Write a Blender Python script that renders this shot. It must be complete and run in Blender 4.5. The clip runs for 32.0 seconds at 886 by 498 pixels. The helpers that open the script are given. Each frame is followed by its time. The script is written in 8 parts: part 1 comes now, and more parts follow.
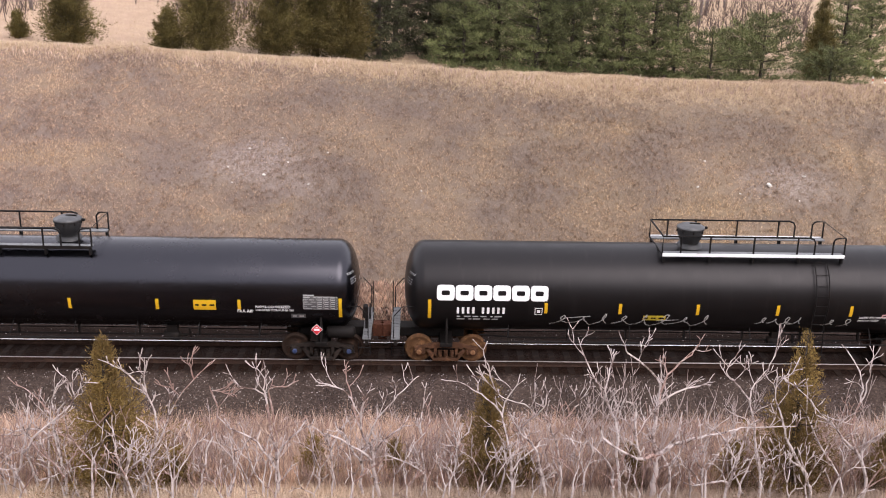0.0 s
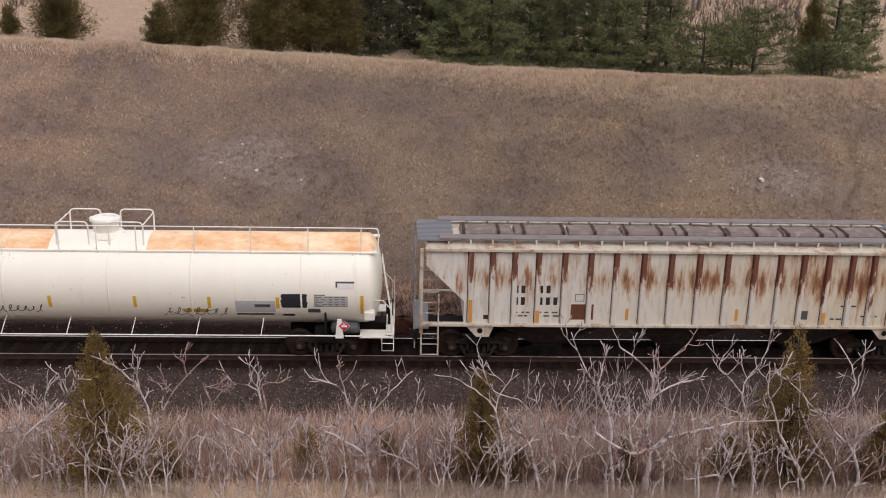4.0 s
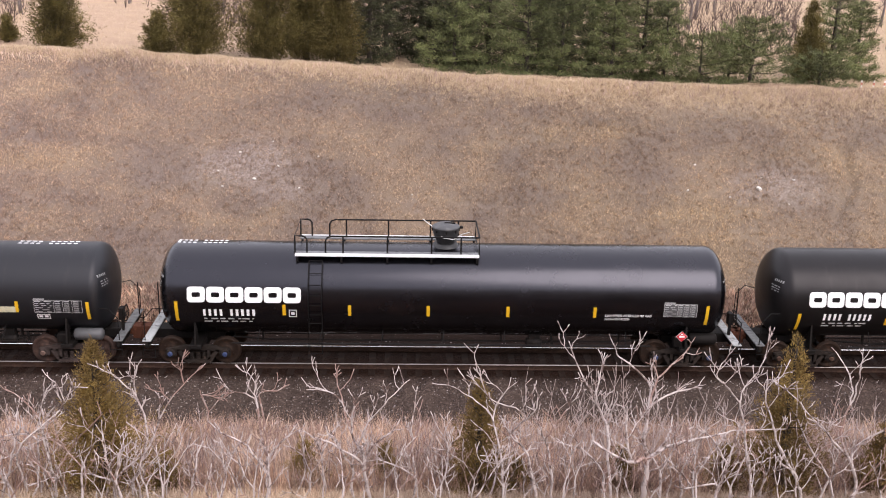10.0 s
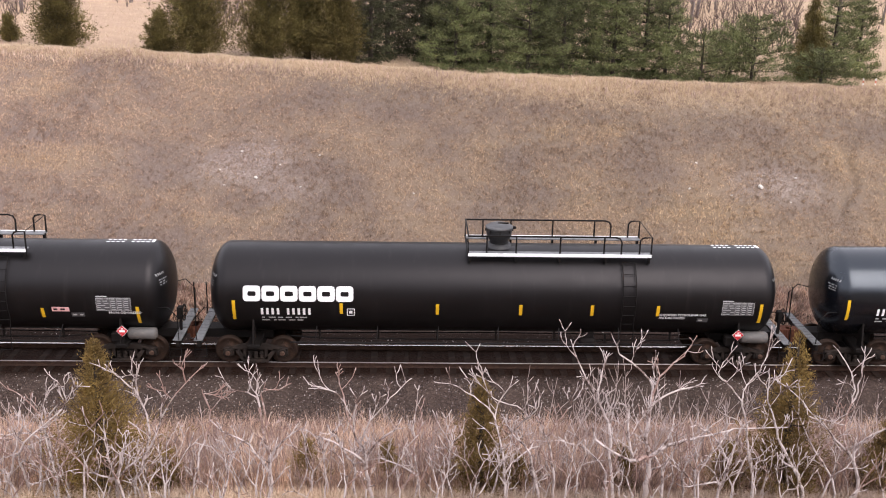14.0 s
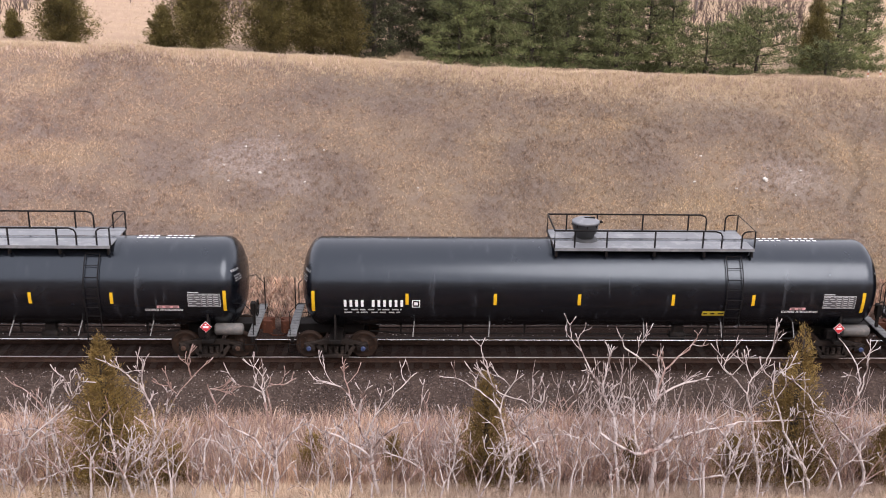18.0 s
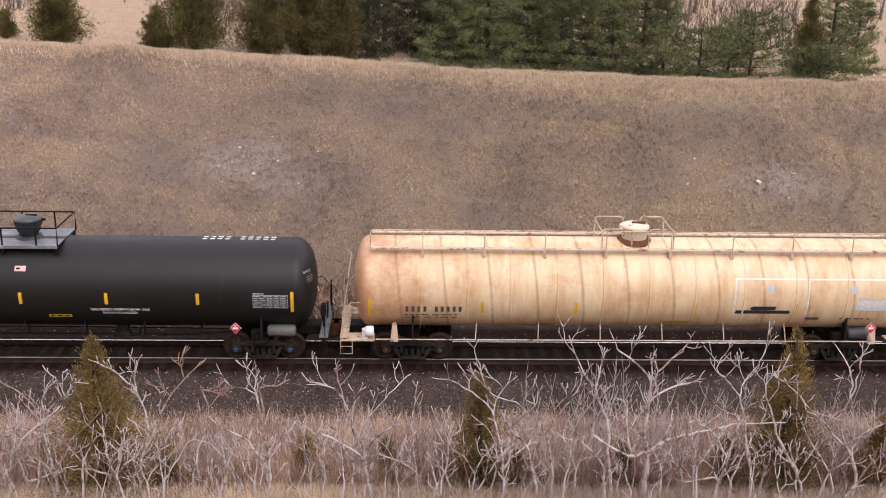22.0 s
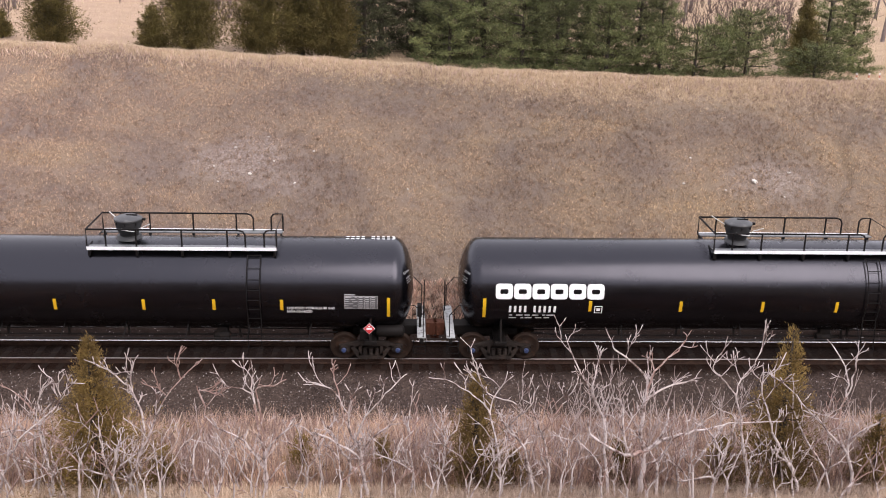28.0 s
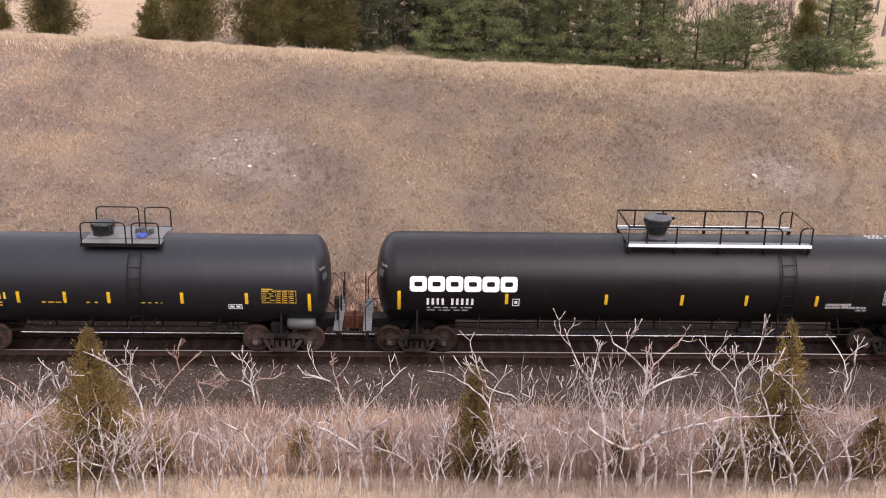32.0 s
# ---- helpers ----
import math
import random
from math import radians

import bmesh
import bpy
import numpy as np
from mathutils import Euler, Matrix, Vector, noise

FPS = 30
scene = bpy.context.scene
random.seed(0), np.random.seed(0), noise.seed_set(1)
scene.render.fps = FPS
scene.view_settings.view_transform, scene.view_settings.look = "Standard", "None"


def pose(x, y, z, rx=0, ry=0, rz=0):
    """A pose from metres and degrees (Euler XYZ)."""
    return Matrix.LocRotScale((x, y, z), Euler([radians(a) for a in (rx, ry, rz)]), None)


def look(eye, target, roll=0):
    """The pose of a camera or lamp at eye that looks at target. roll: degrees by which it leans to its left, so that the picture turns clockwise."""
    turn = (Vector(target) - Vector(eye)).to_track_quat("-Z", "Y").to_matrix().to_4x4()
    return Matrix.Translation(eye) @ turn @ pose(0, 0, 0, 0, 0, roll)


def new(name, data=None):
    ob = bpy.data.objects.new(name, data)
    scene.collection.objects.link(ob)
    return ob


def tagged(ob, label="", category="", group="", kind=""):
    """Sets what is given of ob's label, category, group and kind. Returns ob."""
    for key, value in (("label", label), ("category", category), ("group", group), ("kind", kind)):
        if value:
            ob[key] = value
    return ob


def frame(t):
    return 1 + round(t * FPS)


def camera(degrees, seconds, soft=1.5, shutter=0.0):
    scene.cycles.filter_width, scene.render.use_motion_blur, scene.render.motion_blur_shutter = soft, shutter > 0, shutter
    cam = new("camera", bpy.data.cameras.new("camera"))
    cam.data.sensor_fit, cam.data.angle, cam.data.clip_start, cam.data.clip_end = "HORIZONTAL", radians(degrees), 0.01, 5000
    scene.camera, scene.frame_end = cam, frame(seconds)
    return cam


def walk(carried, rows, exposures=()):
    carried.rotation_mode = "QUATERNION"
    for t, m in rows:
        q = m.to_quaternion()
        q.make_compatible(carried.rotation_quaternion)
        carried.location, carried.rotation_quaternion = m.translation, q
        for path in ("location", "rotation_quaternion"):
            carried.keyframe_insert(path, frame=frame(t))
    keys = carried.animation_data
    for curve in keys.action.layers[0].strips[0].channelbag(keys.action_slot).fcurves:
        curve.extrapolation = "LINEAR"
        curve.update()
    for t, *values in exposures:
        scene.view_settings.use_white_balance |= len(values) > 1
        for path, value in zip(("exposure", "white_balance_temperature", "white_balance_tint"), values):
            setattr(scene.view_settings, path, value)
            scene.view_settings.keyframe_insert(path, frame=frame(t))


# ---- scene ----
EXPOSURES = [(t, stops, 6520, 18) for t, stops in (
    (0.0, 1.02), (1.0, 1.02), (2.0, 0.53), (3.0, 0.09), (5.5, 0.25), (6.4, 0.26), (7.0, 0.18), (7.5, 0.38), (8.0, 0.48), (8.5, 0.70), (9.0, 1.02), (20.0, 1.02), (21.0, 1.04), (22.0, 0.66), (23.0, 0.49), (23.5, 0.50), (24.0, 0.51), (24.5, 0.67), (25.5, 1.02), (27.5, 0.93), (29.0, 0.92), (30.5, 0.99), (32.0, 1.02))]
EYE = (0.00, -33.13, 14.29)


def aim(tilt, lean, turn):
    """The camera's pose at its stand: degrees down, of lean, and to the right of the track's normal."""
    a, b = radians(tilt), radians(turn)
    way = Vector((math.sin(b) * math.cos(a), math.cos(b) * math.cos(a), -math.sin(a)))
    return look(EYE, Vector(EYE) + way * 40, lean)

cam = camera(45.69, 32.0, soft=1.0, shutter=0.05)
walk(cam, [
    (0.0, aim(17.675, 1.219, 1.667)),
    (0.5, aim(17.755, 1.293, 1.824)),
    (1.0, aim(17.785, 1.261, 1.939)),
    (1.5, aim(17.821, 1.133, 1.978)),
    (2.0, aim(17.933, 1.061, 2.119)),
    (2.5, aim(18.006, 1.266, 2.256)),
    (3.0, aim(17.951, 1.161, 2.184)),
    (3.5, aim(17.902, 1.193, 2.106)),
    (5.5, aim(18.006, 1.102, 1.953)),
    (6.0, aim(17.993, 1.149, 1.940)),
    (6.5, aim(17.943, 1.142, 2.072)),
    (7.0, aim(17.938, 1.122, 2.124)),
    (7.5, aim(17.906, 1.048, 2.156)),
    (8.0, aim(17.900, 0.991, 2.207)),
    (8.5, aim(17.833, 1.103, 2.279)),
    (9.0, aim(17.672, 1.198, 2.302)),
    (9.5, aim(17.515, 1.237, 2.279)),
    (10.0, aim(17.466, 1.296, 2.192)),
    (10.5, aim(17.494, 1.126, 2.191)),
    (11.0, aim(17.559, 1.079, 2.151)),
    (11.5, aim(17.646, 0.990, 2.150)),
    (12.0, aim(17.716, 0.964, 2.105)),
    (12.5, aim(17.679, 0.984, 2.149)),
    (13.0, aim(17.651, 1.061, 2.146)),
    (13.5, aim(17.611, 1.113, 2.113)),
    (14.0, aim(17.541, 1.188, 2.101)),
    (14.5, aim(17.496, 1.173, 2.054)),
    (16.5, aim(17.711, 1.091, 1.926)),
    (17.0, aim(17.756, 0.988, 1.950)),
    (17.5, aim(17.809, 0.835, 1.861)),
    (18.0, aim(17.854, 0.851, 1.847)),
    (18.5, aim(17.931, 0.946, 1.988)),
    (19.0, aim(17.999, 1.158, 2.120)),
    (19.5, aim(18.012, 1.078, 2.125)),
    (20.0, aim(17.957, 0.971, 2.116)),
    (20.5, aim(17.855, 1.140, 2.172)),
    (21.0, aim(17.751, 1.188, 2.172)),
    (21.5, aim(17.721, 1.155, 2.196)),
    (22.0, aim(17.757, 1.128, 2.209)),
    (22.5, aim(17.729, 1.154, 2.213)),
    (23.0, aim(17.691, 0.925, 2.233)),
    (23.5, aim(17.693, 0.972, 2.166)),
    (24.0, aim(17.628, 0.972, 2.136)),
    (24.5, aim(17.600, 1.000, 2.158)),
    (25.0, aim(17.595, 1.035, 2.207)),
    (25.5, aim(17.641, 0.990, 2.260)),
    (27.5, aim(17.831, 1.101, 2.443)),
    (28.0, aim(17.772, 1.099, 2.421)),
    (28.5, aim(17.758, 1.063, 2.397)),
    (29.0, aim(17.840, 1.078, 2.453)),
    (29.5, aim(17.924, 0.981, 2.475)),
    (30.0, aim(18.035, 1.032, 2.476)),
    (30.5, aim(18.152, 0.845, 2.450)),
    (31.0, aim(18.239, 0.925, 2.454)),
    (31.5, aim(18.210, 1.184, 2.472)),
    (32.0, aim(18.132, 1.310, 2.451)),
], EXPOSURES)

# How far the train has run to the left, in seconds and metres.
RUN = [
    (0, 0.00), (1, 9.76), (2, 19.50), (3, 29.20), (5.5, 53.33), (7, 67.79),
    (8, 77.44), (9, 87.05), (10, 96.68), (11, 106.30), (12, 115.88), (13, 125.45),
    (14.5, 139.80), (16.5, 158.94), (18, 173.29), (19, 182.85), (20, 192.40), (21, 201.97),
    (22, 211.46), (23, 220.89), (24, 230.34), (25, 239.75), (25.5, 244.50), (27.5, 263.37),
    (28, 267.81), (29, 277.18), (30, 286.54), (31, 295.91), (32, 305.28),
]

# ---- light ----
world = bpy.data.worlds.new("world")
scene.world = world
world.use_nodes = True
wn, wl = world.node_tree.nodes, world.node_tree.links
sky = wn.new("ShaderNodeTexSky")
sky.sky_type, sky.sun_disc = "NISHITA", False
sky.sun_elevation, sky.sun_rotation = radians(44), radians(150)
sky.air_density, sky.dust_density, sky.ozone_density = 1.0, 3.0, 1.0
veil = wn.new("ShaderNodeHueSaturation")
veil.inputs["Saturation"].default_value = 0.25
wl.new(sky.outputs[0], veil.inputs["Color"])
cloud = wn.new("ShaderNodeMix")
cloud.data_type = "RGBA"
cloud.inputs[0].default_value = 0.85
cloud.inputs[7].default_value = (6.5, 6.7, 7.2, 1)
wl.new(veil.outputs[0], cloud.inputs[6])
wl.new(cloud.outputs[2], wn["Background"].inputs["Color"])
wn["Background"].inputs["Strength"].default_value = 0.14

sun = new("sun", bpy.data.lights.new("sun", "SUN"))
sun.data.energy, sun.data.angle, sun.data.color = 1.1, radians(42), (1.0, 0.95, 0.88)
sun.matrix_world = look((0, 0, 0), (-0.36, 0.62, -0.70))


# ---- materials ----
def shader(name, rough=0.6, metal=0.0):
    m = bpy.data.materials.new(name)
    m.use_nodes = True
    b = m.node_tree.nodes["Principled BSDF"]
    b.inputs["Roughness"].default_value, b.inputs["Metallic"].default_value = rough, metal
    return m, m.node_tree.nodes, m.node_tree.links, b


def noise_of(n, l, vec, scale, detail=4.0, rough=0.6, stretch=None):
    if stretch:
        mp = n.new("ShaderNodeMapping")
        mp.inputs["Scale"].default_value = stretch
        l.new(vec, mp.inputs["Vector"])
        vec = mp.outputs[0]
    t = n.new("ShaderNodeTexNoise")
    t.inputs["Scale"].default_value, t.inputs["Detail"].default_value, t.inputs["Roughness"].default_value = scale, detail, rough
    l.new(vec, t.inputs["Vector"])
    return t.outputs[0]


def ramp_of(n, l, fac, *stops):
    r = n.new("ShaderNodeValToRGB")
    e = r.color_ramp.elements
    while len(e) < len(stops):
        e.new(0.5)
    for k, (p, c) in zip(e, stops):
        k.position, k.color = p, (*c, 1) if len(c) == 3 else c
    l.new(fac, r.inputs[0])
    return r.outputs[0]


def mix_of(n, l, fac, a, b, how="MIX"):
    m = n.new("ShaderNodeMix")
    m.data_type, m.blend_type = "RGBA", how
    for sock, v in ((m.inputs[0], fac), (m.inputs[6], a), (m.inputs[7], b)):
        if isinstance(v, (int, float)):
            sock.default_value = v
        elif isinstance(v, tuple):
            sock.default_value = (*v, 1)
        else:
            l.new(v, sock)
    return m.outputs[2]


def math_of(n, l, how, a, b=0.0, clamp=False):
    m = n.new("ShaderNodeMath")
    m.operation, m.use_clamp = how, clamp
    for sock, v in ((m.inputs[0], a), (m.inputs[1], b)):
        if isinstance(v, (int, float)):
            sock.default_value = v
        else:
            l.new(v, sock)
    return m.outputs[0]


def bump_of(n, l, b, height, strength, dist=0.02):
    k = n.new("ShaderNodeBump")
    k.inputs["Strength"].default_value, k.inputs["Distance"].default_value = strength, dist
    l.new(height, k.inputs["Height"])
    l.new(k.outputs[0], b.inputs["Normal"])


def axes_of(n, l, vec):
    s = n.new("ShaderNodeSeparateXYZ")
    l.new(vec, s.inputs[0])
    return s.outputs


def paint(name, base, rough=0.5, metal=0.0, spot=None, spots=0.5, streak=None, streaks=0.6, scale=3.0, bump=0.05, fine=40.0):
    """A painted or plain surface: the base colour, mottled, with spots of one colour and vertical streaks of another."""
    m, n, l, b = shader(name, rough, metal)
    at = n.new("ShaderNodeTexCoord").outputs["Object"]
    c = mix_of(n, l, noise_of(n, l, at, scale, 5), tuple(x * 0.82 for x in base), tuple(min(1, x * 1.15) for x in base))
    if spot:
        f = ramp_of(n, l, noise_of(n, l, at, scale * 0.7, 8, 0.7), (spots, (0, 0, 0)), (spots + 0.12, (1, 1, 1)))
        c = mix_of(n, l, f, c, spot)
    if streak:
        f = ramp_of(n, l, noise_of(n, l, at, 1.0, 6, 0.6, (4.0, 1.0, 0.5)), (streaks, (0, 0, 0)), (streaks + 0.2, (1, 1, 1)))
        c = mix_of(n, l, f, c, streak)
    l.new(c, b.inputs["Base Color"])
    g = noise_of(n, l, at, fine, 3)
    r = n.new("ShaderNodeMapRange")
    r.inputs["To Min"].default_value, r.inputs["To Max"].default_value = max(0.05, rough - 0.1), min(1, rough + 0.1)
    l.new(noise_of(n, l, at, scale * 2, 4), r.inputs["Value"])
    l.new(r.outputs[0], b.inputs["Roughness"])
    if rough > 0.62:
        b.inputs["Specular IOR Level"].default_value = 0.15
    if bump:
        bump_of(n, l, b, g, bump, 0.01)
    return m


def plain(name, base, rough=0.5, metal=0.0):
    return paint(name, base, rough, metal, bump=0.0, scale=6.0)


M_MATTE = paint("matte_black_paint", (0.0056, 0.0051, 0.0053), 0.40, spot=(0.0098, 0.0089, 0.0091), spots=0.6, streak=(0.0125, 0.0115, 0.0115), streaks=0.56, scale=0.9, bump=0.02)
M_GLOSS = paint("gloss_black_paint", (0.0014, 0.0014, 0.0019), 0.25, spot=(0.0036, 0.0036, 0.0042), spots=0.62, scale=0.7, bump=0.01)
M_BLUE = paint("dusty_blue_black_paint", (0.0034, 0.0040, 0.0060), 0.24, spot=(0.0085, 0.0092, 0.0118), spots=0.6, streak=(0.034, 0.036, 0.041), streaks=0.58, scale=0.8, bump=0.015)
for m_, k_ in ((M_GLOSS, 0.6), (M_BLUE, 0.72), (M_MATTE, 0.29)):
    m_.node_tree.nodes["Principled BSDF"].inputs["Specular Tint"].default_value = (1.0, 0.95, 0.97, 1) if m_ is M_MATTE else (0.80, 0.90, 1.0, 1) if m_ is M_BLUE else (0.88, 0.87, 1.0, 1)
    m_.node_tree.nodes["Principled BSDF"].inputs["Specular IOR Level"].default_value = k_
M_BROWNBLACK = paint("worn_black_paint", (0.0085, 0.0088, 0.0104), 0.46, spot=(0.0150, 0.0148, 0.0162), spots=0.56, streak=(0.0185, 0.017, 0.017), streaks=0.56, scale=0.9, bump=0.03)
M_BROWNBLACK.node_tree.nodes["Principled BSDF"].inputs["Specular Tint"].default_value = (0.95, 0.94, 1.0, 1)
M_BROWNBLACK.node_tree.nodes["Principled BSDF"].inputs["Specular IOR Level"].default_value = 0.4
M_DUSTBLACK = paint("dusty_brown_black_paint", (0.0122, 0.0106, 0.0102), 0.48, spot=(0.0185, 0.0160, 0.0150), spots=0.56, streak=(0.019, 0.0165, 0.0155), streaks=0.56, scale=0.9, bump=0.02)
M_DUSTBLACK.node_tree.nodes["Principled BSDF"].inputs["Specular IOR Level"].default_value = 0.36
M_WHITE = paint("clean_white_paint", (0.75, 0.765, 0.745), 0.35, spot=(0.77, 0.775, 0.74), spots=0.62, streak=(0.64, 0.64, 0.62), streaks=0.7, scale=1.0, bump=0.01)
M_STEEL = paint("dark_steel", (0.012, 0.0102, 0.0096), 0.65, 0.2, spot=(0.024, 0.018, 0.0144), spots=0.55, scale=6, bump=0.2)
M_FRAME = paint("dusty_cast_steel", (0.023, 0.018, 0.0155), 0.85, 0.1, spot=(0.042, 0.031, 0.025), spots=0.5, scale=5, bump=0.3)
M_RUST = paint("brown_rust", (0.136, 0.056, 0.0304), 0.85, 0.0, spot=(0.208, 0.088, 0.044), spots=0.55, scale=8, bump=0.3)
M_COUPLER = paint("dark_rusty_casting", (0.075, 0.028, 0.017), 0.85, spot=(0.14, 0.055, 0.03), spots=0.52, scale=9, bump=0.4)
M_WHEEL = paint("rusty_wheel_steel", (0.032, 0.0205, 0.0155), 0.65, 0.3, spot=(0.062, 0.034, 0.022), spots=0.52, scale=7, bump=0.15)
M_CAPORANGE = paint("orange_rusty_cap", (0.20, 0.10, 0.05), 0.75, spot=(0.28, 0.15, 0.08), scale=20)
M_CAPDUST = paint("dusty_brown_cap", (0.13, 0.085, 0.07), 0.75, spot=(0.2, 0.13, 0.11), scale=20)
M_RUSTFRAME = paint("rusty_cast_steel", (0.070, 0.034, 0.019), 0.85, spot=(0.13, 0.062, 0.033), spots=0.5, scale=6, bump=0.3)
M_RUSTWHEEL = paint("orange_rusted_wheel", (0.10, 0.050, 0.024), 0.8, spot=(0.19, 0.095, 0.042), spots=0.5, scale=7, bump=0.2)
M_DUSTFRAME = paint("brown_dusted_steel", (0.042, 0.031, 0.028), 0.85, spot=(0.075, 0.053, 0.046), spots=0.5, scale=5, bump=0.3)
M_DUSTWHEEL = paint("brown_dusted_wheel", (0.048, 0.030, 0.025), 0.75, spot=(0.085, 0.05, 0.038), spots=0.5, scale=7, bump=0.2)
M_CAPBLUE = plain("blue_bearing_cap", (0.0364, 0.0572, 0.135), 0.5)
M_CAPRUST = paint("rusty_bearing_cap", (0.08, 0.048, 0.036), 0.7, 0.2, spot=(0.128, 0.08, 0.056), scale=20)
M_RAILBAR = paint("black_railing_paint", (0.0075, 0.0064, 0.0062), 0.64, spot=(0.034, 0.0166, 0.0112), spots=0.58, scale=5, bump=0.1)
M_HANGER = paint("dusty_pipe_hanger", (0.014, 0.0128, 0.0128), 0.66, spot=(0.024, 0.019, 0.017), spots=0.55, scale=5)
M_HANGER2 = paint("pale_pipe_hanger", (0.30, 0.29, 0.28), 0.6, spot=(0.12, 0.11, 0.10), spots=0.5, scale=5)
M_DECK = paint("pale_grating", (0.149, 0.153, 0.155), 0.55, 0.2, spot=(0.081, 0.081, 0.081), spots=0.5, scale=5)
M_ENDPLATE = paint("worn_white_end_grating", (0.40, 0.41, 0.41), 0.6, 0.1, spot=(0.15, 0.145, 0.14), spots=0.5, scale=5)
M_DECKGREY = paint("grey_deck_plate", (0.17, 0.175, 0.185), 0.5, 0.2, spot=(0.25, 0.255, 0.26), spots=0.5, scale=3)
M_BRIGHT = paint("bright_deck_edge", (0.85, 0.86, 0.87), 0.5, spot=(0.7, 0.7, 0.7), spots=0.65, scale=4)
M_YELLOW = plain("yellow_reflective_sheet", (0.722, 0.425, 0.017), 0.35)
M_ORANGE = plain("orange_reflective_sheet", (0.55, 0.20, 0.05), 0.4)
M_LETTER = plain("white_lettering", (0.86, 0.86, 0.86), 0.5)
M_LETTERDIM = plain("dusty_white_lettering", (0.50, 0.50, 0.50), 0.6)
M_LETTERFAINT = plain("worn_white_lettering", (0.26, 0.26, 0.26), 0.6)
M_LETTERYEL = plain("yellow_lettering", (0.72, 0.45, 0.05), 0.5)
M_LETTERBLK = plain("black_lettering", (0.03, 0.03, 0.03), 0.5)
M_PANELYEL = paint("dull_yellow_panel", (0.55, 0.42, 0.03), 0.5, spot=(0.4, 0.3, 0.05), scale=10)
M_PANELPALE = paint("pale_notice_panel", (0.62, 0.58, 0.40), 0.5, spot=(0.5, 0.47, 0.35), scale=10)
M_PANELPINK = paint("pink_notice_panel", (0.75, 0.42, 0.42), 0.5, scale=10)
M_GREY = paint("grey_stencil_panel", (0.08, 0.08, 0.0832), 0.55, scale=12)
M_RED = plain("red_placard", (0.55, 0.03, 0.04), 0.4)
M_CHALK = plain("white_spray_paint", (0.45, 0.45, 0.44), 0.7)
M_REDSPRAY = plain("faded_red_spray_paint", (0.105, 0.0375, 0.03), 0.7)
M_TEALSPRAY = plain("teal_spray_paint", (0.10, 0.28, 0.28), 0.7)
M_BLACKSPRAY = plain("black_spray_paint", (0.035, 0.035, 0.04), 0.7)
M_CABLE = plain("pale_seal_cable", (0.6, 0.6, 0.58), 0.6)
M_VALVEBLUE = plain("blue_valve_cap", (0.03, 0.06, 0.30), 0.4)
M_COVER = paint("black_dome_cover", (0.016, 0.016, 0.0168), 0.5, 0.0, spot=(0.028, 0.028, 0.028), spots=0.58, scale=6)
M_OFFPIPE = paint("off_white_pipe", (0.80, 0.77, 0.69), 0.55, spot=(0.45, 0.33, 0.24), spots=0.66, scale=6, bump=0.1)
M_TANPIPE = paint("rusted_tan_pipe", (0.56, 0.43, 0.32), 0.7, spot=(0.19, 0.10, 0.065), spots=0.52, scale=5, bump=0.1)
M_GRATE = paint("galvanised_grating", (0.30, 0.305, 0.315), 0.5, 0.5, spot=(0.3, 0.3, 0.32), scale=9)
M_HATCH = paint("weathered_roof_hatch", (0.175, 0.138, 0.12), 0.7, spot=(0.25, 0.21, 0.19), spots=0.5, scale=4)
M_STRAP = paint("rusty_hatch_strap", (0.055, 0.035, 0.028), 0.8, spot=(0.09, 0.05, 0.03), scale=10)


def dirty_white():
    """Off-white jacket with streaked grime, and a faded orange lagging along the crown away from the dome."""
    m, n, l, b = shader("dirty_off_white_paint", 0.5)
    at = n.new("ShaderNodeTexCoord").outputs["Object"]
    x, y, z = axes_of(n, l, at)
    c = mix_of(n, l, noise_of(n, l, at, 1.2, 6), (0.83, 0.785, 0.655), (0.92, 0.895, 0.79))
    c = mix_of(n, l, ramp_of(n, l, noise_of(n, l, at, 1.0, 6, 0.65, (3.0, 1.0, 0.35)), (0.62, (0, 0, 0)), (0.95, (1, 1, 1))), c, (0.50, 0.42, 0.32))
    fleck = ramp_of(n, l, math_of(n, l, "ADD", noise_of(n, l, at, 9.0, 6, 0.7, (1.0, 1.0, 0.5)), math_of(n, l, "MULTIPLY", noise_of(n, l, at, 0.7, 4), 0.5)), (0.93, (0, 0, 0)), (0.99, (1, 1, 1)))
    c = mix_of(n, l, fleck, c, (0.16, 0.10, 0.075))
    o = mix_of(n, l, ramp_of(n, l, noise_of(n, l, at, 1.3, 9, 0.72, (0.6, 1, 1)), (0.38, (0, 0, 0)), (0.62, (1, 1, 1))), (0.74, 0.36, 0.14), (0.88, 0.68, 0.44))
    o = mix_of(n, l, ramp_of(n, l, noise_of(n, l, at, 2.4, 9, 0.75), (0.60, (0, 0, 0)), (0.72, (1, 1, 1))), o, (0.40, 0.15, 0.06))
    top = math_of(n, l, "GREATER_THAN", math_of(n, l, "ADD", z, math_of(n, l, "MULTIPLY", noise_of(n, l, at, 5, 4), 0.05)), 3.74)
    away = math_of(n, l, "GREATER_THAN", math_of(n, l, "ABSOLUTE", x), 1.55)
    c = mix_of(n, l, math_of(n, l, "MULTIPLY", top, away), c, o)
    l.new(c, b.inputs["Base Color"])
    bump_of(n, l, b, noise_of(n, l, at, 30, 3), 0.04)
    return m


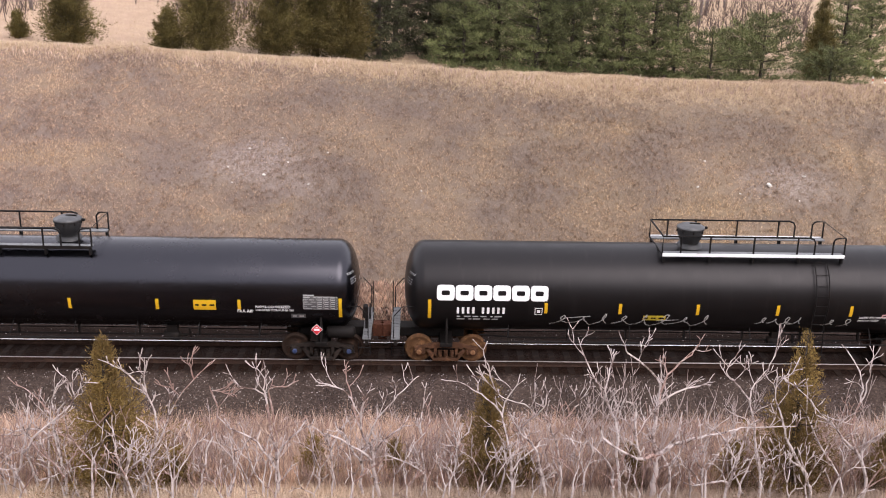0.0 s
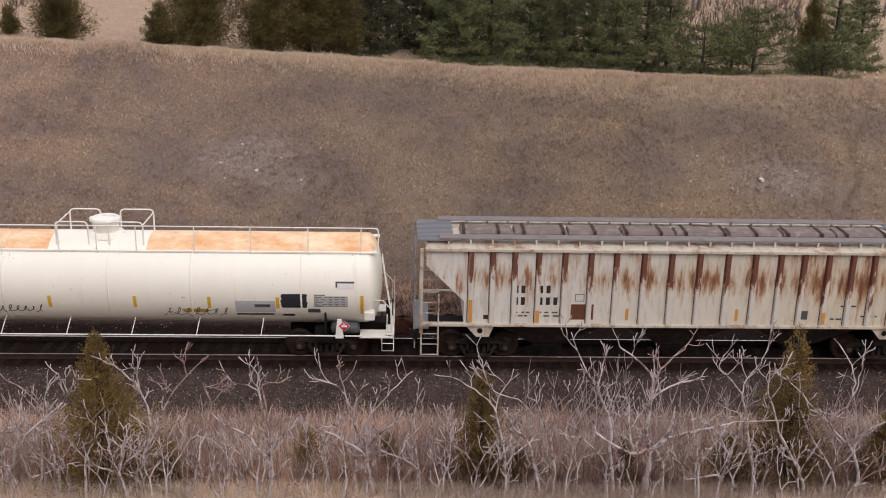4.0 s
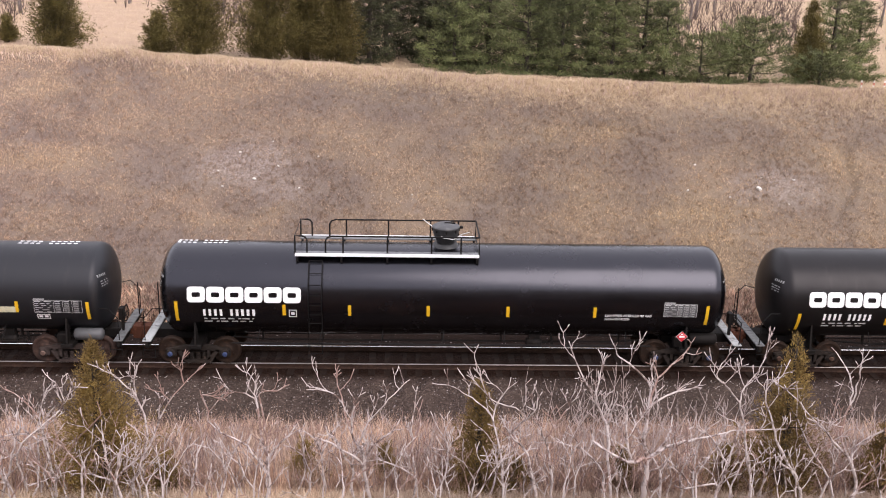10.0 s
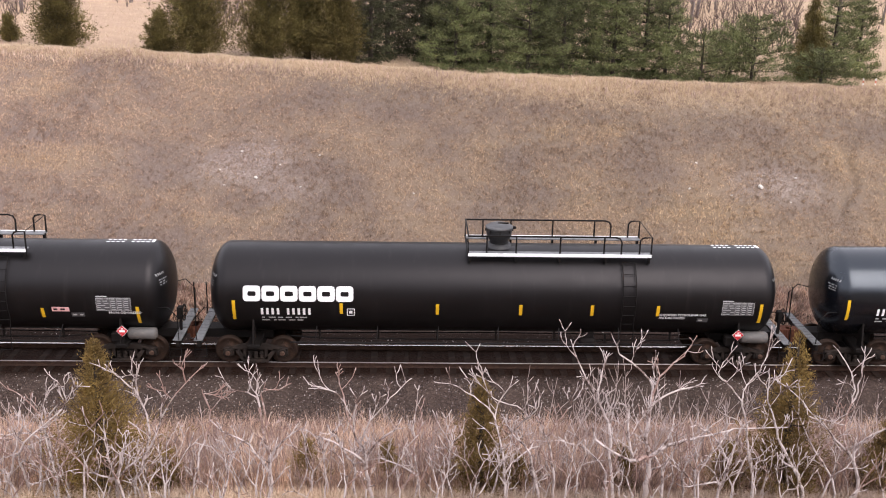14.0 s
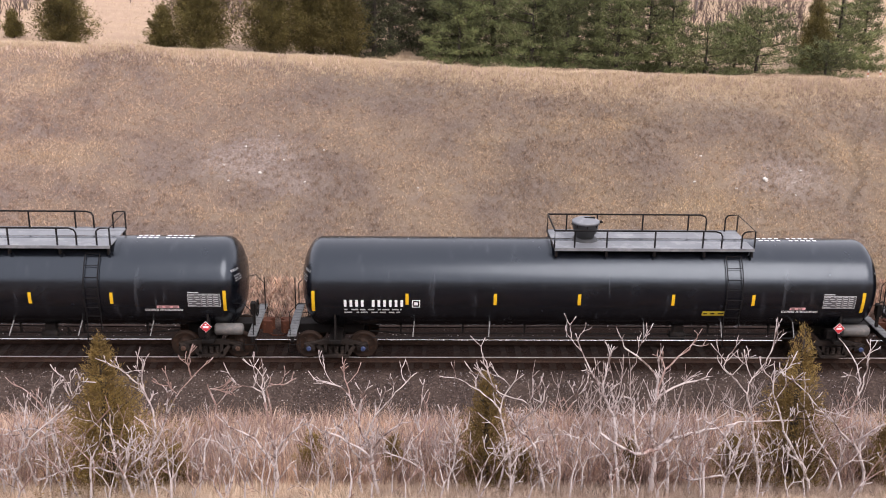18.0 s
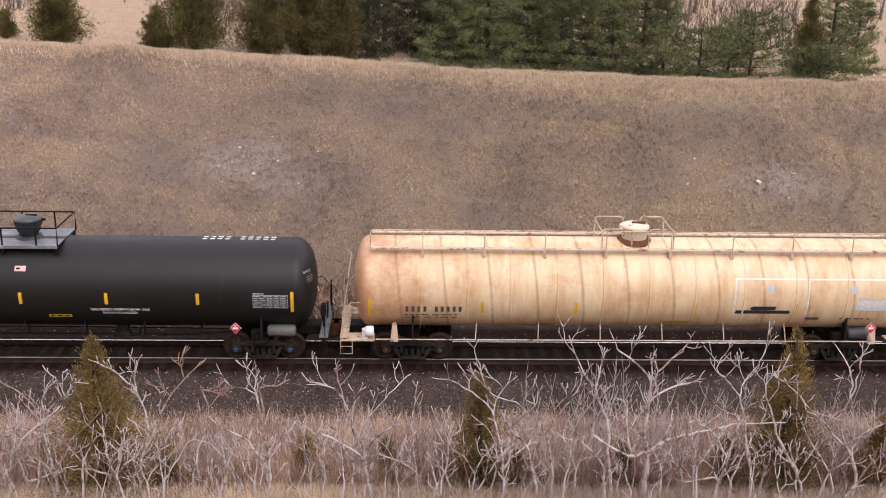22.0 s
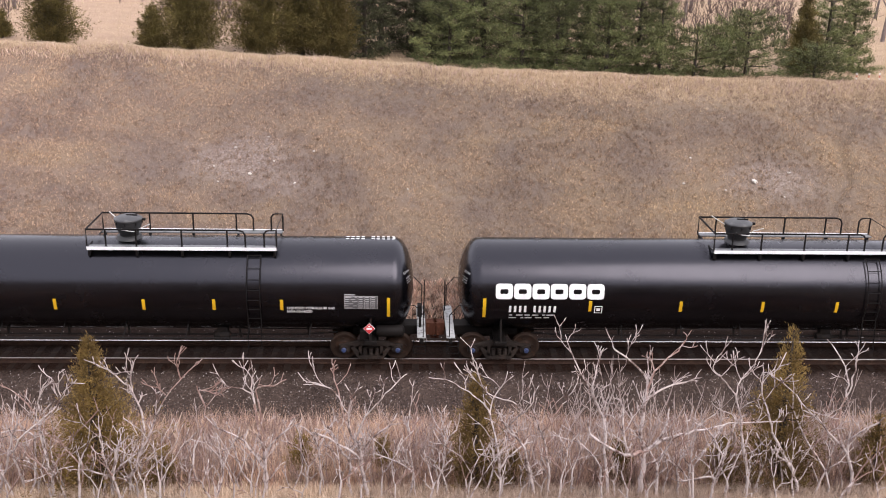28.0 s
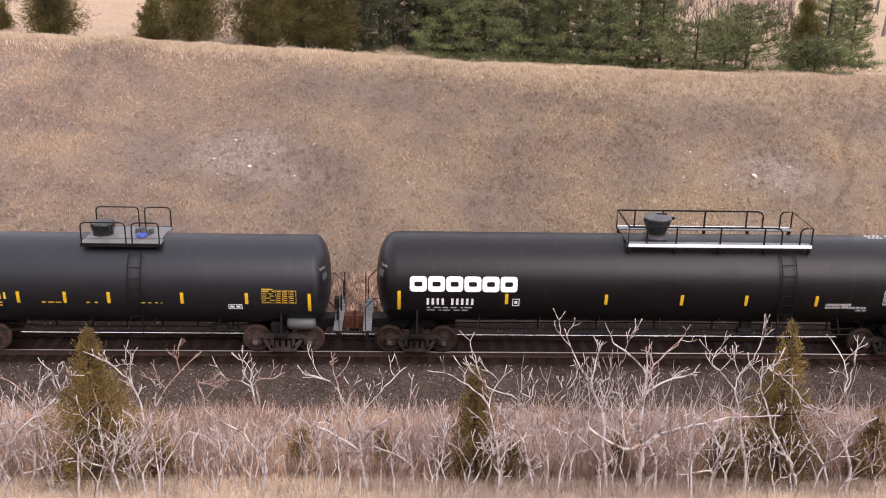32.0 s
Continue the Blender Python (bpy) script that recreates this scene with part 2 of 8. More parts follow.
def rusty_tan():
    """Cream jacket gone tan: rust blooms, heavier towards the leading end, and rust runs along the jacket's seams."""
    m, n, l, b = shader("rust_stained_tan_paint", 0.5)
    at = n.new("ShaderNodeTexCoord").outputs["Object"]
    x, y, z = axes_of(n, l, at)
    c = mix_of(n, l, noise_of(n, l, at, 1.0, 7, 0.65), (0.68, 0.475, 0.275), (0.82, 0.665, 0.455))
    f = ramp_of(n, l, noise_of(n, l, at, 1.0, 8, 0.7, (1.6, 0.8, 0.35)), (0.44, (0, 0, 0)), (0.70, (1, 1, 1)))
    c = mix_of(n, l, math_of(n, l, "MULTIPLY", f, 0.75), c, (0.52, 0.26, 0.10))
    lead = n.new("ShaderNodeMapRange")
    lead.inputs["From Min"].default_value, lead.inputs["From Max"].default_value = -8.9, -5.6
    lead.inputs["To Min"].default_value, lead.inputs["To Max"].default_value = 0.25, 0.0
    l.new(x, lead.inputs["Value"])
    f = math_of(n, l, "ADD", noise_of(n, l, at, 0.8, 10, 0.75), lead.outputs[0])
    c = mix_of(n, l, math_of(n, l, "MULTIPLY", ramp_of(n, l, f, (0.52, (0, 0, 0)), (0.74, (1, 1, 1))), 0.7), c, (0.44, 0.17, 0.07))
    # Seams, leaning a little with the wrap of the jacket.
    lean = math_of(n, l, "ADD", x, math_of(n, l, "MULTIPLY", z, 0.10))
    seam = math_of(n, l, "PINGPONG", math_of(n, l, "ADD", lean, 40.0), 0.74)
    seam = math_of(n, l, "ADD", seam, math_of(n, l, "MULTIPLY", noise_of(n, l, at, 3.0, 7, 0.7), 0.16))
    c = mix_of(n, l, math_of(n, l, "MULTIPLY", ramp_of(n, l, seam, (0.05, (1, 1, 1)), (0.15, (0, 0, 0))), 0.75), c, (0.27, 0.13, 0.06))
    l.new(c, b.inputs["Base Color"])
    bump_of(n, l, b, noise_of(n, l, at, 25, 3), 0.06)
    return m


def hopper_side(name, rusty):
    """Light grey paint with rust that blooms in the upper half and runs down, heavier towards the tail."""
    m, n, l, b = shader(name, 0.62)
    at = n.new("ShaderNodeTexCoord").outputs["Object"]
    x, y, z = axes_of(n, l, at)
    c = mix_of(n, l, noise_of(n, l, at, 1.4, 6), (0.60, 0.575, 0.515), (0.71, 0.685, 0.62))
    warm = n.new("ShaderNodeMapRange")
    warm.inputs["From Min"].default_value, warm.inputs["From Max"].default_value = -6.0, 5.0
    l.new(x, warm.inputs["Value"])
    c = mix_of(n, l, warm.outputs[0], c, mix_of(n, l, 1.0, c, (0.95, 0.88, 0.76), "MULTIPLY"))
    grime = ramp_of(n, l, noise_of(n, l, at, 1.0, 8, 0.72, (7.0, 1.0, 1.2)), (0.50, (0, 0, 0)), (0.75, (1, 1, 1)))
    c = mix_of(n, l, math_of(n, l, "MULTIPLY", grime, 0.7), c, (0.34, 0.25, 0.16))
    tail = n.new("ShaderNodeMapRange")
    tail.inputs["From Min"].default_value, tail.inputs["From Max"].default_value = -8.0, 7.0
    tail.inputs["To Min"].default_value, tail.inputs["To Max"].default_value = -0.07, 0.05
    l.new(x, tail.inputs["Value"])
    band = n.new("ShaderNodeMapRange")
    band.interpolation_type = "SMOOTHSTEP"
    band.inputs["From Min"].default_value, band.inputs["From Max"].default_value = 1.9, 3.1
    band.inputs["To Min"].default_value, band.inputs["To Max"].default_value = -0.20, 0.06
    l.new(z, band.inputs["Value"])
    fall = n.new("ShaderNodeMapRange")
    fall.interpolation_type = "SMOOTHSTEP"
    fall.inputs["From Min"].default_value, fall.inputs["From Max"].default_value = 3.0, 3.7
    fall.inputs["To Min"].default_value, fall.inputs["To Max"].default_value = 0.0, -0.10
    l.new(z, fall.inputs["Value"])
    f = noise_of(n, l, at, 1.0, 8, 0.66, (4.2, 1.0, 0.7))
    f = math_of(n, l, "ADD", math_of(n, l, "ADD", f, tail.outputs[0]), math_of(n, l, "ADD", math_of(n, l, "ADD", band.outputs[0], fall.outputs[0]), rusty))
    c = mix_of(n, l, ramp_of(n, l, f, (0.42, (0, 0, 0)), (0.60, (1, 1, 1))), c, (0.42, 0.245, 0.12))
    c = mix_of(n, l, ramp_of(n, l, f, (0.52, (0, 0, 0)), (0.66, (1, 1, 1))), c, (0.185, 0.07, 0.036))
    l.new(c, b.inputs["Base Color"])
    bump_of(n, l, b, noise_of(n, l, at, 30, 4), 0.08)
    return m


def hopper_rib():
    """Pale rib paint, rusted through from the eave down to a ragged line, lower towards the tail."""
    m, n, l, b = shader("rust_topped_rib_paint", 0.62)
    at = n.new("ShaderNodeTexCoord").outputs["Object"]
    x, y, z = axes_of(n, l, at)
    c = mix_of(n, l, noise_of(n, l, at, 3.0, 6), (0.54, 0.50, 0.44), (0.70, 0.66, 0.58))
    f = math_of(n, l, "ADD", noise_of(n, l, at, 1.0, 8, 0.7, (6.0, 2.0, 1.4)), math_of(n, l, "MULTIPLY", math_of(n, l, "ADD", z, -2.75), 0.20))
    f = math_of(n, l, "ADD", f, math_of(n, l, "MULTIPLY", x, 0.009))
    c = mix_of(n, l, ramp_of(n, l, f, (0.50, (0, 0, 0)), (0.57, (1, 1, 1))), c, (0.36, 0.19, 0.10))
    c = mix_of(n, l, ramp_of(n, l, f, (0.545, (0, 0, 0)), (0.60, (1, 1, 1))), c, (0.15, 0.052, 0.032))
    l.new(c, b.inputs["Base Color"])
    bump_of(n, l, b, noise_of(n, l, at, 30, 4), 0.08)
    return m


M_DIRTY, M_TAN = dirty_white(), rusty_tan()
M_HOPPER, M_HOPRIB = hopper_side("rust_streaked_grey_paint", 0.0), hopper_rib()
M_HOPLIGHT = paint("cream_hopper_paint", (0.56, 0.50, 0.40), 0.6, spot=(0.30, 0.165, 0.09), spots=0.52, streak=(0.36, 0.25, 0.16), streaks=0.52, scale=2.2, bump=0.05)


def ground_cover():
    """Dry grass over pale clay: straw and grey-brown in patches, with bare gravelly places."""
    m, n, l, b = shader("dry_grass_ground", 0.95)
    b.inputs["Specular IOR Level"].default_value = 0.15
    at = n.new("ShaderNodeNewGeometry").outputs["Position"]
    x, y, z = axes_of(n, l, at)
    c = mix_of(n, l, noise_of(n, l, at, 8.0, 8, 0.85), (0.06, 0.045, 0.033), (0.42, 0.32, 0.22))
    c = mix_of(n, l, ramp_of(n, l, noise_of(n, l, at, 0.22, 5, 0.6), (0.41, (0, 0, 0)), (0.58, (1, 1, 1))), c, mix_of(n, l, noise_of(n, l, at, 7, 6, 0.8), (0.065, 0.052, 0.043), (0.32, 0.255, 0.20)))
    v = n.new("ShaderNodeTexVoronoi")
    v.inputs["Scale"].default_value = 15
    l.new(at, v.inputs["Vector"])
    g = ramp_of(n, l, axes_of(n, l, v.outputs["Color"])[0], (0.0, (0.235, 0.192, 0.155)), (0.5, (0.36, 0.30, 0.248)), (0.93, (0.45, 0.385, 0.33)), (0.985, (0.46, 0.42, 0.385)))
    g = mix_of(n, l, noise_of(n, l, at, 2.5, 6, 0.8), g, mix_of(n, l, 1.0, g, (0.5, 0.47, 0.45), "MULTIPLY"))
    # Straw along the crest and over the land behind it.
    straw = n.new("ShaderNodeAttribute")
    straw.attribute_name = "straw"
    c = mix_of(n, l, straw.outputs["Fac"], c, mix_of(n, l, noise_of(n, l, at, 1.6, 8, 0.75), (0.27, 0.195, 0.128), (0.56, 0.43, 0.29)))
    scar = n.new("ShaderNodeAttribute")
    scar.attribute_name = "bare"
    f = math_of(n, l, "ADD", scar.outputs["Fac"], math_of(n, l, "MULTIPLY", noise_of(n, l, at, 0.9, 7, 0.7), 0.7))
    c = mix_of(n, l, ramp_of(n, l, f, (0.62, (0, 0, 0)), (1.25, (1, 1, 1))), c, g)
    c = mix_of(n, l, 1.0, c, (0.83, 0.79, 0.80), "MULTIPLY")
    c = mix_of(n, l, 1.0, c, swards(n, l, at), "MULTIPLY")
    l.new(c, b.inputs["Base Color"])
    bump_of(n, l, b, noise_of(n, l, at, 6, 8, 0.75), 0.8, 0.12)
    return m


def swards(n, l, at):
    """How pale the sward is: drawn out along the slope, palest to the left, least just right of the middle."""
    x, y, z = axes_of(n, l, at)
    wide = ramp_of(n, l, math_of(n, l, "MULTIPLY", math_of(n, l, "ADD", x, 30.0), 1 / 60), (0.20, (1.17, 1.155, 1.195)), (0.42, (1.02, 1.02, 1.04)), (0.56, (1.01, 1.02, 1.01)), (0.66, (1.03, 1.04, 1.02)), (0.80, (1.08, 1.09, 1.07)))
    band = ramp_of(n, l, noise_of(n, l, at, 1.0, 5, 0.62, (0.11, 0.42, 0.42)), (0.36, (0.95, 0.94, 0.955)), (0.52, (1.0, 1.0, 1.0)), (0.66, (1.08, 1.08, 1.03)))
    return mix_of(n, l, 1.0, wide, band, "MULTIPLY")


def stones(name, dark, light, scale, bump=1.0, oil_and_shade=None):
    m, n, l, b = shader(name, 0.9)
    b.inputs["Specular IOR Level"].default_value = 0.1
    at = n.new("ShaderNodeNewGeometry").outputs["Position"]
    v = n.new("ShaderNodeTexVoronoi")
    v.inputs["Scale"].default_value = scale
    l.new(at, v.inputs["Vector"])
    s = axes_of(n, l, v.outputs["Color"])
    c = ramp_of(n, l, s[0], (0.0, dark), (0.75, tuple((a + b_) / 2 for a, b_ in zip(dark, light))), (0.97, light))
    c = mix_of(n, l, noise_of(n, l, at, 0.6, 5), c, mix_of(n, l, 0.5, c, (0.07, 0.05, 0.04)))
    # Oil, brake dust and painted train shade: between rails and over the far shoulder.
    if oil_and_shade:
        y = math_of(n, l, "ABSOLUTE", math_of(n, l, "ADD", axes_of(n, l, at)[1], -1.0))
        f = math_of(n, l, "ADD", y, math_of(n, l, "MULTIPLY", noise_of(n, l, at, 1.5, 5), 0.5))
        c = mix_of(n, l, ramp_of(n, l, math_of(n, l, "MULTIPLY", f, 0.27), (0.66, (0, 0, 0)), (0.80, (1, 1, 1))), mix_of(n, l, 1.0, c, oil_and_shade, "MULTIPLY"), c)
    l.new(c, b.inputs["Base Color"])
    bump_of(n, l, b, v.outputs["Distance"], bump, 0.04)
    return m


def island(name, cols, rough=0.9, clump=0.0, hill=False, deep=0.36, patches=True):
    """A material whose colour varies from piece to piece of one mesh."""
    m, n, l, b = shader(name, rough)
    b.inputs["Specular IOR Level"].default_value = 0.12
    r = n.new("ShaderNodeNewGeometry").outputs["Random Per Island"]
    stops = [(i / max(1, len(cols) - 1), (a * 0.83, g * 0.79, d * 0.80)) for i, (a, g, d) in enumerate(cols)]
    c = ramp_of(n, l, r, *stops)
    at = n.new("ShaderNodeNewGeometry").outputs["Position"]
    if patches:
        c = mix_of(n, l, ramp_of(n, l, noise_of(n, l, at, 0.22, 5, 0.6), (0.41, (0, 0, 0)), (0.58, (1, 1, 1))), mix_of(n, l, 1.0, c, (1.03, 1.02, 1.0), "MULTIPLY"), mix_of(n, l, 1.0, c, (0.66, 0.64, 0.67), "MULTIPLY"))
    if clump:
        f = ramp_of(n, l, noise_of(n, l, at, clump, 4, 0.7), (0.36, (deep, deep * 0.95, deep * 0.95)), (0.5, (0.95, 0.93, 0.90)), (0.62, (1.45, 1.42, 1.30)))
        c = mix_of(n, l, 1.0, c, f, "MULTIPLY")
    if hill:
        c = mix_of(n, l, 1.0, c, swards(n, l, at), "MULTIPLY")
    l.new(c, b.inputs["Base Color"])
    return m


M_GROUND = ground_cover()
M_BALLAST = stones("grey_track_ballast", (0.043, 0.0295, 0.0245), (0.128, 0.092, 0.077), 18, oil_and_shade=(0.22, 0.15, 0.115))
M_STONEBITS = island("broken_ballast_stone", [(0.034, 0.026, 0.021), (0.044, 0.034, 0.028), (0.056, 0.044, 0.037), (0.05, 0.039, 0.032), (0.07, 0.056, 0.048), (0.08, 0.065, 0.056), (0.10, 0.082, 0.07), (0.62, 0.59, 0.56)])
M_TIE = paint("weathered_creosoted_timber", (0.0179, 0.0105, 0.00761), 0.9, spot=(0.0292, 0.0175, 0.0125), spots=0.5, scale=5, bump=0.4)
M_RAILHEAD = paint("polished_rail_steel", (0.70, 0.68, 0.66), 0.2, 0.9, scale=4, bump=0.0)
# Near rail's head: the train's shade put into a duller steel colour.
M_RAILSHADED = paint("shade_dulled_rail_steel", (0.30, 0.27, 0.25), 0.34, 0.8, spot=(0.16, 0.12, 0.10), spots=0.56, scale=3, bump=0.0)
M_RAILSIDE = paint("rust_brown_rail_steel", (0.034, 0.0195, 0.0145), 0.85, 0.0, spot=(0.055, 0.031, 0.021), scale=8, bump=0.1)
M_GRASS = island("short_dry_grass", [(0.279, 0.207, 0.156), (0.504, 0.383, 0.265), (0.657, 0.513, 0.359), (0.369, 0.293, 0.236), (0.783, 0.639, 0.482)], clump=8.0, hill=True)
M_STRAW = island("tall_straw_grass", [(0.37, 0.238, 0.172), (0.76, 0.536, 0.414), (0.9, 0.763, 0.615), (0.587, 0.409, 0.326), (0.869, 0.646, 0.509)], clump=2.2)
# Bark's own mottle, deepened in colour for the limbs' shaded undersides.
M_BARK = paint("pale_pinkish_bark", (0.56, 0.485, 0.465), 0.7, spot=(0.13, 0.085, 0.072), spots=0.485, scale=5, bump=0.3)
M_WAND = paint("grey_brown_wand_bark", (0.50, 0.41, 0.385), 0.8, spot=(0.36, 0.285, 0.26), spots=0.5, scale=6, bump=0.15)
M_TWIG = paint("red_brown_twig_bark", (0.30, 0.195, 0.165), 0.8, spot=(0.52, 0.42, 0.39), spots=0.5, scale=9, bump=0.2)
M_TRUNK = paint("grey_brown_trunk_bark", (0.0528, 0.0418, 0.0352), 0.9, spot=(0.088, 0.0748, 0.066), scale=6, bump=0.5)
M_CEDAR = island("bronze_green_cedar_foliage", [(0.125, 0.118, 0.045), (0.17, 0.152, 0.055), (0.235, 0.20, 0.075), (0.15, 0.135, 0.05)], clump=1.3, deep=0.5)
M_PINE = island("pine_needles", [(0.14, 0.172, 0.08), (0.18, 0.214, 0.097), (0.25, 0.287, 0.13), (0.155, 0.187, 0.086)], clump=1.1, deep=0.45)
# Needles coloured darker than M_PINE for the shaded stand.
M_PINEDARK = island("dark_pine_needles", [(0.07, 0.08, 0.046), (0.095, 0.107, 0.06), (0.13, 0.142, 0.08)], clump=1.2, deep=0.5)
M_YOUNG = island("small_olive_cedar_foliage", [(0.21, 0.158, 0.056), (0.27, 0.20, 0.072), (0.34, 0.247, 0.093), (0.235, 0.175, 0.062)], clump=2.2, deep=0.7)
M_ROCK = paint("pale_limestone", (0.62, 0.58, 0.53), 0.85, spot=(0.5, 0.46, 0.41), scale=8, bump=0.5)
M_BRUSH = island("grey_bare_brush", [(0.09, 0.068, 0.058), (0.16, 0.12, 0.10), (0.24, 0.19, 0.16)])


# ---- shaping helpers ----
class Shape:
    """Collects points and faces, and becomes one mesh."""

    def __init__(self):
        self.v, self.f, self.m, self.smooth = [], [], [], []

    def add(self, v, f, mat=0, smooth=False):
        o = len(self.v)
        self.v += [tuple(p) for p in v]
        self.f += [tuple(i + o for i in q) for q in f]
        self.m += [mat] * len(f)
        self.smooth += [smooth] * len(f)
        return self

    def box(self, x0, x1, y0, y1, z0, z1, c=0.0, mat=0):
        if not c:
            v = [(x, y, z) for z in (z0, z1) for y in (y0, y1) for x in (x0, x1)]
            return self.add(v, [(0, 2, 3, 1), (4, 5, 7, 6), (0, 1, 5, 4), (2, 6, 7, 3), (0, 4, 6, 2), (1, 3, 7, 5)], mat)
        ring = lambda k: [(x0 + k, y0), (x1 - k, y0), (x1, y0 + k), (x1, y1 - k), (x1 - k, y1), (x0 + k, y1), (x0, y1 - k), (x0, y0 + k)]
        inner = lambda: [(x0 + 2 * c, y0 + c), (x1 - 2 * c, y0 + c), (x1 - c, y0 + 2 * c), (x1 - c, y1 - 2 * c), (x1 - 2 * c, y1 - c), (x0 + 2 * c, y1 - c), (x0 + c, y1 - 2 * c), (x0 + c, y0 + 2 * c)]
        rows = [[(*p, z0) for p in inner()], [(*p, z0 + c) for p in ring(c)], [(*p, z1 - c) for p in ring(c)], [(*p, z1) for p in inner()]]
        return self.loft(rows, mat=mat)

    def loft(self, rows, caps=True, closed=True, mat=0, smooth=False):
        n = len(rows[0])
        v = [p for r in rows for p in r]
        f = []
        for i in range(len(rows) - 1):
            for j in range(n if closed else n - 1):
                k = (j + 1) % n
                f.append((i * n + j, i * n + k, (i + 1) * n + k, (i + 1) * n + j))
        self.add(v, f, mat, smooth)
        if caps:
            self.add(rows[0], [tuple(range(n - 1, -1, -1))], mat)
            self.add(rows[-1], [tuple(range(n))], mat)
        return self

    def tube(self, pts, r, n=6, mat=0, smooth=True):
        pts = [Vector(p) for p in pts]
        rs = r if isinstance(r, (list, tuple)) else [r] * len(pts)
        rows, side = [], None
        for i, p in enumerate(pts):
            d = (pts[min(i + 1, len(pts) - 1)] - pts[max(i - 1, 0)]).normalized()
            if side is None:
                side = d.cross(Vector((0.31, 0.52, 0.79)))
            side = (side - d * side.dot(d)).normalized()
            up = d.cross(side)
            rows.append([p + (side * math.cos(a) + up * math.sin(a)) * rs[i] for a in (2 * math.pi * k / n for k in range(n))])
        return self.loft(rows, mat=mat, smooth=smooth)

    def lathe(self, prof, axis="x", at=(0, 0, 0), n=32, mat=0, smooth=True, caps=True):
        """prof: (along, radius) pairs turned about an axis through at."""
        rows = []
        for a, r in prof:
            row = []
            for k in range(n):
                t = 2 * math.pi * k / n
                u, w = r * math.cos(t), r * math.sin(t)
                row.append({"x": (at[0] + a, at[1] + u, at[2] + w), "y": (at[0] + w, at[1] + a, at[2] + u), "z": (at[0] + u, at[1] + w, at[2] + a)}[axis])
            rows.append(row)
        return self.loft(rows, caps=caps, mat=mat, smooth=smooth)

    def slab(self, outline, y0, y1, mat=0):
        """An outline in x and z drawn out from y0 to y1."""
        return self.loft([[(x, y0, z) for x, z in outline], [(x, y1, z) for x, z in outline]], mat=mat)

    def mesh(self, name, *mats):
        me = bpy.data.meshes.new(name)
        me.from_pydata(self.v, [], self.f)
        for m in mats:
            me.materials.append(m)
        me.polygons.foreach_set("material_index", self.m)
        me.polygons.foreach_set("use_smooth", self.smooth)
        bm = bmesh.new()
        bm.from_mesh(me)
        bmesh.ops.recalc_face_normals(bm, faces=bm.faces)
        bm.to_mesh(me)
        bm.free()
        me.update()
        return me


def mesh_of(shape, name, *mats):
    return shape if isinstance(shape, bpy.types.Mesh) else shape.mesh(name, *mats)


def part(name, shape, material, parent, label="", at=None):
    """One mesh object under a thing or under a part."""
    mats = material if isinstance(material, tuple) else (material,)
    ob = new(name, mesh_of(shape, name, *mats))
    ob.parent = parent
    if at is not None:
        ob.matrix_basis = at
    return tagged(ob, label)


def thing(name, at, label, category, group="", kind=""):
    ob = new(name)
    ob.empty_display_size = 0.3
    ob.matrix_basis = at
    return tagged(ob, label, category, group, kind)


def solid(name, shape, material, at, label, category="", group="", kind=""):
    mats = material if isinstance(material, tuple) else (material,)
    ob = new(name, mesh_of(shape, name, *mats))
    ob.matrix_basis = at
    return tagged(ob, label, category, group, kind)


def many(name, verts, faces, *mats):
    """A mesh from arrays: verts (n, 3), faces (m, k)."""
    me = bpy.data.meshes.new(name)
    verts, faces = np.asarray(verts, np.float32), np.asarray(faces, np.int32)
    m, k = faces.shape
    me.vertices.add(len(verts))
    me.vertices.foreach_set("co", verts.ravel())
    me.loops.add(m * k)
    me.loops.foreach_set("vertex_index", faces.ravel())
    me.polygons.add(m)
    me.polygons.foreach_set("loop_start", np.arange(0, m * k, k, dtype=np.int32))
    me.polygons.foreach_set("loop_total", np.full(m, k, np.int32))
    for mt in mats:
        me.materials.append(mt)
    me.update(calc_edges=True)
    me.validate()
    return me


# ---- ground ----
def crest_of(x):
    return np.clip(19.12 - 0.050 * (x - 2) + 0.0009 * np.clip(x - 2, -32, 28) ** 2 + 0.36 * np.exp(-((x + 9) / 9.5) ** 2) + 0.05 * np.sin(x * 1.3 + 1) + 0.04 * np.sin(x * 3.1), 15.5, 24.0)


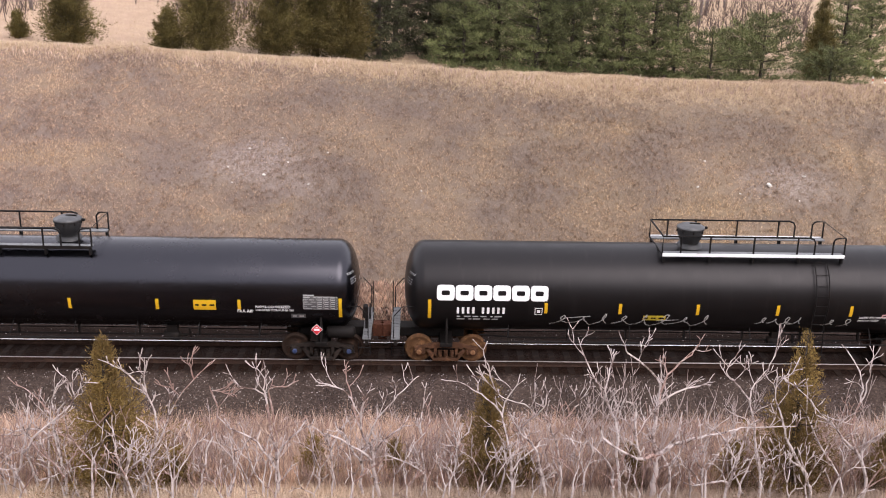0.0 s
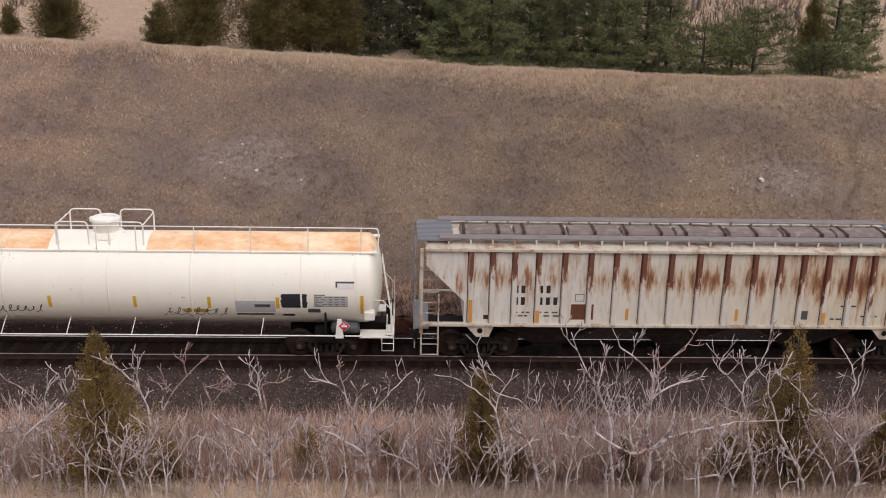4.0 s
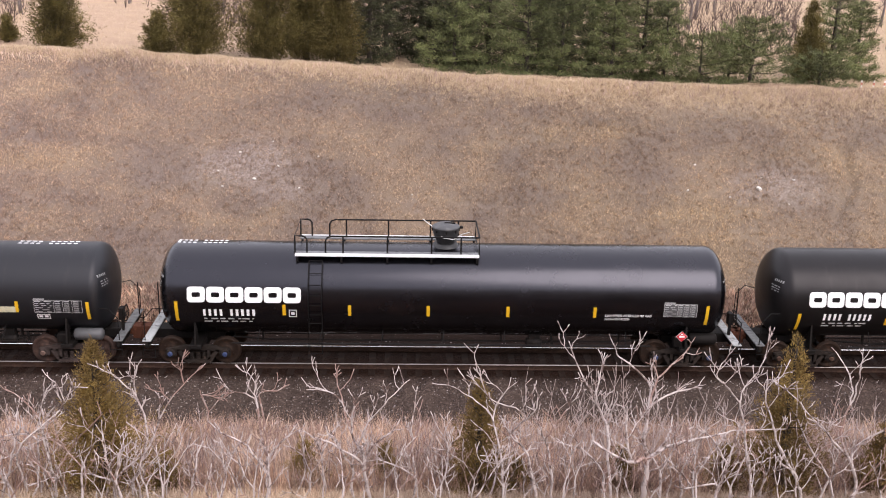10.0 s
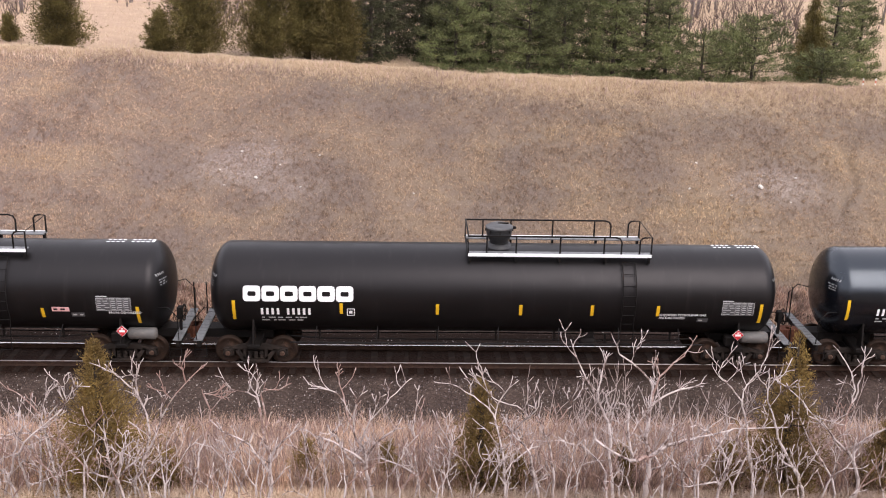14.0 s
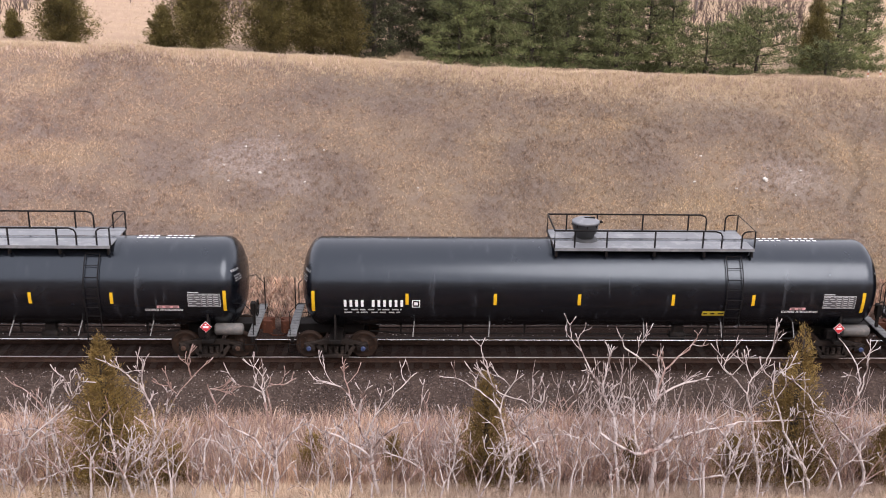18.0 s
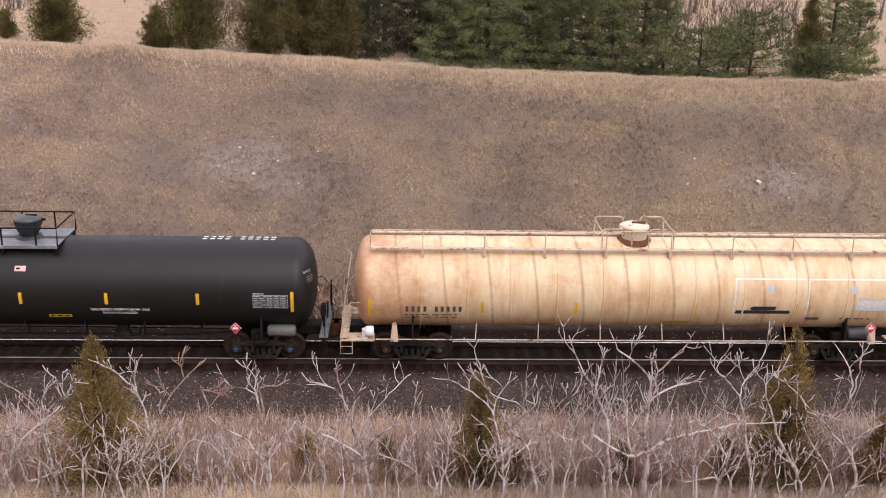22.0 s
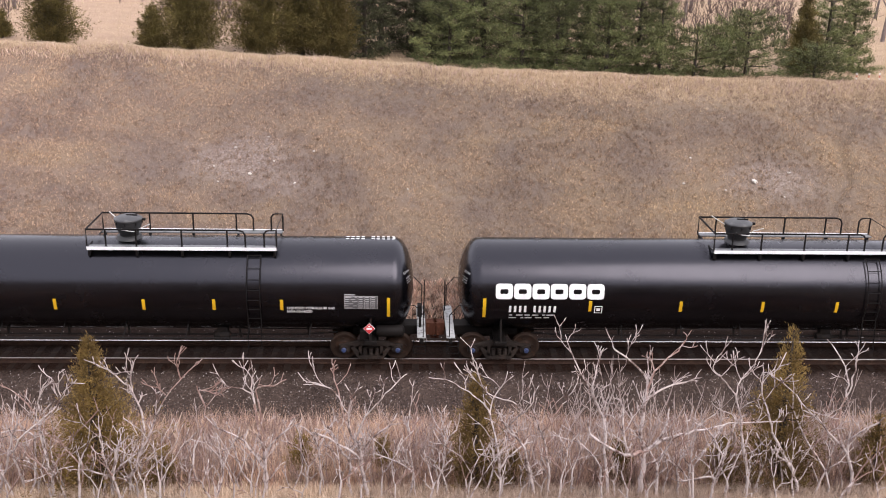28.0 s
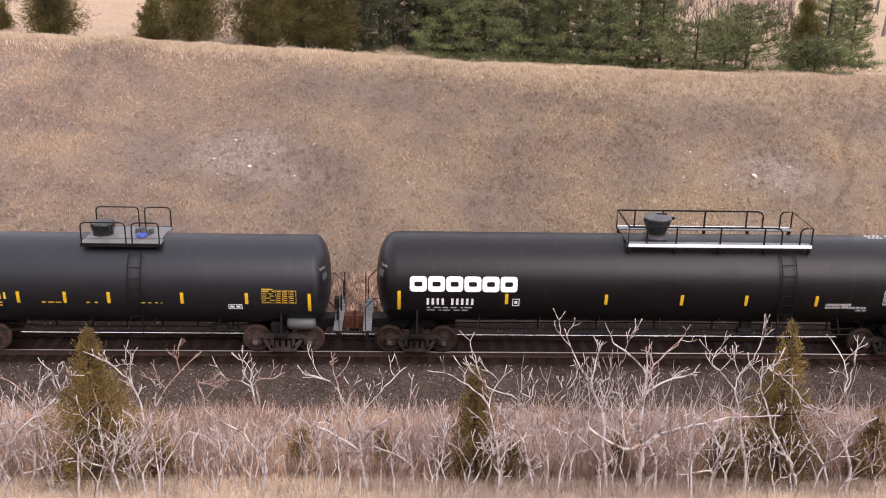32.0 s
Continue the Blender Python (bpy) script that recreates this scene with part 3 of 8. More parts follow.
def height(x, y):
    """The height of the ground: the near bank, the track bed, the far cutting and the flat behind its crest."""
    x, y = np.asarray(x, float), np.asarray(y, float)
    near = np.interp(y, [-3000, -400, -60, -33, -14, -12, -11, -10.2, -8.2, -6, -3.6, -2.6, 2.6, 3.4], [30, 30, 15.5, 12.7, 2.2, 1.36, 1.1, 0.75, 0.02, -0.6, -0.95, -0.75, -0.75, -0.62])
    yc = crest_of(x)
    zc = 0.5 * (yc - 4.5) - 0.38
    s = y - yc
    # Rounded crest, a shallow dip behind it, then land that rises to a wooded hill.
    soft = 0.5 * (s - np.sqrt(s * s + 0.8))
    slope = zc + 0.5 * soft + 0.06
    back = np.interp(s, [0, 4, 12, 30, 60, 140, 400, 3000], [0.0, -0.7, -0.7, 0.0, 2.0, 10.0, 60.0, 90.0])
    lumps = 0.10 * np.sin(x * 0.55 + y * 0.3) * np.sin(y * 0.45 + 1.3) + 0.05 * np.sin(x * 1.7 + 2 * np.sin(y * 0.9))
    lumps = lumps * np.clip((y - 4.5) / 3, 0, 1) * np.clip(abs(s + 1) / 5, 0.1, 1) * np.clip((60 - abs(s)) / 40, 0, 1)
    # Cattle-track terraces along the slope, and a washed-out gully.
    on_slope = np.clip((y - 5.5) / 2, 0, 1) * np.clip(-(s + 0.8) / 2, 0, 1)
    lumps = lumps + on_slope * 0.035 * np.sin(y * 4.6 + 0.8 * np.sin(x * 0.31) + x * 0.12) * (0.5 + 0.5 * np.sin(x * 0.23 + y * 0.5))
    gully = 19.9 + 0.42 * (y - 12.5) + 0.25 * np.sin(y * 1.7)
    lumps = lumps - on_slope * 0.42 * np.exp(-((x - gully) / 0.34) ** 2) * np.clip((y - 8.5) / 2, 0, 1) * np.clip((16.5 - y) / 2, 0, 1)
    far = slope + np.where(s > 0, back, 0) + lumps
    return np.where(y < 3.4, near, np.maximum(far, -0.62))


def bare_of(x, y):
    """How far the soil shows through: 1 on the gravelly scars of the cutting."""
    b = np.zeros_like(np.asarray(x, float))
    for cx, cy, rx, ry, k in ((-7.0, 12.6, 3.2, 2.0, 0.75), (-5.2, 11.2, 2.4, 1.2, 0.55), (16.4, 11.6, 3.0, 1.7, 0.7), (12.6, 12.4, 2.2, 1.4, 0.36), (0.5, 10.6, 3.5, 1.6, 0.34), (14.5, 9.0, 3.0, 1.0, 0.3)):
        b = np.maximum(b, k * np.exp(-(((x - cx) / rx) ** 2 + ((y - cy) / ry) ** 2)))
    gully = 19.9 + 0.42 * (y - 12.5) + 0.25 * np.sin(y * 1.7)
    return np.maximum(b, 0.42 * np.exp(-((x - gully) / 0.20) ** 2) * np.clip((y - 9) / 1.5, 0, 1) * np.clip((16 - y) / 1.5, 0, 1))


def straw_of(x, y):
    """How thick the pale straw lies: a band along the crest, broader to one side, and all the land behind it."""
    band = np.interp(x, [-12, 0, 8], [0.7, 1.6, 2.8])
    return np.clip((y - crest_of(x) + band) / band, 0, 1) ** 1.3


def axis_steps(*spans):
    out = []
    for a, b, n in spans:
        out += list(np.linspace(a, b, n, endpoint=False))
    return np.array(out + [spans[-1][1]])


def make_ground():
    xs = axis_steps((-3000, -420, 8), (-420, -60, 40), (-60, -28, 36), (-28, 32, 280), (32, 60, 30), (60, 420, 40), (420, 3000, 8))
    ys = axis_steps((-3000, -60, 10), (-60, -16, 22), (-16, 4, 66), (4, 24, 150), (24, 30, 12), (30, 100, 40), (100, 3000, 24))
    gx, gy = np.meshgrid(xs, ys)
    v = np.stack([gx, gy, height(gx, gy)], -1).reshape(-1, 3)
    nx = len(xs)
    j, i = np.meshgrid(np.arange(len(ys) - 1), np.arange(nx - 1), indexing="ij")
    a = (j * nx + i).ravel()
    me = many("ground", v, np.stack([a, a + 1, a + nx + 1, a + nx], -1), M_GROUND)
    me.polygons.foreach_set("use_smooth", [True] * len(me.polygons))
    me.attributes.new("bare", "FLOAT", "POINT").data.foreach_set("value", bare_of(v[:, 0], v[:, 1]).astype(np.float32))
    me.attributes.new("straw", "FLOAT", "POINT").data.foreach_set("value", straw_of(v[:, 0], v[:, 1]).astype(np.float32))
    return tagged(new("ground", me), "dry grass cutting slopes either side of a railway line", "ground", kind="structure")


make_ground()


def make_bed():
    """The ballast bed, as one strip with a crowned top and sloping shoulders, and loose stones on it."""
    prof = [(-3.9, -1.05), (-3.5, -0.86), (-2.2, -0.43), (-1.6, -0.24), (-1.25, -0.145), (0, -0.127), (1.25, -0.145), (1.6, -0.23), (2.3, -0.42), (3.2, -0.55), (4.2, -0.48), (4.7, -0.16), (5.1, -0.25)]
    xs = np.concatenate([np.linspace(-420, -30, 60), np.linspace(-29.5, 29.5, 240), np.linspace(30, 420, 60)])
    v, n = [], len(prof)
    rng = np.random.default_rng(3)
    for x in xs:
        for k, (y, z) in enumerate(prof):
            e = 0.05 if 0 < k < n - 1 else 0.0
            v.append((x, y + rng.uniform(-e, e), z + rng.uniform(-e, e) * 0.4))
    a = np.array([i * n + k for i in range(len(xs) - 1) for k in range(n - 1)])
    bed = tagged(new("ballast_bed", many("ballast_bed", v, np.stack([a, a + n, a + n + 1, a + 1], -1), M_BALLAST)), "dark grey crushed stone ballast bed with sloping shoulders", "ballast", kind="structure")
    # Loose stones, each a small irregular wedge.
    count = 30000
    x = rng.uniform(-19, 21, count)
    y = np.where(rng.random(count) < 0.85, rng.uniform(-3.3, -1.35, count), rng.uniform(0.9, 4.3, count))
    z = np.interp(y, [p[0] for p in prof], [p[1] for p in prof])
    size = rng.uniform(0.015, 0.038, count)
    base = np.array([(1, 0, -0.3), (-0.5, 0.87, -0.3), (-0.5, -0.87, -0.3), (0.1, 0.1, 0.9)])
    ang = rng.uniform(0, 6.28, count)
    c, s = np.cos(ang), np.sin(ang)
    p = base[None] * rng.uniform(0.6, 1.3, (count, 4, 3))
    q = np.stack([p[..., 0] * c[:, None] - p[..., 1] * s[:, None], p[..., 0] * s[:, None] + p[..., 1] * c[:, None], p[..., 2] * 0.8], -1) * size[:, None, None]
    q += np.stack([x, y, z + 0.01], -1)[:, None]
    f = (np.arange(count) * 4)[:, None, None] + np.array([(0, 1, 3), (1, 2, 3), (2, 0, 3)])[None]
    tagged(new("loose_ballast", many("loose_ballast", q.reshape(-1, 3), f.reshape(-1, 3), M_STONEBITS)), "loose pale and dark crushed stones on the ballast", "stones", kind="stuff")


make_bed()


def make_track():
    track = thing("railway_track", pose(0, 0, 0.055), "straight railway track of polished steel rails on dark timber sleepers", "track")
    for side in (-1, 1):
        y = side * 0.7525
        body = Shape()
        prof = [(-0.07, -0.172), (0.07, -0.172), (0.07, -0.158), (0.012, -0.14), (0.012, -0.045), (0.036, -0.035), (0.036, -0.008), (-0.036, -0.008), (-0.036, -0.035), (-0.012, -0.045), (-0.012, -0.14), (-0.07, -0.158)]
        body.loft([[(x, y + a, z) for a, z in prof] for x in (-400, 0, 400)])
        rail = part("rail", body, M_RAILSIDE, track, "rust-brown rail")
        head = Shape()
        top = [(-0.035, -0.0085), (0.035, -0.0085), (0.031, -0.002), (0.02, 0.0), (-0.02, 0.0), (-0.031, -0.002)]
        head.loft([[(x, y + a, z) for a, z in top] for x in (-400, 0, 400)])
        part("rail_head", head, M_RAILHEAD if side > 0 else M_RAILSHADED, rail, "polished running surface" if side > 0 else "running surface, dulled in colour for the train's shade")
    tie = Shape().box(-0.11, 0.11, -1.3, 1.3, -0.36, -0.172, 0.012).mesh("sleeper", M_TIE)
    rng = random.Random(5)
    for i in range(-140, 141):
        part("sleeper", tie, M_TIE, track, at=pose(i * 0.53, rng.uniform(-0.03, 0.03), rng.uniform(-0.012, 0.0), 0, 0, rng.uniform(-1, 1)))
    rest = Shape()
    for i in list(range(-750, -140)) + list(range(141, 751)):
        rest.box(i * 0.53 - 0.11, i * 0.53 + 0.11, -1.3, 1.3, -0.36, -0.172)
    tagged(part("far_sleepers", rest, M_TIE, track), kind="stuff")
    return track


make_track()


# ---- the train ----
def on_shell(x, w, R, zc, z_mid, lift=0.006):
    """A point on the near side of a tank: x along it, w metres up round the shell from the height z_mid."""
    a = math.asin(max(-0.98, min(0.98, (z_mid - zc) / R))) + w / R
    return (x, -(R + lift) * math.cos(a), zc + (R + lift) * math.sin(a))


class Skin:
    """Where marks go: the near side of a tank, or a flat side wall."""

    def __init__(self, R=None, zc=0.0, y=0.0):
        self.R, self.zc, self.y = R, zc, y

    def put(self, x, z, w=0.0, lift=0.006):
        return on_shell(x, w, self.R, self.zc, z, lift) if self.R else (x, self.y - lift, z + w)

    def sheet(self, x0, x1, z0, z1, lift=0.006, shape=None, rows=4):
        """A thin sheet from z0 up to z1, bent to the side."""
        s = shape or Shape()
        zm, h = (z0 + z1) / 2, (z1 - z0)
        v = [self.put(x, zm, h * (k / rows - 0.5), lift) for k in range(rows + 1) for x in (x0, x1)]
        return s.add(v, [(2 * k, 2 * k + 1, 2 * k + 3, 2 * k + 2) for k in range(rows)])

    def bars(self, items, lift=0.007):
        s = Shape()
        for x0, x1, z0, z1 in items:
            self.sheet(x0, x1, z0, z1, lift, s, 2)
        return s

    def stroke(self, pts, width, shape, lift=0.008):
        for (xa, za), (xb, zb) in zip(pts, pts[1:]):
            d = Vector((xb - xa, zb - za))
            if d.length < 1e-4:
                continue
            n = Vector((-d.y, d.x)).normalized() * width / 2
            zm = (za + zb) / 2
            q = [(xa + n.x, za + n.y), (xb + n.x, zb + n.y), (xb - n.x, zb - n.y), (xa - n.x, za - n.y)]
            shape.add([self.put(x, zm, z - zm, lift) for x, z in q], [(0, 1, 2, 3)])

    def words(self, text, x0, x1, z0, z1, lift=0.008):
        cu = bpy.data.curves.new("words", "FONT")
        cu.body, cu.resolution_u, cu.offset = text, 1, 0.022
        ob = new("words", cu)
        me = bpy.data.meshes.new_from_object(ob.evaluated_get(bpy.context.evaluated_depsgraph_get()))
        bpy.data.objects.remove(ob)
        bpy.data.curves.remove(cu)
        v = np.array([p.co for p in me.vertices])
        lo, hi = v.min(0), v.max(0)
        zm = (z0 + z1) / 2
        for p in me.vertices:
            u, w = (p.co.x - lo[0]) / (hi[0] - lo[0]), (p.co.y - lo[1]) / (hi[1] - lo[1])
            p.co = self.put(x0 + u * (x1 - x0), zm, (w - 0.5) * (z1 - z0), lift)
        me.update()
        return me


def scribble(skin, x0, x1, z0, z1, seed, width=0.05, letters=6, join=0.3):
    """One flowing, looping line of a spray can, of no words, with a few cross strokes."""
    rng, s = random.Random(seed), Shape()
    step, zm, h = (x1 - x0) / letters, (z0 + z1) / 2, (z1 - z0) / 2
    x, pts = x0, []
    for k in range(letters):
        amp, w = h * rng.uniform(0.55, 1.0), step * rng.uniform(0.35, 0.75)
        for q in range(10):
            t = 6.283 * q / 10
            z = -amp * math.cos(t) * rng.uniform(0.9, 1.1)
            pts.append((x + step * q / 10 + w * 0.5 * math.sin(t) * rng.uniform(0.8, 1.2) + z * 0.35, zm + z))
        x += step
        if rng.random() > 0.75:
            skin.stroke(pts, width, s)
            pts = []
    if len(pts) > 1:
        skin.stroke(pts, width, s)
    for k in range(letters // 3):
        a = rng.uniform(x0, x1 - step)
        skin.stroke([(a, zm + h * rng.uniform(-0.6, 0.6)), (a + step * rng.uniform(0.6, 1.3), zm + h * rng.uniform(-0.8, 0.8))], width * 0.9, s)
    return s


def sign_blocks(car, skin, x0, x1, z0, z1, lift=0.008):
    """The owner's sign as six plain rounded blocks, each with a slot."""
    n = 6
    step = (x1 - x0) / n
    zm, h = (z0 + z1) / 2, z1 - z0
    loop = lambda cx, w, hh, r: [(cx + sx * (w / 2 - r) + r * math.cos(a), sy * (hh / 2 - r) + r * math.sin(a)) for sx, sy, b in ((1, 1, 0), (-1, 1, 90), (-1, -1, 180), (1, -1, 270)) for a in (radians(b), radians(b + 45), radians(b + 90))]
    for k in range(n):
        cx = x0 + step * (k + 0.5)
        out, inn = loop(cx, step * 0.94, h, 0.10), loop(cx, step * 0.44, h * 0.30, 0.04)
        v = [skin.put(x, zm, w, lift) for x, w in out + inn]
        m = len(out)
        part("sign_block", Shape().add(v, [(i, (i + 1) % m, m + (i + 1) % m, m + i) for i in range(m)]), M_LETTER, car, "white block of the owner's sign")


def mark_bars(car, skin, x0, x1, z0, z1, groups, letter, lift=0.008):
    """A painted running mark, one plain bar a character."""
    n = sum(groups) + 0.9 * (len(groups) - 1)
    w, k = (x1 - x0) / n, 0.0
    for g in groups:
        for _ in range(g):
            part("mark_bar", skin.bars([(x0 + w * (k + 0.22), x0 + w * (k + 0.70), z0, z1)], lift), letter, car, "bar of the running mark")
            k += 1
        k += 0.9


def line_bars(skin, x0, x1, z, h, seed):
    """A line of small print, as short bars."""
    rng, items, x = random.Random(seed), [], x0
    while x < x1 - 0.05:
        w = rng.uniform(0.08, 0.26)
        items.append((x, min(x + w, x1), z - h / 2, z + h / 2))
        x += w + rng.uniform(0.04, 0.14)
    return items


MESHES = {}


def shared(key, make):
    if key not in MESHES:
        MESHES[key] = make()
    return MESHES[key]


def side_frame_shape(y):
    s, a, b = Shape(), y - 0.07, y + 0.07
    s.slab([(-1.04, 0.52), (-1.04, 0.60), (-0.70, 0.66), (-0.40, 0.74), (0.40, 0.74), (0.70, 0.66), (1.04, 0.60), (1.04, 0.52), (0.66, 0.53), (0.40, 0.58), (-0.40, 0.58), (-0.66, 0.53)], a, b)
    for k in (-1, 1):
        s.slab([(k * 0.70, 0.58), (k * 0.60, 0.60), (k * 0.28, 0.25), (k * 0.36, 0.15), (k * 0.46, 0.20)], a, b)
        s.slab([(k * 0.30, 0.22), (k * 0.40, 0.22), (k * 0.40, 0.60), (k * 0.30, 0.60)], a, b)
        s.slab([(k * 1.04, 0.58), (k * 1.06, 0.36), (k * 1.00, 0.36), (k * 0.98, 0.55)], a, b)
        s.slab([(k * 0.74, 0.55), (k * 0.76, 0.36), (k * 0.70, 0.36), (k * 0.68, 0.55)], a, b)
        s.lathe([(-0.11, 0.12), (-0.10, 0.145), (0.10, 0.145), (0.11, 0.12)], "y", (k * 0.889, y, 0.457), 14)
    s.slab([(-0.44, 0.13), (0.44, 0.13), (0.40, 0.24), (-0.40, 0.24)], a - 0.02, b + 0.02)
    return s


def springs_shape(y):
    s = Shape()
    for k in (-0.2, 0.0, 0.2):
        for i in range(4):
            s.lathe([(0.0, 0.06), (0.015, 0.075), (0.035, 0.075), (0.05, 0.06)], "z", (k, y, 0.25 + i * 0.062), 10)
    return s


def wheelset_shape():
    s = Shape()
    s.lathe([(-1.08, 0.075), (-0.8, 0.085), (0.8, 0.085), (1.08, 0.075)], "y", (0, 0, 0), 12, 0)
    for k in (-1, 1):
        prof = [(k * 0.69, 0.15), (k * 0.685, 0.20), (k * 0.70, 0.36), (k * 0.675, 0.40), (k * 0.672, 0.478), (k * 0.69, 0.484), (k * 0.708, 0.46), (k * 0.80, 0.452), (k * 0.805, 0.40), (k * 0.775, 0.36), (k * 0.745, 0.20), (k * 0.80, 0.15)]
        s.lathe(prof, "y", (0, 0, 0), 36, 1)
        s.lathe([(k * 1.10, 0.075), (k * 1.155, 0.082), (k * 1.16, 0.05)], "y", (0, 0, 0), 16, 2)
        for j in range(3):
            a = 2.094 * j
            s.lathe([(k * 1.158, 0.018), (k * 1.18, 0.016)], "y", (0.048 * math.sin(a), 0, 0.048 * math.cos(a)), 6, 2, False)
    # Cast lettering ribs on the plate show the turning.
    for j in range(4):
        a = 1.571 * j
        s.box(0.27 * math.sin(a) - 0.03, 0.27 * math.sin(a) + 0.03, -0.79, -0.735, 0.27 * math.cos(a) - 0.03, 0.27 * math.cos(a) + 0.03, 0.0, 1)
    return s


WHEELSETS = []
M_LIDGREY = paint("dusty_black_lid", (0.05, 0.05, 0.052), 0.5, spot=(0.08, 0.08, 0.08), scale=6)
M_TANKGREY = paint("dusty_reservoir_paint", (0.11, 0.105, 0.10), 0.6, spot=(0.16, 0.14, 0.125), scale=6)


def truck(car, x, cap, name="truck"):
    tr = part(name, shared("bolster", lambda: Shape().box(-0.24, 0.24, -1.0, 1.0, 0.48, 0.70, 0.03).lathe([(0.70, 0.30), (0.80, 0.28)], "z", (0, 0, 0), 16).mesh("truck", M_STEEL)), M_STEEL, car, "dark cast steel four-wheel truck", pose(x, 0, 0.055))
    cast, tread = (M_RUSTFRAME, M_RUSTWHEEL) if cap is M_CAPORANGE else (M_DUSTFRAME, M_DUSTWHEEL) if cap is M_CAPDUST else (M_FRAME, M_WHEEL)
    for y in (-1.0, 1.0):
        part("side_frame", shared(("frame", y, cast.name), lambda: side_frame_shape(y).mesh("side_frame", cast)), cast, tr)
        part("spring_nest", shared(("spring_nest", y, cast.name), lambda: springs_shape(y).mesh("spring_nest", cast)), cast, tr, "coil spring nest")
    for dx in (-0.889, 0.889):
        ws = part("wheelset", shared(("wheelset", cap.name), lambda: wheelset_shape().mesh("wheelset", M_STEEL, tread, cap)), tread, tr, "rusty steel wheel pair", pose(dx, 0, 0.457))
        WHEELSETS.append((ws, dx))
    return tr


def coupler_shape(d):
    """d: the way that the coupler points, -1 or 1, from the end of its draft sill."""
    s = Shape()
    s.box(min(0, d * 0.32), max(0, d * 0.32), -0.10, 0.10, 0.78, 0.98, 0.02)
    pts = [(0.24, -0.17), (0.50, -0.22), (0.58, -0.13), (0.47, -0.03), (0.52, 0.07), (0.62, 0.15), (0.57, 0.25), (0.26, 0.20)]
    s.loft([[(d * a, b, z) for a, b in pts] for z in (0.68, 0.74, 1.04, 1.10)])
    s.tube([(d * 0.36, 0.02, 0.74), (d * 0.42, 0.10, 0.55), (d * 0.55, 0.16, 0.45), (d * 0.70, 0.18, 0.44)], 0.028, 7)
    return s


def end_gear(car, xe, d, zc, R, pipe, deck, brake):
    """Draft sill, coupler, crosswalk, grab irons and, at one end, the brake wheel. xe: the tank's end; d: which way it faces."""
    sill = Shape().box(min(xe - d * 2.0, xe + d * 0.32), max(xe - d * 2.0, xe + d * 0.32), -0.30, 0.30, 0.74, 1.06, 0.02)
    sill.box(min(xe + d * 0.22, xe + d * 0.34), max(xe + d * 0.22, xe + d * 0.34), -1.42, 1.42, 0.84, 1.04, 0.02)
    part("draft_sill", sill, M_STEEL, car)
    part("coupler", shared(("coupler", d), lambda: coupler_shape(d).mesh("coupler", M_COUPLER)), M_COUPLER, car, "rusty knuckle coupler", pose(xe + d * 0.20, 0, 0))
    a, b = sorted((xe + d * 0.14, xe + d * 0.42))
    walk_ = Shape().box(a, b, -1.45, 1.45, 1.07, 1.11, 0.006)
    for k in range(12):
        y = -1.38 + k * 0.25
        walk_.box(a + 0.02, b - 0.02, y - 0.012, y + 0.012, 1.11, 1.122)
    part("crosswalk", walk_, deck, car, "end crosswalk of pressed grating")
    for y in (-1, 1):
        rail = Shape().tube([(xe - d * 0.30, y * 1.26, zc - 0.35), (xe + d * 0.05, y * 1.40, zc - 0.30), (xe + d * 0.33, y * 1.42, zc - 0.62), (xe + d * 0.33, y * 1.42, 1.05)], 0.017, 6)
        part("grab_rail", rail, pipe, car)
        step = Shape().tube([(xe + d * 0.02, y * 1.43, 1.0), (xe + d * 0.02, y * 1.43, 0.52), (xe + d * 0.40, y * 1.43, 0.52), (xe + d * 0.40, y * 1.43, 1.0)], 0.016, 6)
        step.tube([(xe + d * 0.02, y * 1.43, 0.78), (xe + d * 0.40, y * 1.43, 0.78)], 0.014, 5)
        part("sill_step", step, pipe, car)
    part("end_post", Shape().tube([(xe + d * 0.40, 0.95, 1.08), (xe + d * 0.40, 0.95, 2.25)], 0.022, 6), pipe, car)
    if brake:
        bw = Shape().lathe([(-0.02, 0.27), (0.0, 0.29), (0.02, 0.27), (0.0, 0.25), (-0.02, 0.27)], "x", (xe + d * 0.36, -0.55, 1.72), 20, caps=False)
        for j in range(5):
            t = 1.2566 * j
            bw.tube([(xe + d * 0.36, -0.55, 1.72), (xe + d * 0.36, -0.55 + 0.27 * math.cos(t), 1.72 + 0.27 * math.sin(t))], 0.014, 5)
        bw.box(xe + d * 0.22 - 0.08, xe + d * 0.22 + 0.08, -0.68, -0.42, 1.50, 1.92, 0.02)
        bw.box(xe + d * 0.24 - 0.04, xe + d * 0.24 + 0.04, -0.60, -0.50, 1.06, 1.6)
        part("hand_brake", bw, M_STEEL, car, "brake wheel and gear housing")


def under_gear(car, x, d, R, zc, pipe, mat=None):
    """Air reservoir, control valve and the fin that carries the tank over one truck."""
    part("air_reservoir", Shape().lathe([(-0.48, 0.02), (-0.46, 0.14), (-0.40, 0.20), (0.40, 0.20), (0.46, 0.14), (0.48, 0.02)], "x", (x + d * 0.62, -1.02, 1.16), 18), mat or M_GREY, car)
    s = Shape().box(x - d * 0.2 - 0.16, x - d * 0.2 + 0.16, -1.20, -0.95, 0.92, 1.22, 0.02)
    s.tube([(x - d * 0.05, -1.05, 1.05), (x + d * 0.2, -1.05, 1.12)], 0.02, 6)
    part("control_valve", s, M_STEEL, car)


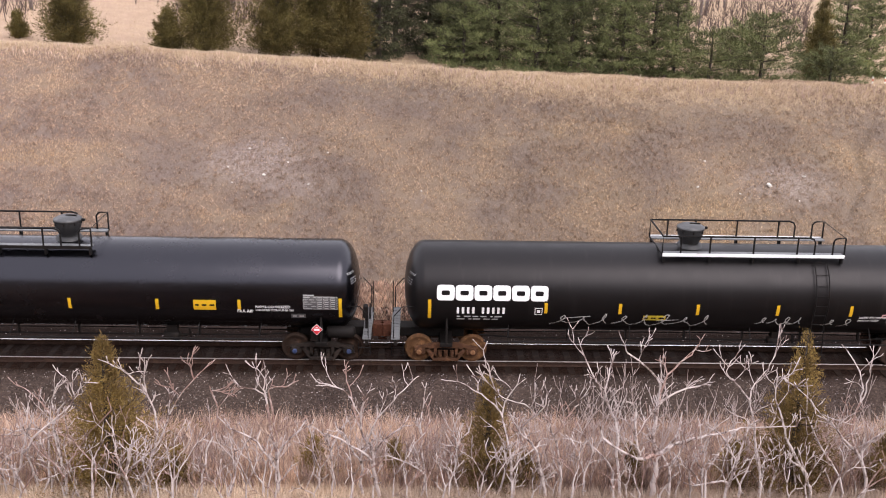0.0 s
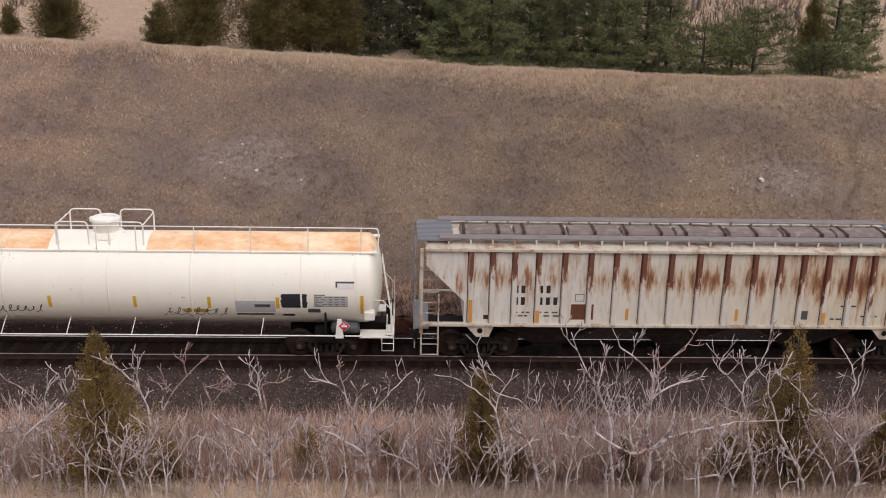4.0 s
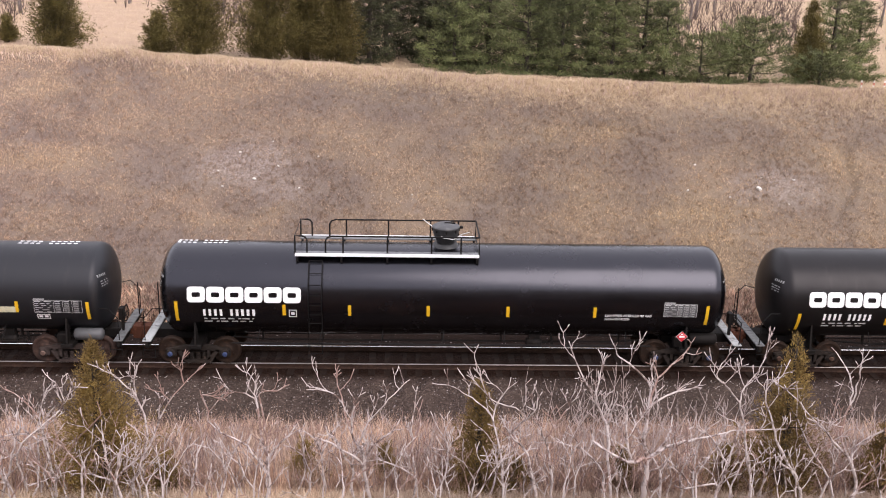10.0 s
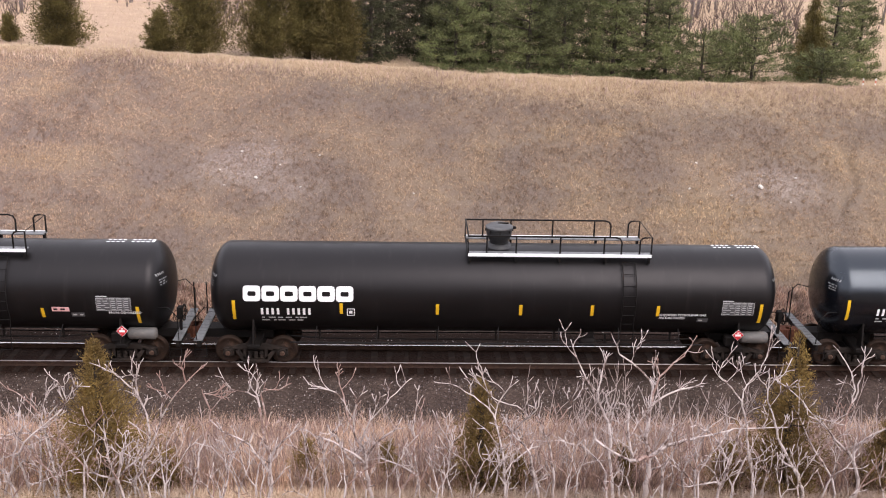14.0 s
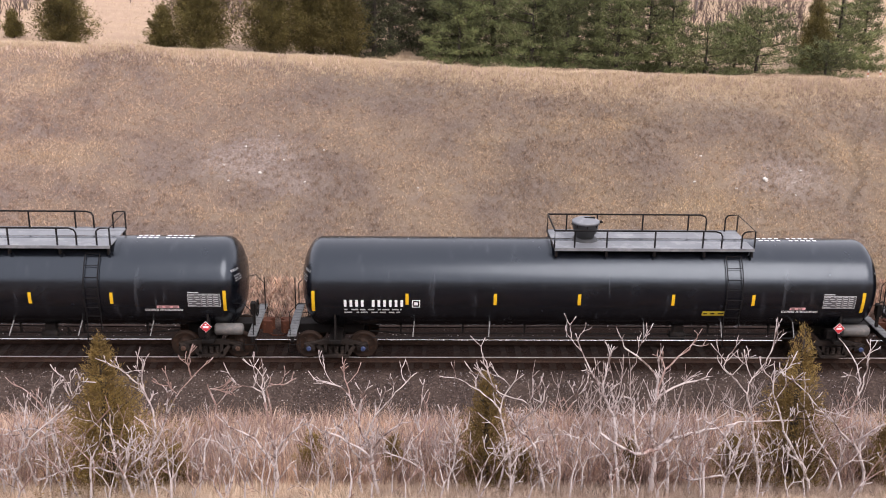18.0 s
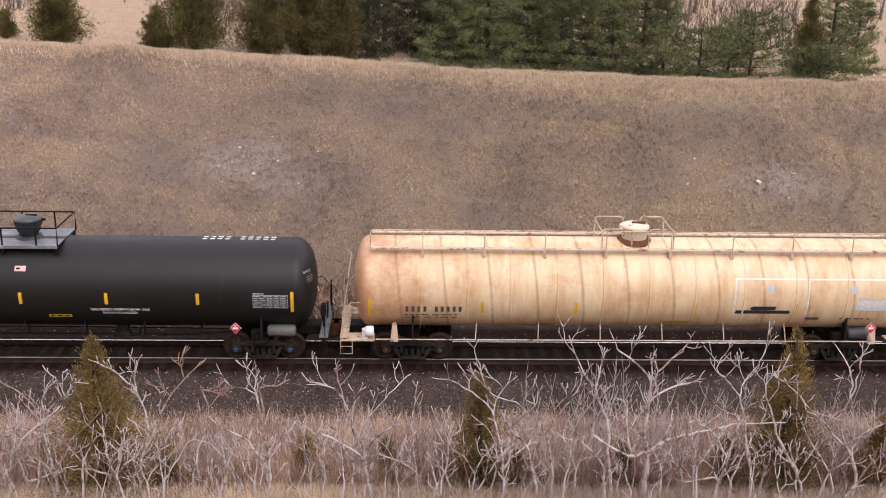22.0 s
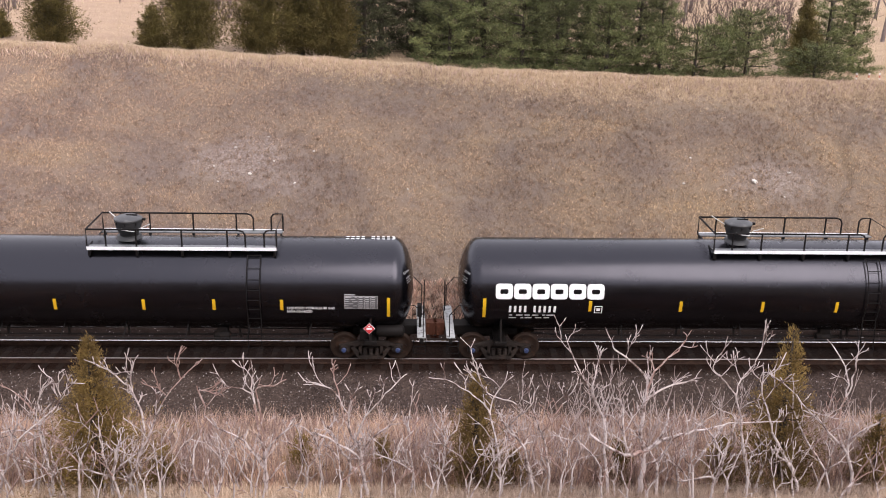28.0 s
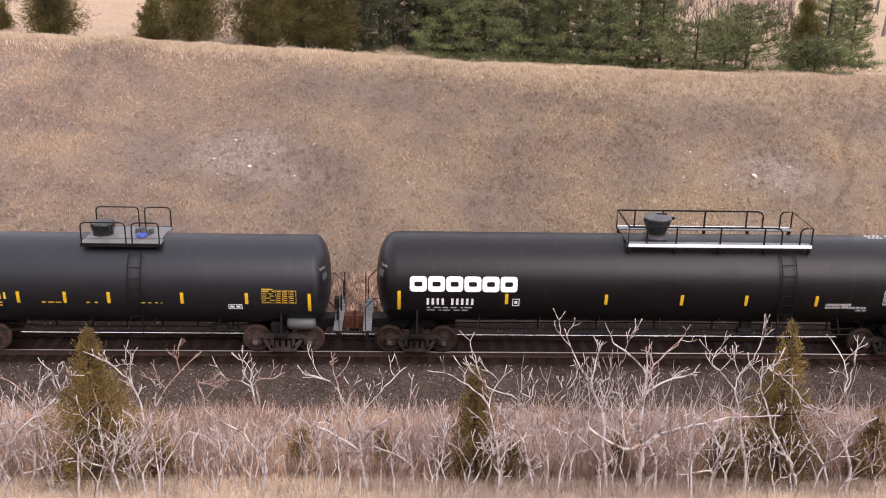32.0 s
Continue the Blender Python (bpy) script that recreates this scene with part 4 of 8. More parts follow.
def under_rigging(car, x0, x1, R, zc):
    """The train pipe, the brake rod and the small fittings that hang under the tank between the trucks."""
    low = zc - R
    pipe = Shape().tube([(x0, -0.55, 0.92), (x0 + 1.2, -0.62, 0.86), (x1 - 1.2, -0.62, 0.86), (x1, -0.55, 0.92)], 0.032, 6)
    for k in range(7):
        x = x0 + (x1 - x0) * (k + 0.5) / 7
        pipe.box(x - 0.03, x + 0.03, -0.66, -0.58, 0.84, low + 0.16)
    part("train_pipe", pipe, M_STEEL, car, "air pipe slung under the tank")
    mid = (x0 + x1) / 2
    part("brake_rod", Shape().tube([(x0, 0.25, 0.70), (mid, 0.28, 0.74), (x1, 0.25, 0.70)], 0.022, 6), M_STEEL, car)
    part("brake_cylinder", Shape().lathe([(-0.32, 0.06), (-0.30, 0.16), (0.18, 0.17), (0.22, 0.12), (0.24, 0.04), (0.46, 0.035)], "x", (mid + 3.1, -0.72, 0.86), 14).box(mid + 2.9, mid + 3.25, -0.80, -0.55, 0.94, low + 0.2, 0.01), M_STEEL, car, "brake cylinder under the tank")
    part("slack_lever", Shape().slab([(mid + 3.62, 0.80), (mid + 3.72, 0.80), (mid + 3.66, 1.12), (mid + 3.60, 1.12)], -0.75, -0.70), M_STEEL, car)


def saddles(car, x, R, zc, mat):
    """The body bolster and its web under the shell."""
    zb = zc - math.sqrt(max(0.01, R * R - 1.15 ** 2))
    s = Shape().box(x - 0.2, x + 0.2, -1.42, 1.42, 0.80, 0.94, 0.02)
    for y in (-1, 1):
        s.loft([[(x + dx, y * 1.05, 0.94) for dx in (-0.03, 0.03)] + [(x + dx, y * 1.42, 0.94) for dx in (0.03, -0.03)], [(x + dx, y * 1.0, zb + 0.2) for dx in (-0.03, 0.03)] + [(x + dx, y * (1.25 if R > 1.3 else 1.2), zb + 0.42) for dx in (0.03, -0.03)]])
    part("body_bolster", s, mat, car)


def running_pipe(car, x0, x1, posts, R, zc, mat, post_mat, z=1.06, y=1.46):
    for side in (-1, 1):
        part("running_pipe", Shape().tube([(x0, side * y, z), (x1, side * y, z)], 0.024, 6), mat, car)
    for x in posts:
        for side in (-1, 1):
            top = zc - math.sqrt(R * R - 1.02 ** 2)
            part("pipe_bracket", Shape().tube([(x, side * y, z), (x + 0.05, side * 1.04, top + 0.03)], 0.017, 5), post_mat, car)


def placard(car, x, y, z, mat=None):
    p = part("placard_holder", Shape().loft([[(x + 0.19 * a, y, z + 0.19 * b) for a, b in ((0, -1), (1, 0), (0, 1), (-1, 0))], [(x + 0.19 * a, y + 0.015, z + 0.19 * b) for a, b in ((0, -1), (1, 0), (0, 1), (-1, 0))]]).box(x - 0.03, x + 0.03, y + 0.015, y + 0.03, z - 0.1, z + 0.1), mat or M_LETTER, car, "diamond placard in a holder")
    part("holder_post", Shape().tube([(x, y + 0.03, z - 0.10), (x, y + 0.03, z - 0.45)], 0.02, 5), M_STEEL, p)
    part("placard_face", Shape().loft([[(x + 0.178 * a, y - 0.006, z + 0.178 * b) for a, b in ((0, -1), (1, 0), (0, 1), (-1, 0))], [(x + 0.178 * a, y, z + 0.178 * b) for a, b in ((0, -1), (1, 0), (0, 1), (-1, 0))]]), M_RED, p, "red hazard diamond")
    part("placard_print", Shape().box(x - 0.09, x + 0.09, y - 0.010, y - 0.006, z - 0.035, z + 0.035).box(x - 0.03, x + 0.03, y - 0.010, y - 0.006, z + 0.06, z + 0.10), M_LETTER, p)


def ladder(car, x0, x1, z0, z1, R, zc, mat, y_top):
    """Two stiles that follow the shell from the platform to below the sill, with rungs."""
    s, pts = Shape(), []
    for k in range(9):
        a = radians(-25 + 75 * k / 8)
        pts.append((-(R + 0.10) * math.cos(a), zc + (R + 0.10) * math.sin(a)))
    path = [(-(R + 0.06), z0)] + pts
    path = [p for p in path if p[1] <= z1 + 0.1]
    for x in (x0, x1):
        s.tube([(x, y, z) for y, z in path], 0.018, 6)
    z, k = z0 + 0.02, 0
    while z < z1:
        y = np.interp(z, [p[1] for p in path], [p[0] for p in path])
        s.tube([(x0, y, z), (x1, y, z)], 0.013, 5)
        z += 0.33
    part("ladder", s, mat, car)


def hoop(x0, x1, y, z0, z1, r=0.02, bend=0.12):
    """A bent-pipe rail: up, along and down, with rounded corners."""
    return [(x0, y, z0), (x0, y, z1 - bend), (x0 + bend * 0.3, y, z1 - bend * 0.3), (x0 + bend, y, z1), (x1 - bend, y, z1), (x1 - bend * 0.3, y, z1 - bend * 0.3), (x1, y, z1 - bend), (x1, y, z0)]


def dome(car, x, z0, kind, lid=None):
    if kind == "bowl":
        prof = [(z0 - 0.06, 0.30), (z0 + 0.05, 0.31), (z0 + 0.12, 0.36), (z0 + 0.30, 0.42), (z0 + 0.44, 0.43), (z0 + 0.455, 0.43), (z0 + 0.46, 0.05)]
        top = [(z0 + 0.452, 0.05), (z0 + 0.455, 0.455), (z0 + 0.52, 0.455), (z0 + 0.54, 0.42), (z0 + 0.60, 0.30), (z0 + 0.62, 0.05)]
        d = part("dome_housing", Shape().lathe(prof, "z", (x, 0, 0), 28), M_COVER, car, "black bowl-shaped valve housing with a lid")
        part("lid", Shape().lathe(top, "z", (x, 0, 0), 28), lid or M_COVER, d, "hinged lid")
        lug = Shape().box(x + 0.40, x + 0.56, -0.05, 0.05, z0 + 0.44, z0 + 0.52, 0.01).box(x - 0.05, x + 0.30, -0.03, 0.03, z0 + 0.60, z0 + 0.645)
        part("lid_lug", lug, M_STEEL, d)
        for j in range(8):
            a = 0.785 * j
            part("lid_bolt", shared("lid_bolt", lambda: Shape().lathe([(-0.04, 0.02), (0.04, 0.02)], "z", (0, 0, 0), 6).mesh("lid_bolt", M_STEEL)), M_STEEL, d, at=pose(x + 0.445 * math.cos(a), 0.445 * math.sin(a), z0 + 0.40))
    return


def pressure_platform(car, x0, x1, flip, zd, zr, deck, pipe, domex, wide, lad):
    """Walkways on both sides of the valve housing, with pipe rails. flip: the ladder gap lies at the low-x end."""
    L = x1 - x0
    X = lambda u: x0 + L * (1 - u if flip else u)
    for y in (-1, 1):
        a, b = sorted((y * 0.70, y * 1.02))
        w = part("walkway", Shape().box(x0, x1, a, b, zd - 0.02, zd + 0.02, 0.005), M_DECKGREY if deck is M_DECKGREY else M_DECK, car, "narrow grating walkway")
        e0, e1 = sorted((y * 1.02, y * 1.045))
        part("walkway_edge", Shape().box(x0, x1, e0, e1, zd - 0.06, zd + 0.045, 0.004), deck, w, "pale edge angle" if deck is M_BRIGHT else "edge angle")
        for u in (0.01, 0.26, 0.5, 0.75, 0.99):
            part("walkway_bracket", Shape().slab([(X(u) - 0.03, zd - 0.02), (X(u) + 0.03, zd - 0.02), (X(u) + 0.03, zd - 0.26), (X(u) - 0.03, zd - 0.26)], *sorted((y * 0.85, y * 1.03))), pipe, w)
        yy = y * 0.97
        s = Shape().tube([(X(0), yy, zd), (X(0), yy, zr), (X(0.8), yy, zr), (X(0.825), yy, zr - 0.05), (X(0.835), yy, zr - 0.16), (X(0.835), yy, zd)], 0.029, 6)
        for u in (0.10, 0.26, 0.5, 0.74):
            s.tube([(X(u), yy, zd), (X(u), yy, zr)], 0.029, 6)
        part("handrail", s, pipe, car)
        s = Shape().tube([(X(0.935), yy, zd), (X(0.935), yy, zr - 0.12), (X(0.945), yy, zr - 0.03), (X(0.96), yy, zr), (X(1.0), yy, zr), (X(1.0), yy, zd)], 0.029, 6)
        part("gate_rail", s, pipe, car)
    part("cross_rail", Shape().tube([(X(0), -0.97, zr), (X(0), 0.97, zr)], 0.029, 6).tube([(X(0), -0.97, zd), (X(0), 0.97, zd)], 0.029, 6), pipe, car)
    part("cross_rail", Shape().tube([(X(1), -0.97, zr), (X(1), 0.97, zr)], 0.014, 5), pipe, car)
    if wide:
        part("deck_plate", Shape().box(x0, x1, -0.70, 0.70, zd - 0.03, zd + 0.012, 0.005), M_DECKGREY, car, "grey deck plate round the housing")


def base_tank(name, e0, e1, R, zc, mat, label, head=0.68, bands=(), bandmat=None):
    xc, h = (e0 + e1) / 2, (e1 - e0) / 2
    car = thing(name, pose(xc, 0, 0), label, "tank car", "cars of the train")
    # Heads between an ellipse and a flat dish, with tight shoulders.
    prof = []
    for k in range(1, 13):
        t = math.pi / 2 * k / 12
        prof.append((-h + head * (1 - math.cos(t) ** (2 / 2.15)), R * math.sin(t) ** (2 / 2.15)))
    full = [(-h, 0.01)] + prof + [(-a, r) for a, r in reversed(prof)] + [(h, 0.01)]
    shell = part("tank", Shape().lathe(full, "x", (0, 0, zc), 64), mat, car, "cylindrical tank shell with rounded heads")
    for b in bands:
        part("seam_band", Shape().lathe([(-0.03, R + 0.001), (-0.028, R + 0.010), (0.028, R + 0.010), (0.03, R + 0.001)], "x", (b - xc, 0, zc), 64, caps=False), bandmat or mat, shell, "jacket seam")
    return car, shell, xc, h


def head_print(car, R, zc, h, head, ink):
    """Three lines of small print on the near side of each head, as bars that lie on its dish."""
    def put(y, up):
        c = min(0.999, math.hypot(y, up) / R) ** 1.075
        return h - head * (1 - (1 - c * c) ** (0.5 / 1.075)) + 0.008
    for d in (-1, 1):
        rng, s = random.Random(int(h * 100) + d), Shape()
        for up, tall in ((0.66, 0.075), (0.50, 0.035), (0.42, 0.035), (0.34, 0.035)):
            y = -1.14 if tall > 0.06 else -1.10
            while y < -0.78:
                w = 0.04 if tall > 0.06 else rng.uniform(0.04, 0.12)
                s.add([(d * put(a, b), a, zc + b) for a, b in ((y, up), (y + w, up), (y + w, up + tall), (y, up + tall))], [(0, 1, 2, 3)])
                y += w + (0.035 if tall > 0.06 else rng.uniform(0.03, 0.07))
        tagged(part("head_print", s, ink, car, "small print on the tank head as bars"), kind="stuff")


def reflectors(car, skin, xs, z, mat=None):
    """Upright strips: tall at both ends, short between. z: top of the tall ones, bottom, top of the short ones, bottom."""
    for k, x in enumerate(xs):
        tall = k in (0, len(xs) - 1)
        z1, z0 = z[:2] if tall else z[2:]
        part("reflector_strip", skin.sheet(x - 0.052, x + 0.052, z0, z1), mat or M_YELLOW, car, "tall reflective strip" if tall else "short reflective strip")


def data_panel(car, skin, x0, x1, z0, z1, mat, ink, name="data_panel"):
    p = part(name, skin.sheet(x0, x1, z0, z1, 0.005), mat, car, "painted table of small print")
    items, rng = [], random.Random(int(x0 * 10))
    rows = 6
    for r in range(rows):
        z = z0 + (z1 - z0) * (r + 0.5) / rows
        items += line_bars(skin, x0 + 0.03, x0 + (x1 - x0) * 0.38, z, 0.022, r)
        for c in range(3):
            a = x0 + (x1 - x0) * (0.44 + 0.19 * c)
            items.append((a, a + (x1 - x0) * 0.11, z - 0.012, z + 0.012))
    for c in (0.41, 0.60, 0.79):
        items.append((x0 + (x1 - x0) * c, x0 + (x1 - x0) * c + 0.010, z0 + 0.02, z1 - 0.02))
    items += [(x0, x1, z1 - 0.014, z1), (x0, x1, z0, z0 + 0.012), (x0, x0 + 0.012, z0, z1), (x1 - 0.012, x1, z0, z1), (x0, x0 + 0.35, z1 + 0.03, z1 + 0.06)]
    part("panel_print", skin.bars(items, 0.009), ink, p, "print as plain bars")


def crown_marks(car, a, b, R, zc, letter, n=9):
    """The running mark across the crown, one plain bar a character."""
    w = (b - a) / (n + 1)
    for k in range(n + 1):
        if k != 4:
            v = [(a + w * (k + u), (R + 0.008) * math.sin(t), zc + (R + 0.008) * math.cos(t)) for t in (radians(-4), radians(10)) for u in (0.16, 0.78)]
            part("crown_mark", Shape().add(v, [(0, 1, 3, 2)]), letter, car, "bar of the running mark across the crown")


def lpg_car(e0, e1, strips, trucks, plat, flip, domex, lad, mat, label, logo=None, marks=None, sq=None, table=None, texts=(), panels=(), plac=None, top=None, deck=None, caps=M_CAPRUST, R=1.48, zc=2.50, wide=False, cable=False, drop=0.0, posts=None, postmat=None, letter=None, cross=None, bands=(), inks=(), mz=0.0):
    if cable:
        R, zc = 1.525, 2.49
    car, shell, xc, h = base_tank("tank_car", e0, e1, R, zc, mat, label, bands=bands)
    o = lambda x: x - xc
    skin = Skin(R, zc)
    letter = letter or M_LETTER
    head_print(car, R, zc, h, 0.68, M_LETTERFAINT)
    reflectors(car, skin, [o(x) for x in strips], (2.50 - drop, 1.76 - drop, 2.42 - drop, 2.03 - drop) if drop < 0.5 else (2.5, 1.76, 2.1, 1.7))
    for k, t in enumerate(trucks):
        truck(car, o(t), M_CAPDUST if caps is M_CAPORANGE and k else caps)
        saddles(car, o(t), R, zc, M_STEEL)
    end_gear(car, -h, -1, zc, R, M_RAILBAR, cross or M_DECK, False)
    end_gear(car, h, 1, zc, R, M_RAILBAR, cross or M_DECK, True)
    under_gear(car, o(trucks[1]), 1, R, zc, M_RAILBAR, M_STEEL if mat is M_GLOSS else M_TANKGREY)
    running_pipe(car, o(trucks[0]) + 1.2, o(trucks[1]) - 1.2, [o(p) for p in posts] if posts else [o(trucks[0] + (trucks[1] - trucks[0]) * k / 8) for k in range(1, 8)], R, zc, M_HANGER, postmat or M_HANGER)
    under_rigging(car, o(trucks[0]) + 1.1, o(trucks[1]) - 1.1, R, zc)
    zd, zr = zc + 1.46, zc + 2.06
    pressure_platform(car, o(plat[0]), o(plat[1]), flip, zd, zr, deck or M_BRIGHT, M_RAILBAR, o(domex), wide, None)
    dome(car, o(domex), zc + R + 0.12, "bowl", M_DECKGREY if wide and not flip else M_LIDGREY)
    part("dome_collar", Shape().lathe([(zc + R - 0.04, 0.44), (zc + R + 0.08, 0.38), (zc + R + 0.09, 0.30)], "z", (o(domex), 0, 0), 24), M_COVER, car)
    if cable:
        x, z = o(domex), zc + R + 0.42
        part("seal_cable", Shape().tube([(x - 0.75, 0.55, z + 0.28), (x - 0.45, 0.3, z + 0.12), (x - 0.1, -0.47, z - 0.06), (x + 0.25, -0.42, z - 0.12), (x + 0.5, -0.1, z - 0.05), (x + 0.75, -0.3, z + 0.1)], 0.016, 5), M_CABLE, car)
    ladder(car, o(lad[0]), o(lad[1]), 0.75, zc + 1.3, R, zc, M_RAILBAR, 0.9)
    if logo:
        sign_blocks(car, skin, o(logo[0]), o(logo[1]), 2.47, 2.98)
    if marks:
        mark_bars(car, skin, o(marks[0]), o(marks[1]), 1.99 + mz, 2.24 + mz, (4, 5 if marks[1] - marks[0] < 1.85 else 6), letter)
        part("small_print", skin.bars(line_bars(skin, o(marks[0]) + 0.05, o(marks[1]) - 0.1, 1.88 + mz, 0.055, 1) + line_bars(skin, o(marks[0]) + 0.05, o(marks[1]) - 0.15, 1.77 + mz, 0.055, 2)), M_LETTERDIM, car)
    if sq:
        a, b = o(sq[0]), o(sq[1])
        part("stencil_square", skin.bars([(a, b, 1.97 + mz, 1.995 + mz), (a, b, 2.215 + mz, 2.24 + mz), (a, a + 0.025, 1.97 + mz, 2.24 + mz), (b - 0.025, b, 1.97 + mz, 2.24 + mz), (a + 0.07, b - 0.07, 2.05 + mz, 2.16 + mz)]), letter, car)
    if table:
        data_panel(car, skin, o(table[0]), o(table[1]), 2.10, 2.55, M_GREY, M_LETTERDIM)
    for words, a, b, z0, z1 in texts:
        part("lettering", skin.words(words, o(a), o(b), z0 - 0.01, z1 + 0.012), letter, car)
    for a, b, z0, z1, m in panels:
        pn = part("notice_panel", skin.sheet(o(a), o(b), z0, z1), m, car, "small notice panel")
        part("panel_print", skin.bars(line_bars(skin, o(a) + 0.05, o(b) - 0.05, (z0 + z1) / 2, min(0.06, (z1 - z0) * 0.4), 3), 0.010), M_STEEL if m is not M_GREY else M_LETTERDIM, pn)
    for a, b, z0, z1, m, seed, n in inks:
        part("spray_scrawl", scribble(skin, o(a), o(b), z0, z1, seed, 0.035, n), m, car, "sprayed scrawl")
    if plac:
        placard(car, o(plac), -1.50, 1.42)
    if top:
        crown_marks(car, o(top[0]), o(top[1]), R, zc, letter)
    return car


L, N, LN = "LIQUEFIED PETROLEUM GAS", "NON-ODORIZED", "NOT-ODORIZED"
CARS = []
CARS.append(lpg_car(-20.5, -1.78, [-19.7, -16.1, -13.6, -10.95, -8.18, -5.57, -2.34], (-19.0, -2.98), (-16.09, -10.25), False, -11.26, (-15.6, -15.15), M_GLOSS,
    "black tank car with yellow strips and a yellow notice panel", table=(-3.53, -2.43), texts=[(N, -5.05, -3.93, 2.13, 2.21), (L, -5.05, -3.82, 2.0, 2.08), ("FRA AIP", -5.64, -5.12, 1.95, 2.05)],
    panels=[(-7.03, -6.31, 2.03, 2.4, M_YELLOW), (-3.93, -3.46, 1.72, 1.92, M_GREY)], plac=-3.10, deck=M_STEEL, caps=M_CAPBLUE))
CARS.append(lpg_car(-0.29, 18.45, [0.53, 4.29, 6.70, 9.23, 11.85, 14.26, 17.69], (1.1, 17.05), (8.02, 13.96), False, 9.14, (13.01, 13.43), M_MATTE,
    "matte black tank car with white block sign and pale scrawl", logo=(0.74, 4.36), marks=(1.37, 3.01), sq=(3.93, 4.18), table=(16.26, 17.36), texts=[(L, 14.57, 15.45, 1.95, 2.03), (N, 14.57, 15.25, 1.84, 1.91)],
    panels=[(7.48, 8.22, 1.78, 2.0, M_PANELYEL), (15.30, 15.82, 2.0, 2.12, M_PANELPINK), (15.49, 15.87, 1.76, 1.92, M_GREY)], plac=17.01, top=(16.25, 17.85),
    inks=[(4.52, 9.85, 1.55, 2.05, M_CHALK, 11, 8), (11.25, 12.8, 1.65, 2.0, M_CHALK, 12, 4), (13.44, 14.5, 1.6, 1.95, M_CHALK, 13, 2)], cross=M_DECK, caps=M_CAPORANGE))
CARS.append(lpg_car(88.69, 107.37, [89.43, 92.85, 94.94, 97.46, 100.03, 102.85, 106.52], (89.95, 105.95), (93.18, 99.08), True, 98.03, (93.63, 94.06), M_GLOSS,
    "glossy black tank car with white block sign and white walkways", logo=(89.77, 93.41), marks=(90.23, 91.97), sq=(93.00, 93.25), table=(105.09, 106.18), texts=[(L, 103.20, 104.71, 2.07, 2.16), (N, 103.20, 104.0, 1.95, 2.03)],
    plac=105.76, top=(89.25, 90.92), cable=True, caps=M_CAPBLUE, cross=M_ENDPLATE))
CARS.append(lpg_car(108.70, 127.38, [109.59, 112.51, 115.19, 117.99, 120.82, 123.46, 126.46], (110.1, 125.85), (116.96, 122.98), False, 118.02, (121.97, 122.41), M_MATTE,
    "matte black tank car with a white block sign and patched paint", logo=(109.82, 113.38), marks=(110.34, 112.01), sq=(112.84, 113.07), table=(125.18, 126.27), texts=[(N, 125.55, 126.59, 1.98, 2.06)],
    panels=[(121.02, 121.75, 2.02, 2.24, M_PANELPALE), (123.76, 124.31, 2.05, 2.22, M_PANELPINK), (124.35, 124.77, 1.84, 2.02, M_GREY)], plac=125.94, top=(125.23, 126.84), drop=0.24, cross=M_DECK))
CARS.append(lpg_car(128.61, 147.31, [129.52, 132.95, 136.04, 138.73, 141.05, 143.20, 146.57], (130.1, 145.95), (137.01, 142.94), False, 138.07, (142.01, 142.43), M_MATTE,
    "dusty matte black tank car with a white block sign", logo=(129.81, 133.36), marks=(130.34, 132.02), sq=(133.13, 133.38), table=(145.29, 146.33), texts=[(L, 143.27, 144.79, 2.04, 2.12), (LN, 143.27, 144.12, 1.93, 2.01)],
    panels=[(144.52, 144.88, 1.80, 1.97, M_GREY)], plac=145.89, top=(145.19, 146.79), cross=M_DECK, caps=M_CAPRUST))
CARS.append(lpg_car(148.86, 167.89, [149.44, 152.49, 155.35, 158.08, 161.20, 163.77, 167.35], (150.1, 166.75), (157.35, 163.73), False, 158.40, (162.94, 163.39), M_BLUE,
    "blue-black tank car with dusty streaks under its walkway", marks=(150.36, 152.27), sq=(152.63, 152.88), table=(166.18, 167.22), texts=[(L, 164.80, 165.99, 1.92, 2.0)],
    panels=[(154.01, 154.75, 1.78, 1.98, M_PANELYEL), (165.18, 165.88, 2.03, 2.13, M_PANELPINK)], plac=166.71, top=(164.32, 166.22), deck=M_DECKGREY, wide=True, posts=(152.77, 155.30, 157.83, 160.40, 162.6, 164.90), postmat=M_HANGER2,
    caps=M_CAPRUST, cross=M_DECK, drop=-0.16, mz=0.12, inks=[(161.4, 163.4, 3.86, 3.95, M_CHALK, 21, 6)]))
CARS.append(lpg_car(169.73, 188.77, [170.17, 173.18, 176.02, 178.74, 181.79, 184.41, 188.03], (170.85, 187.45), (177.92, 184.42), False, 179.05, (183.51, 184.01), M_BLUE,
    "blue-black tank car with a dull shine and pale brackets", marks=(171.11, 173.11), sq=(173.34, 173.60), table=(186.71, 187.77), texts=[(L, 185.4, 186.6, 1.92, 2.0)],
    panels=[(182.80, 183.56, 1.78, 1.98, M_PANELYEL), (185.65, 186.17, 2.03, 2.13, M_PANELPINK)], plac=187.34, top=(184.83, 186.84), deck=M_DECKGREY, wide=True, posts=(173.37, 175.84, 178.39, 180.93, 183.5, 185.9), postmat=M_HANGER2,
    caps=M_CAPBLUE, cross=M_DECK, drop=-0.16, mz=0.12))
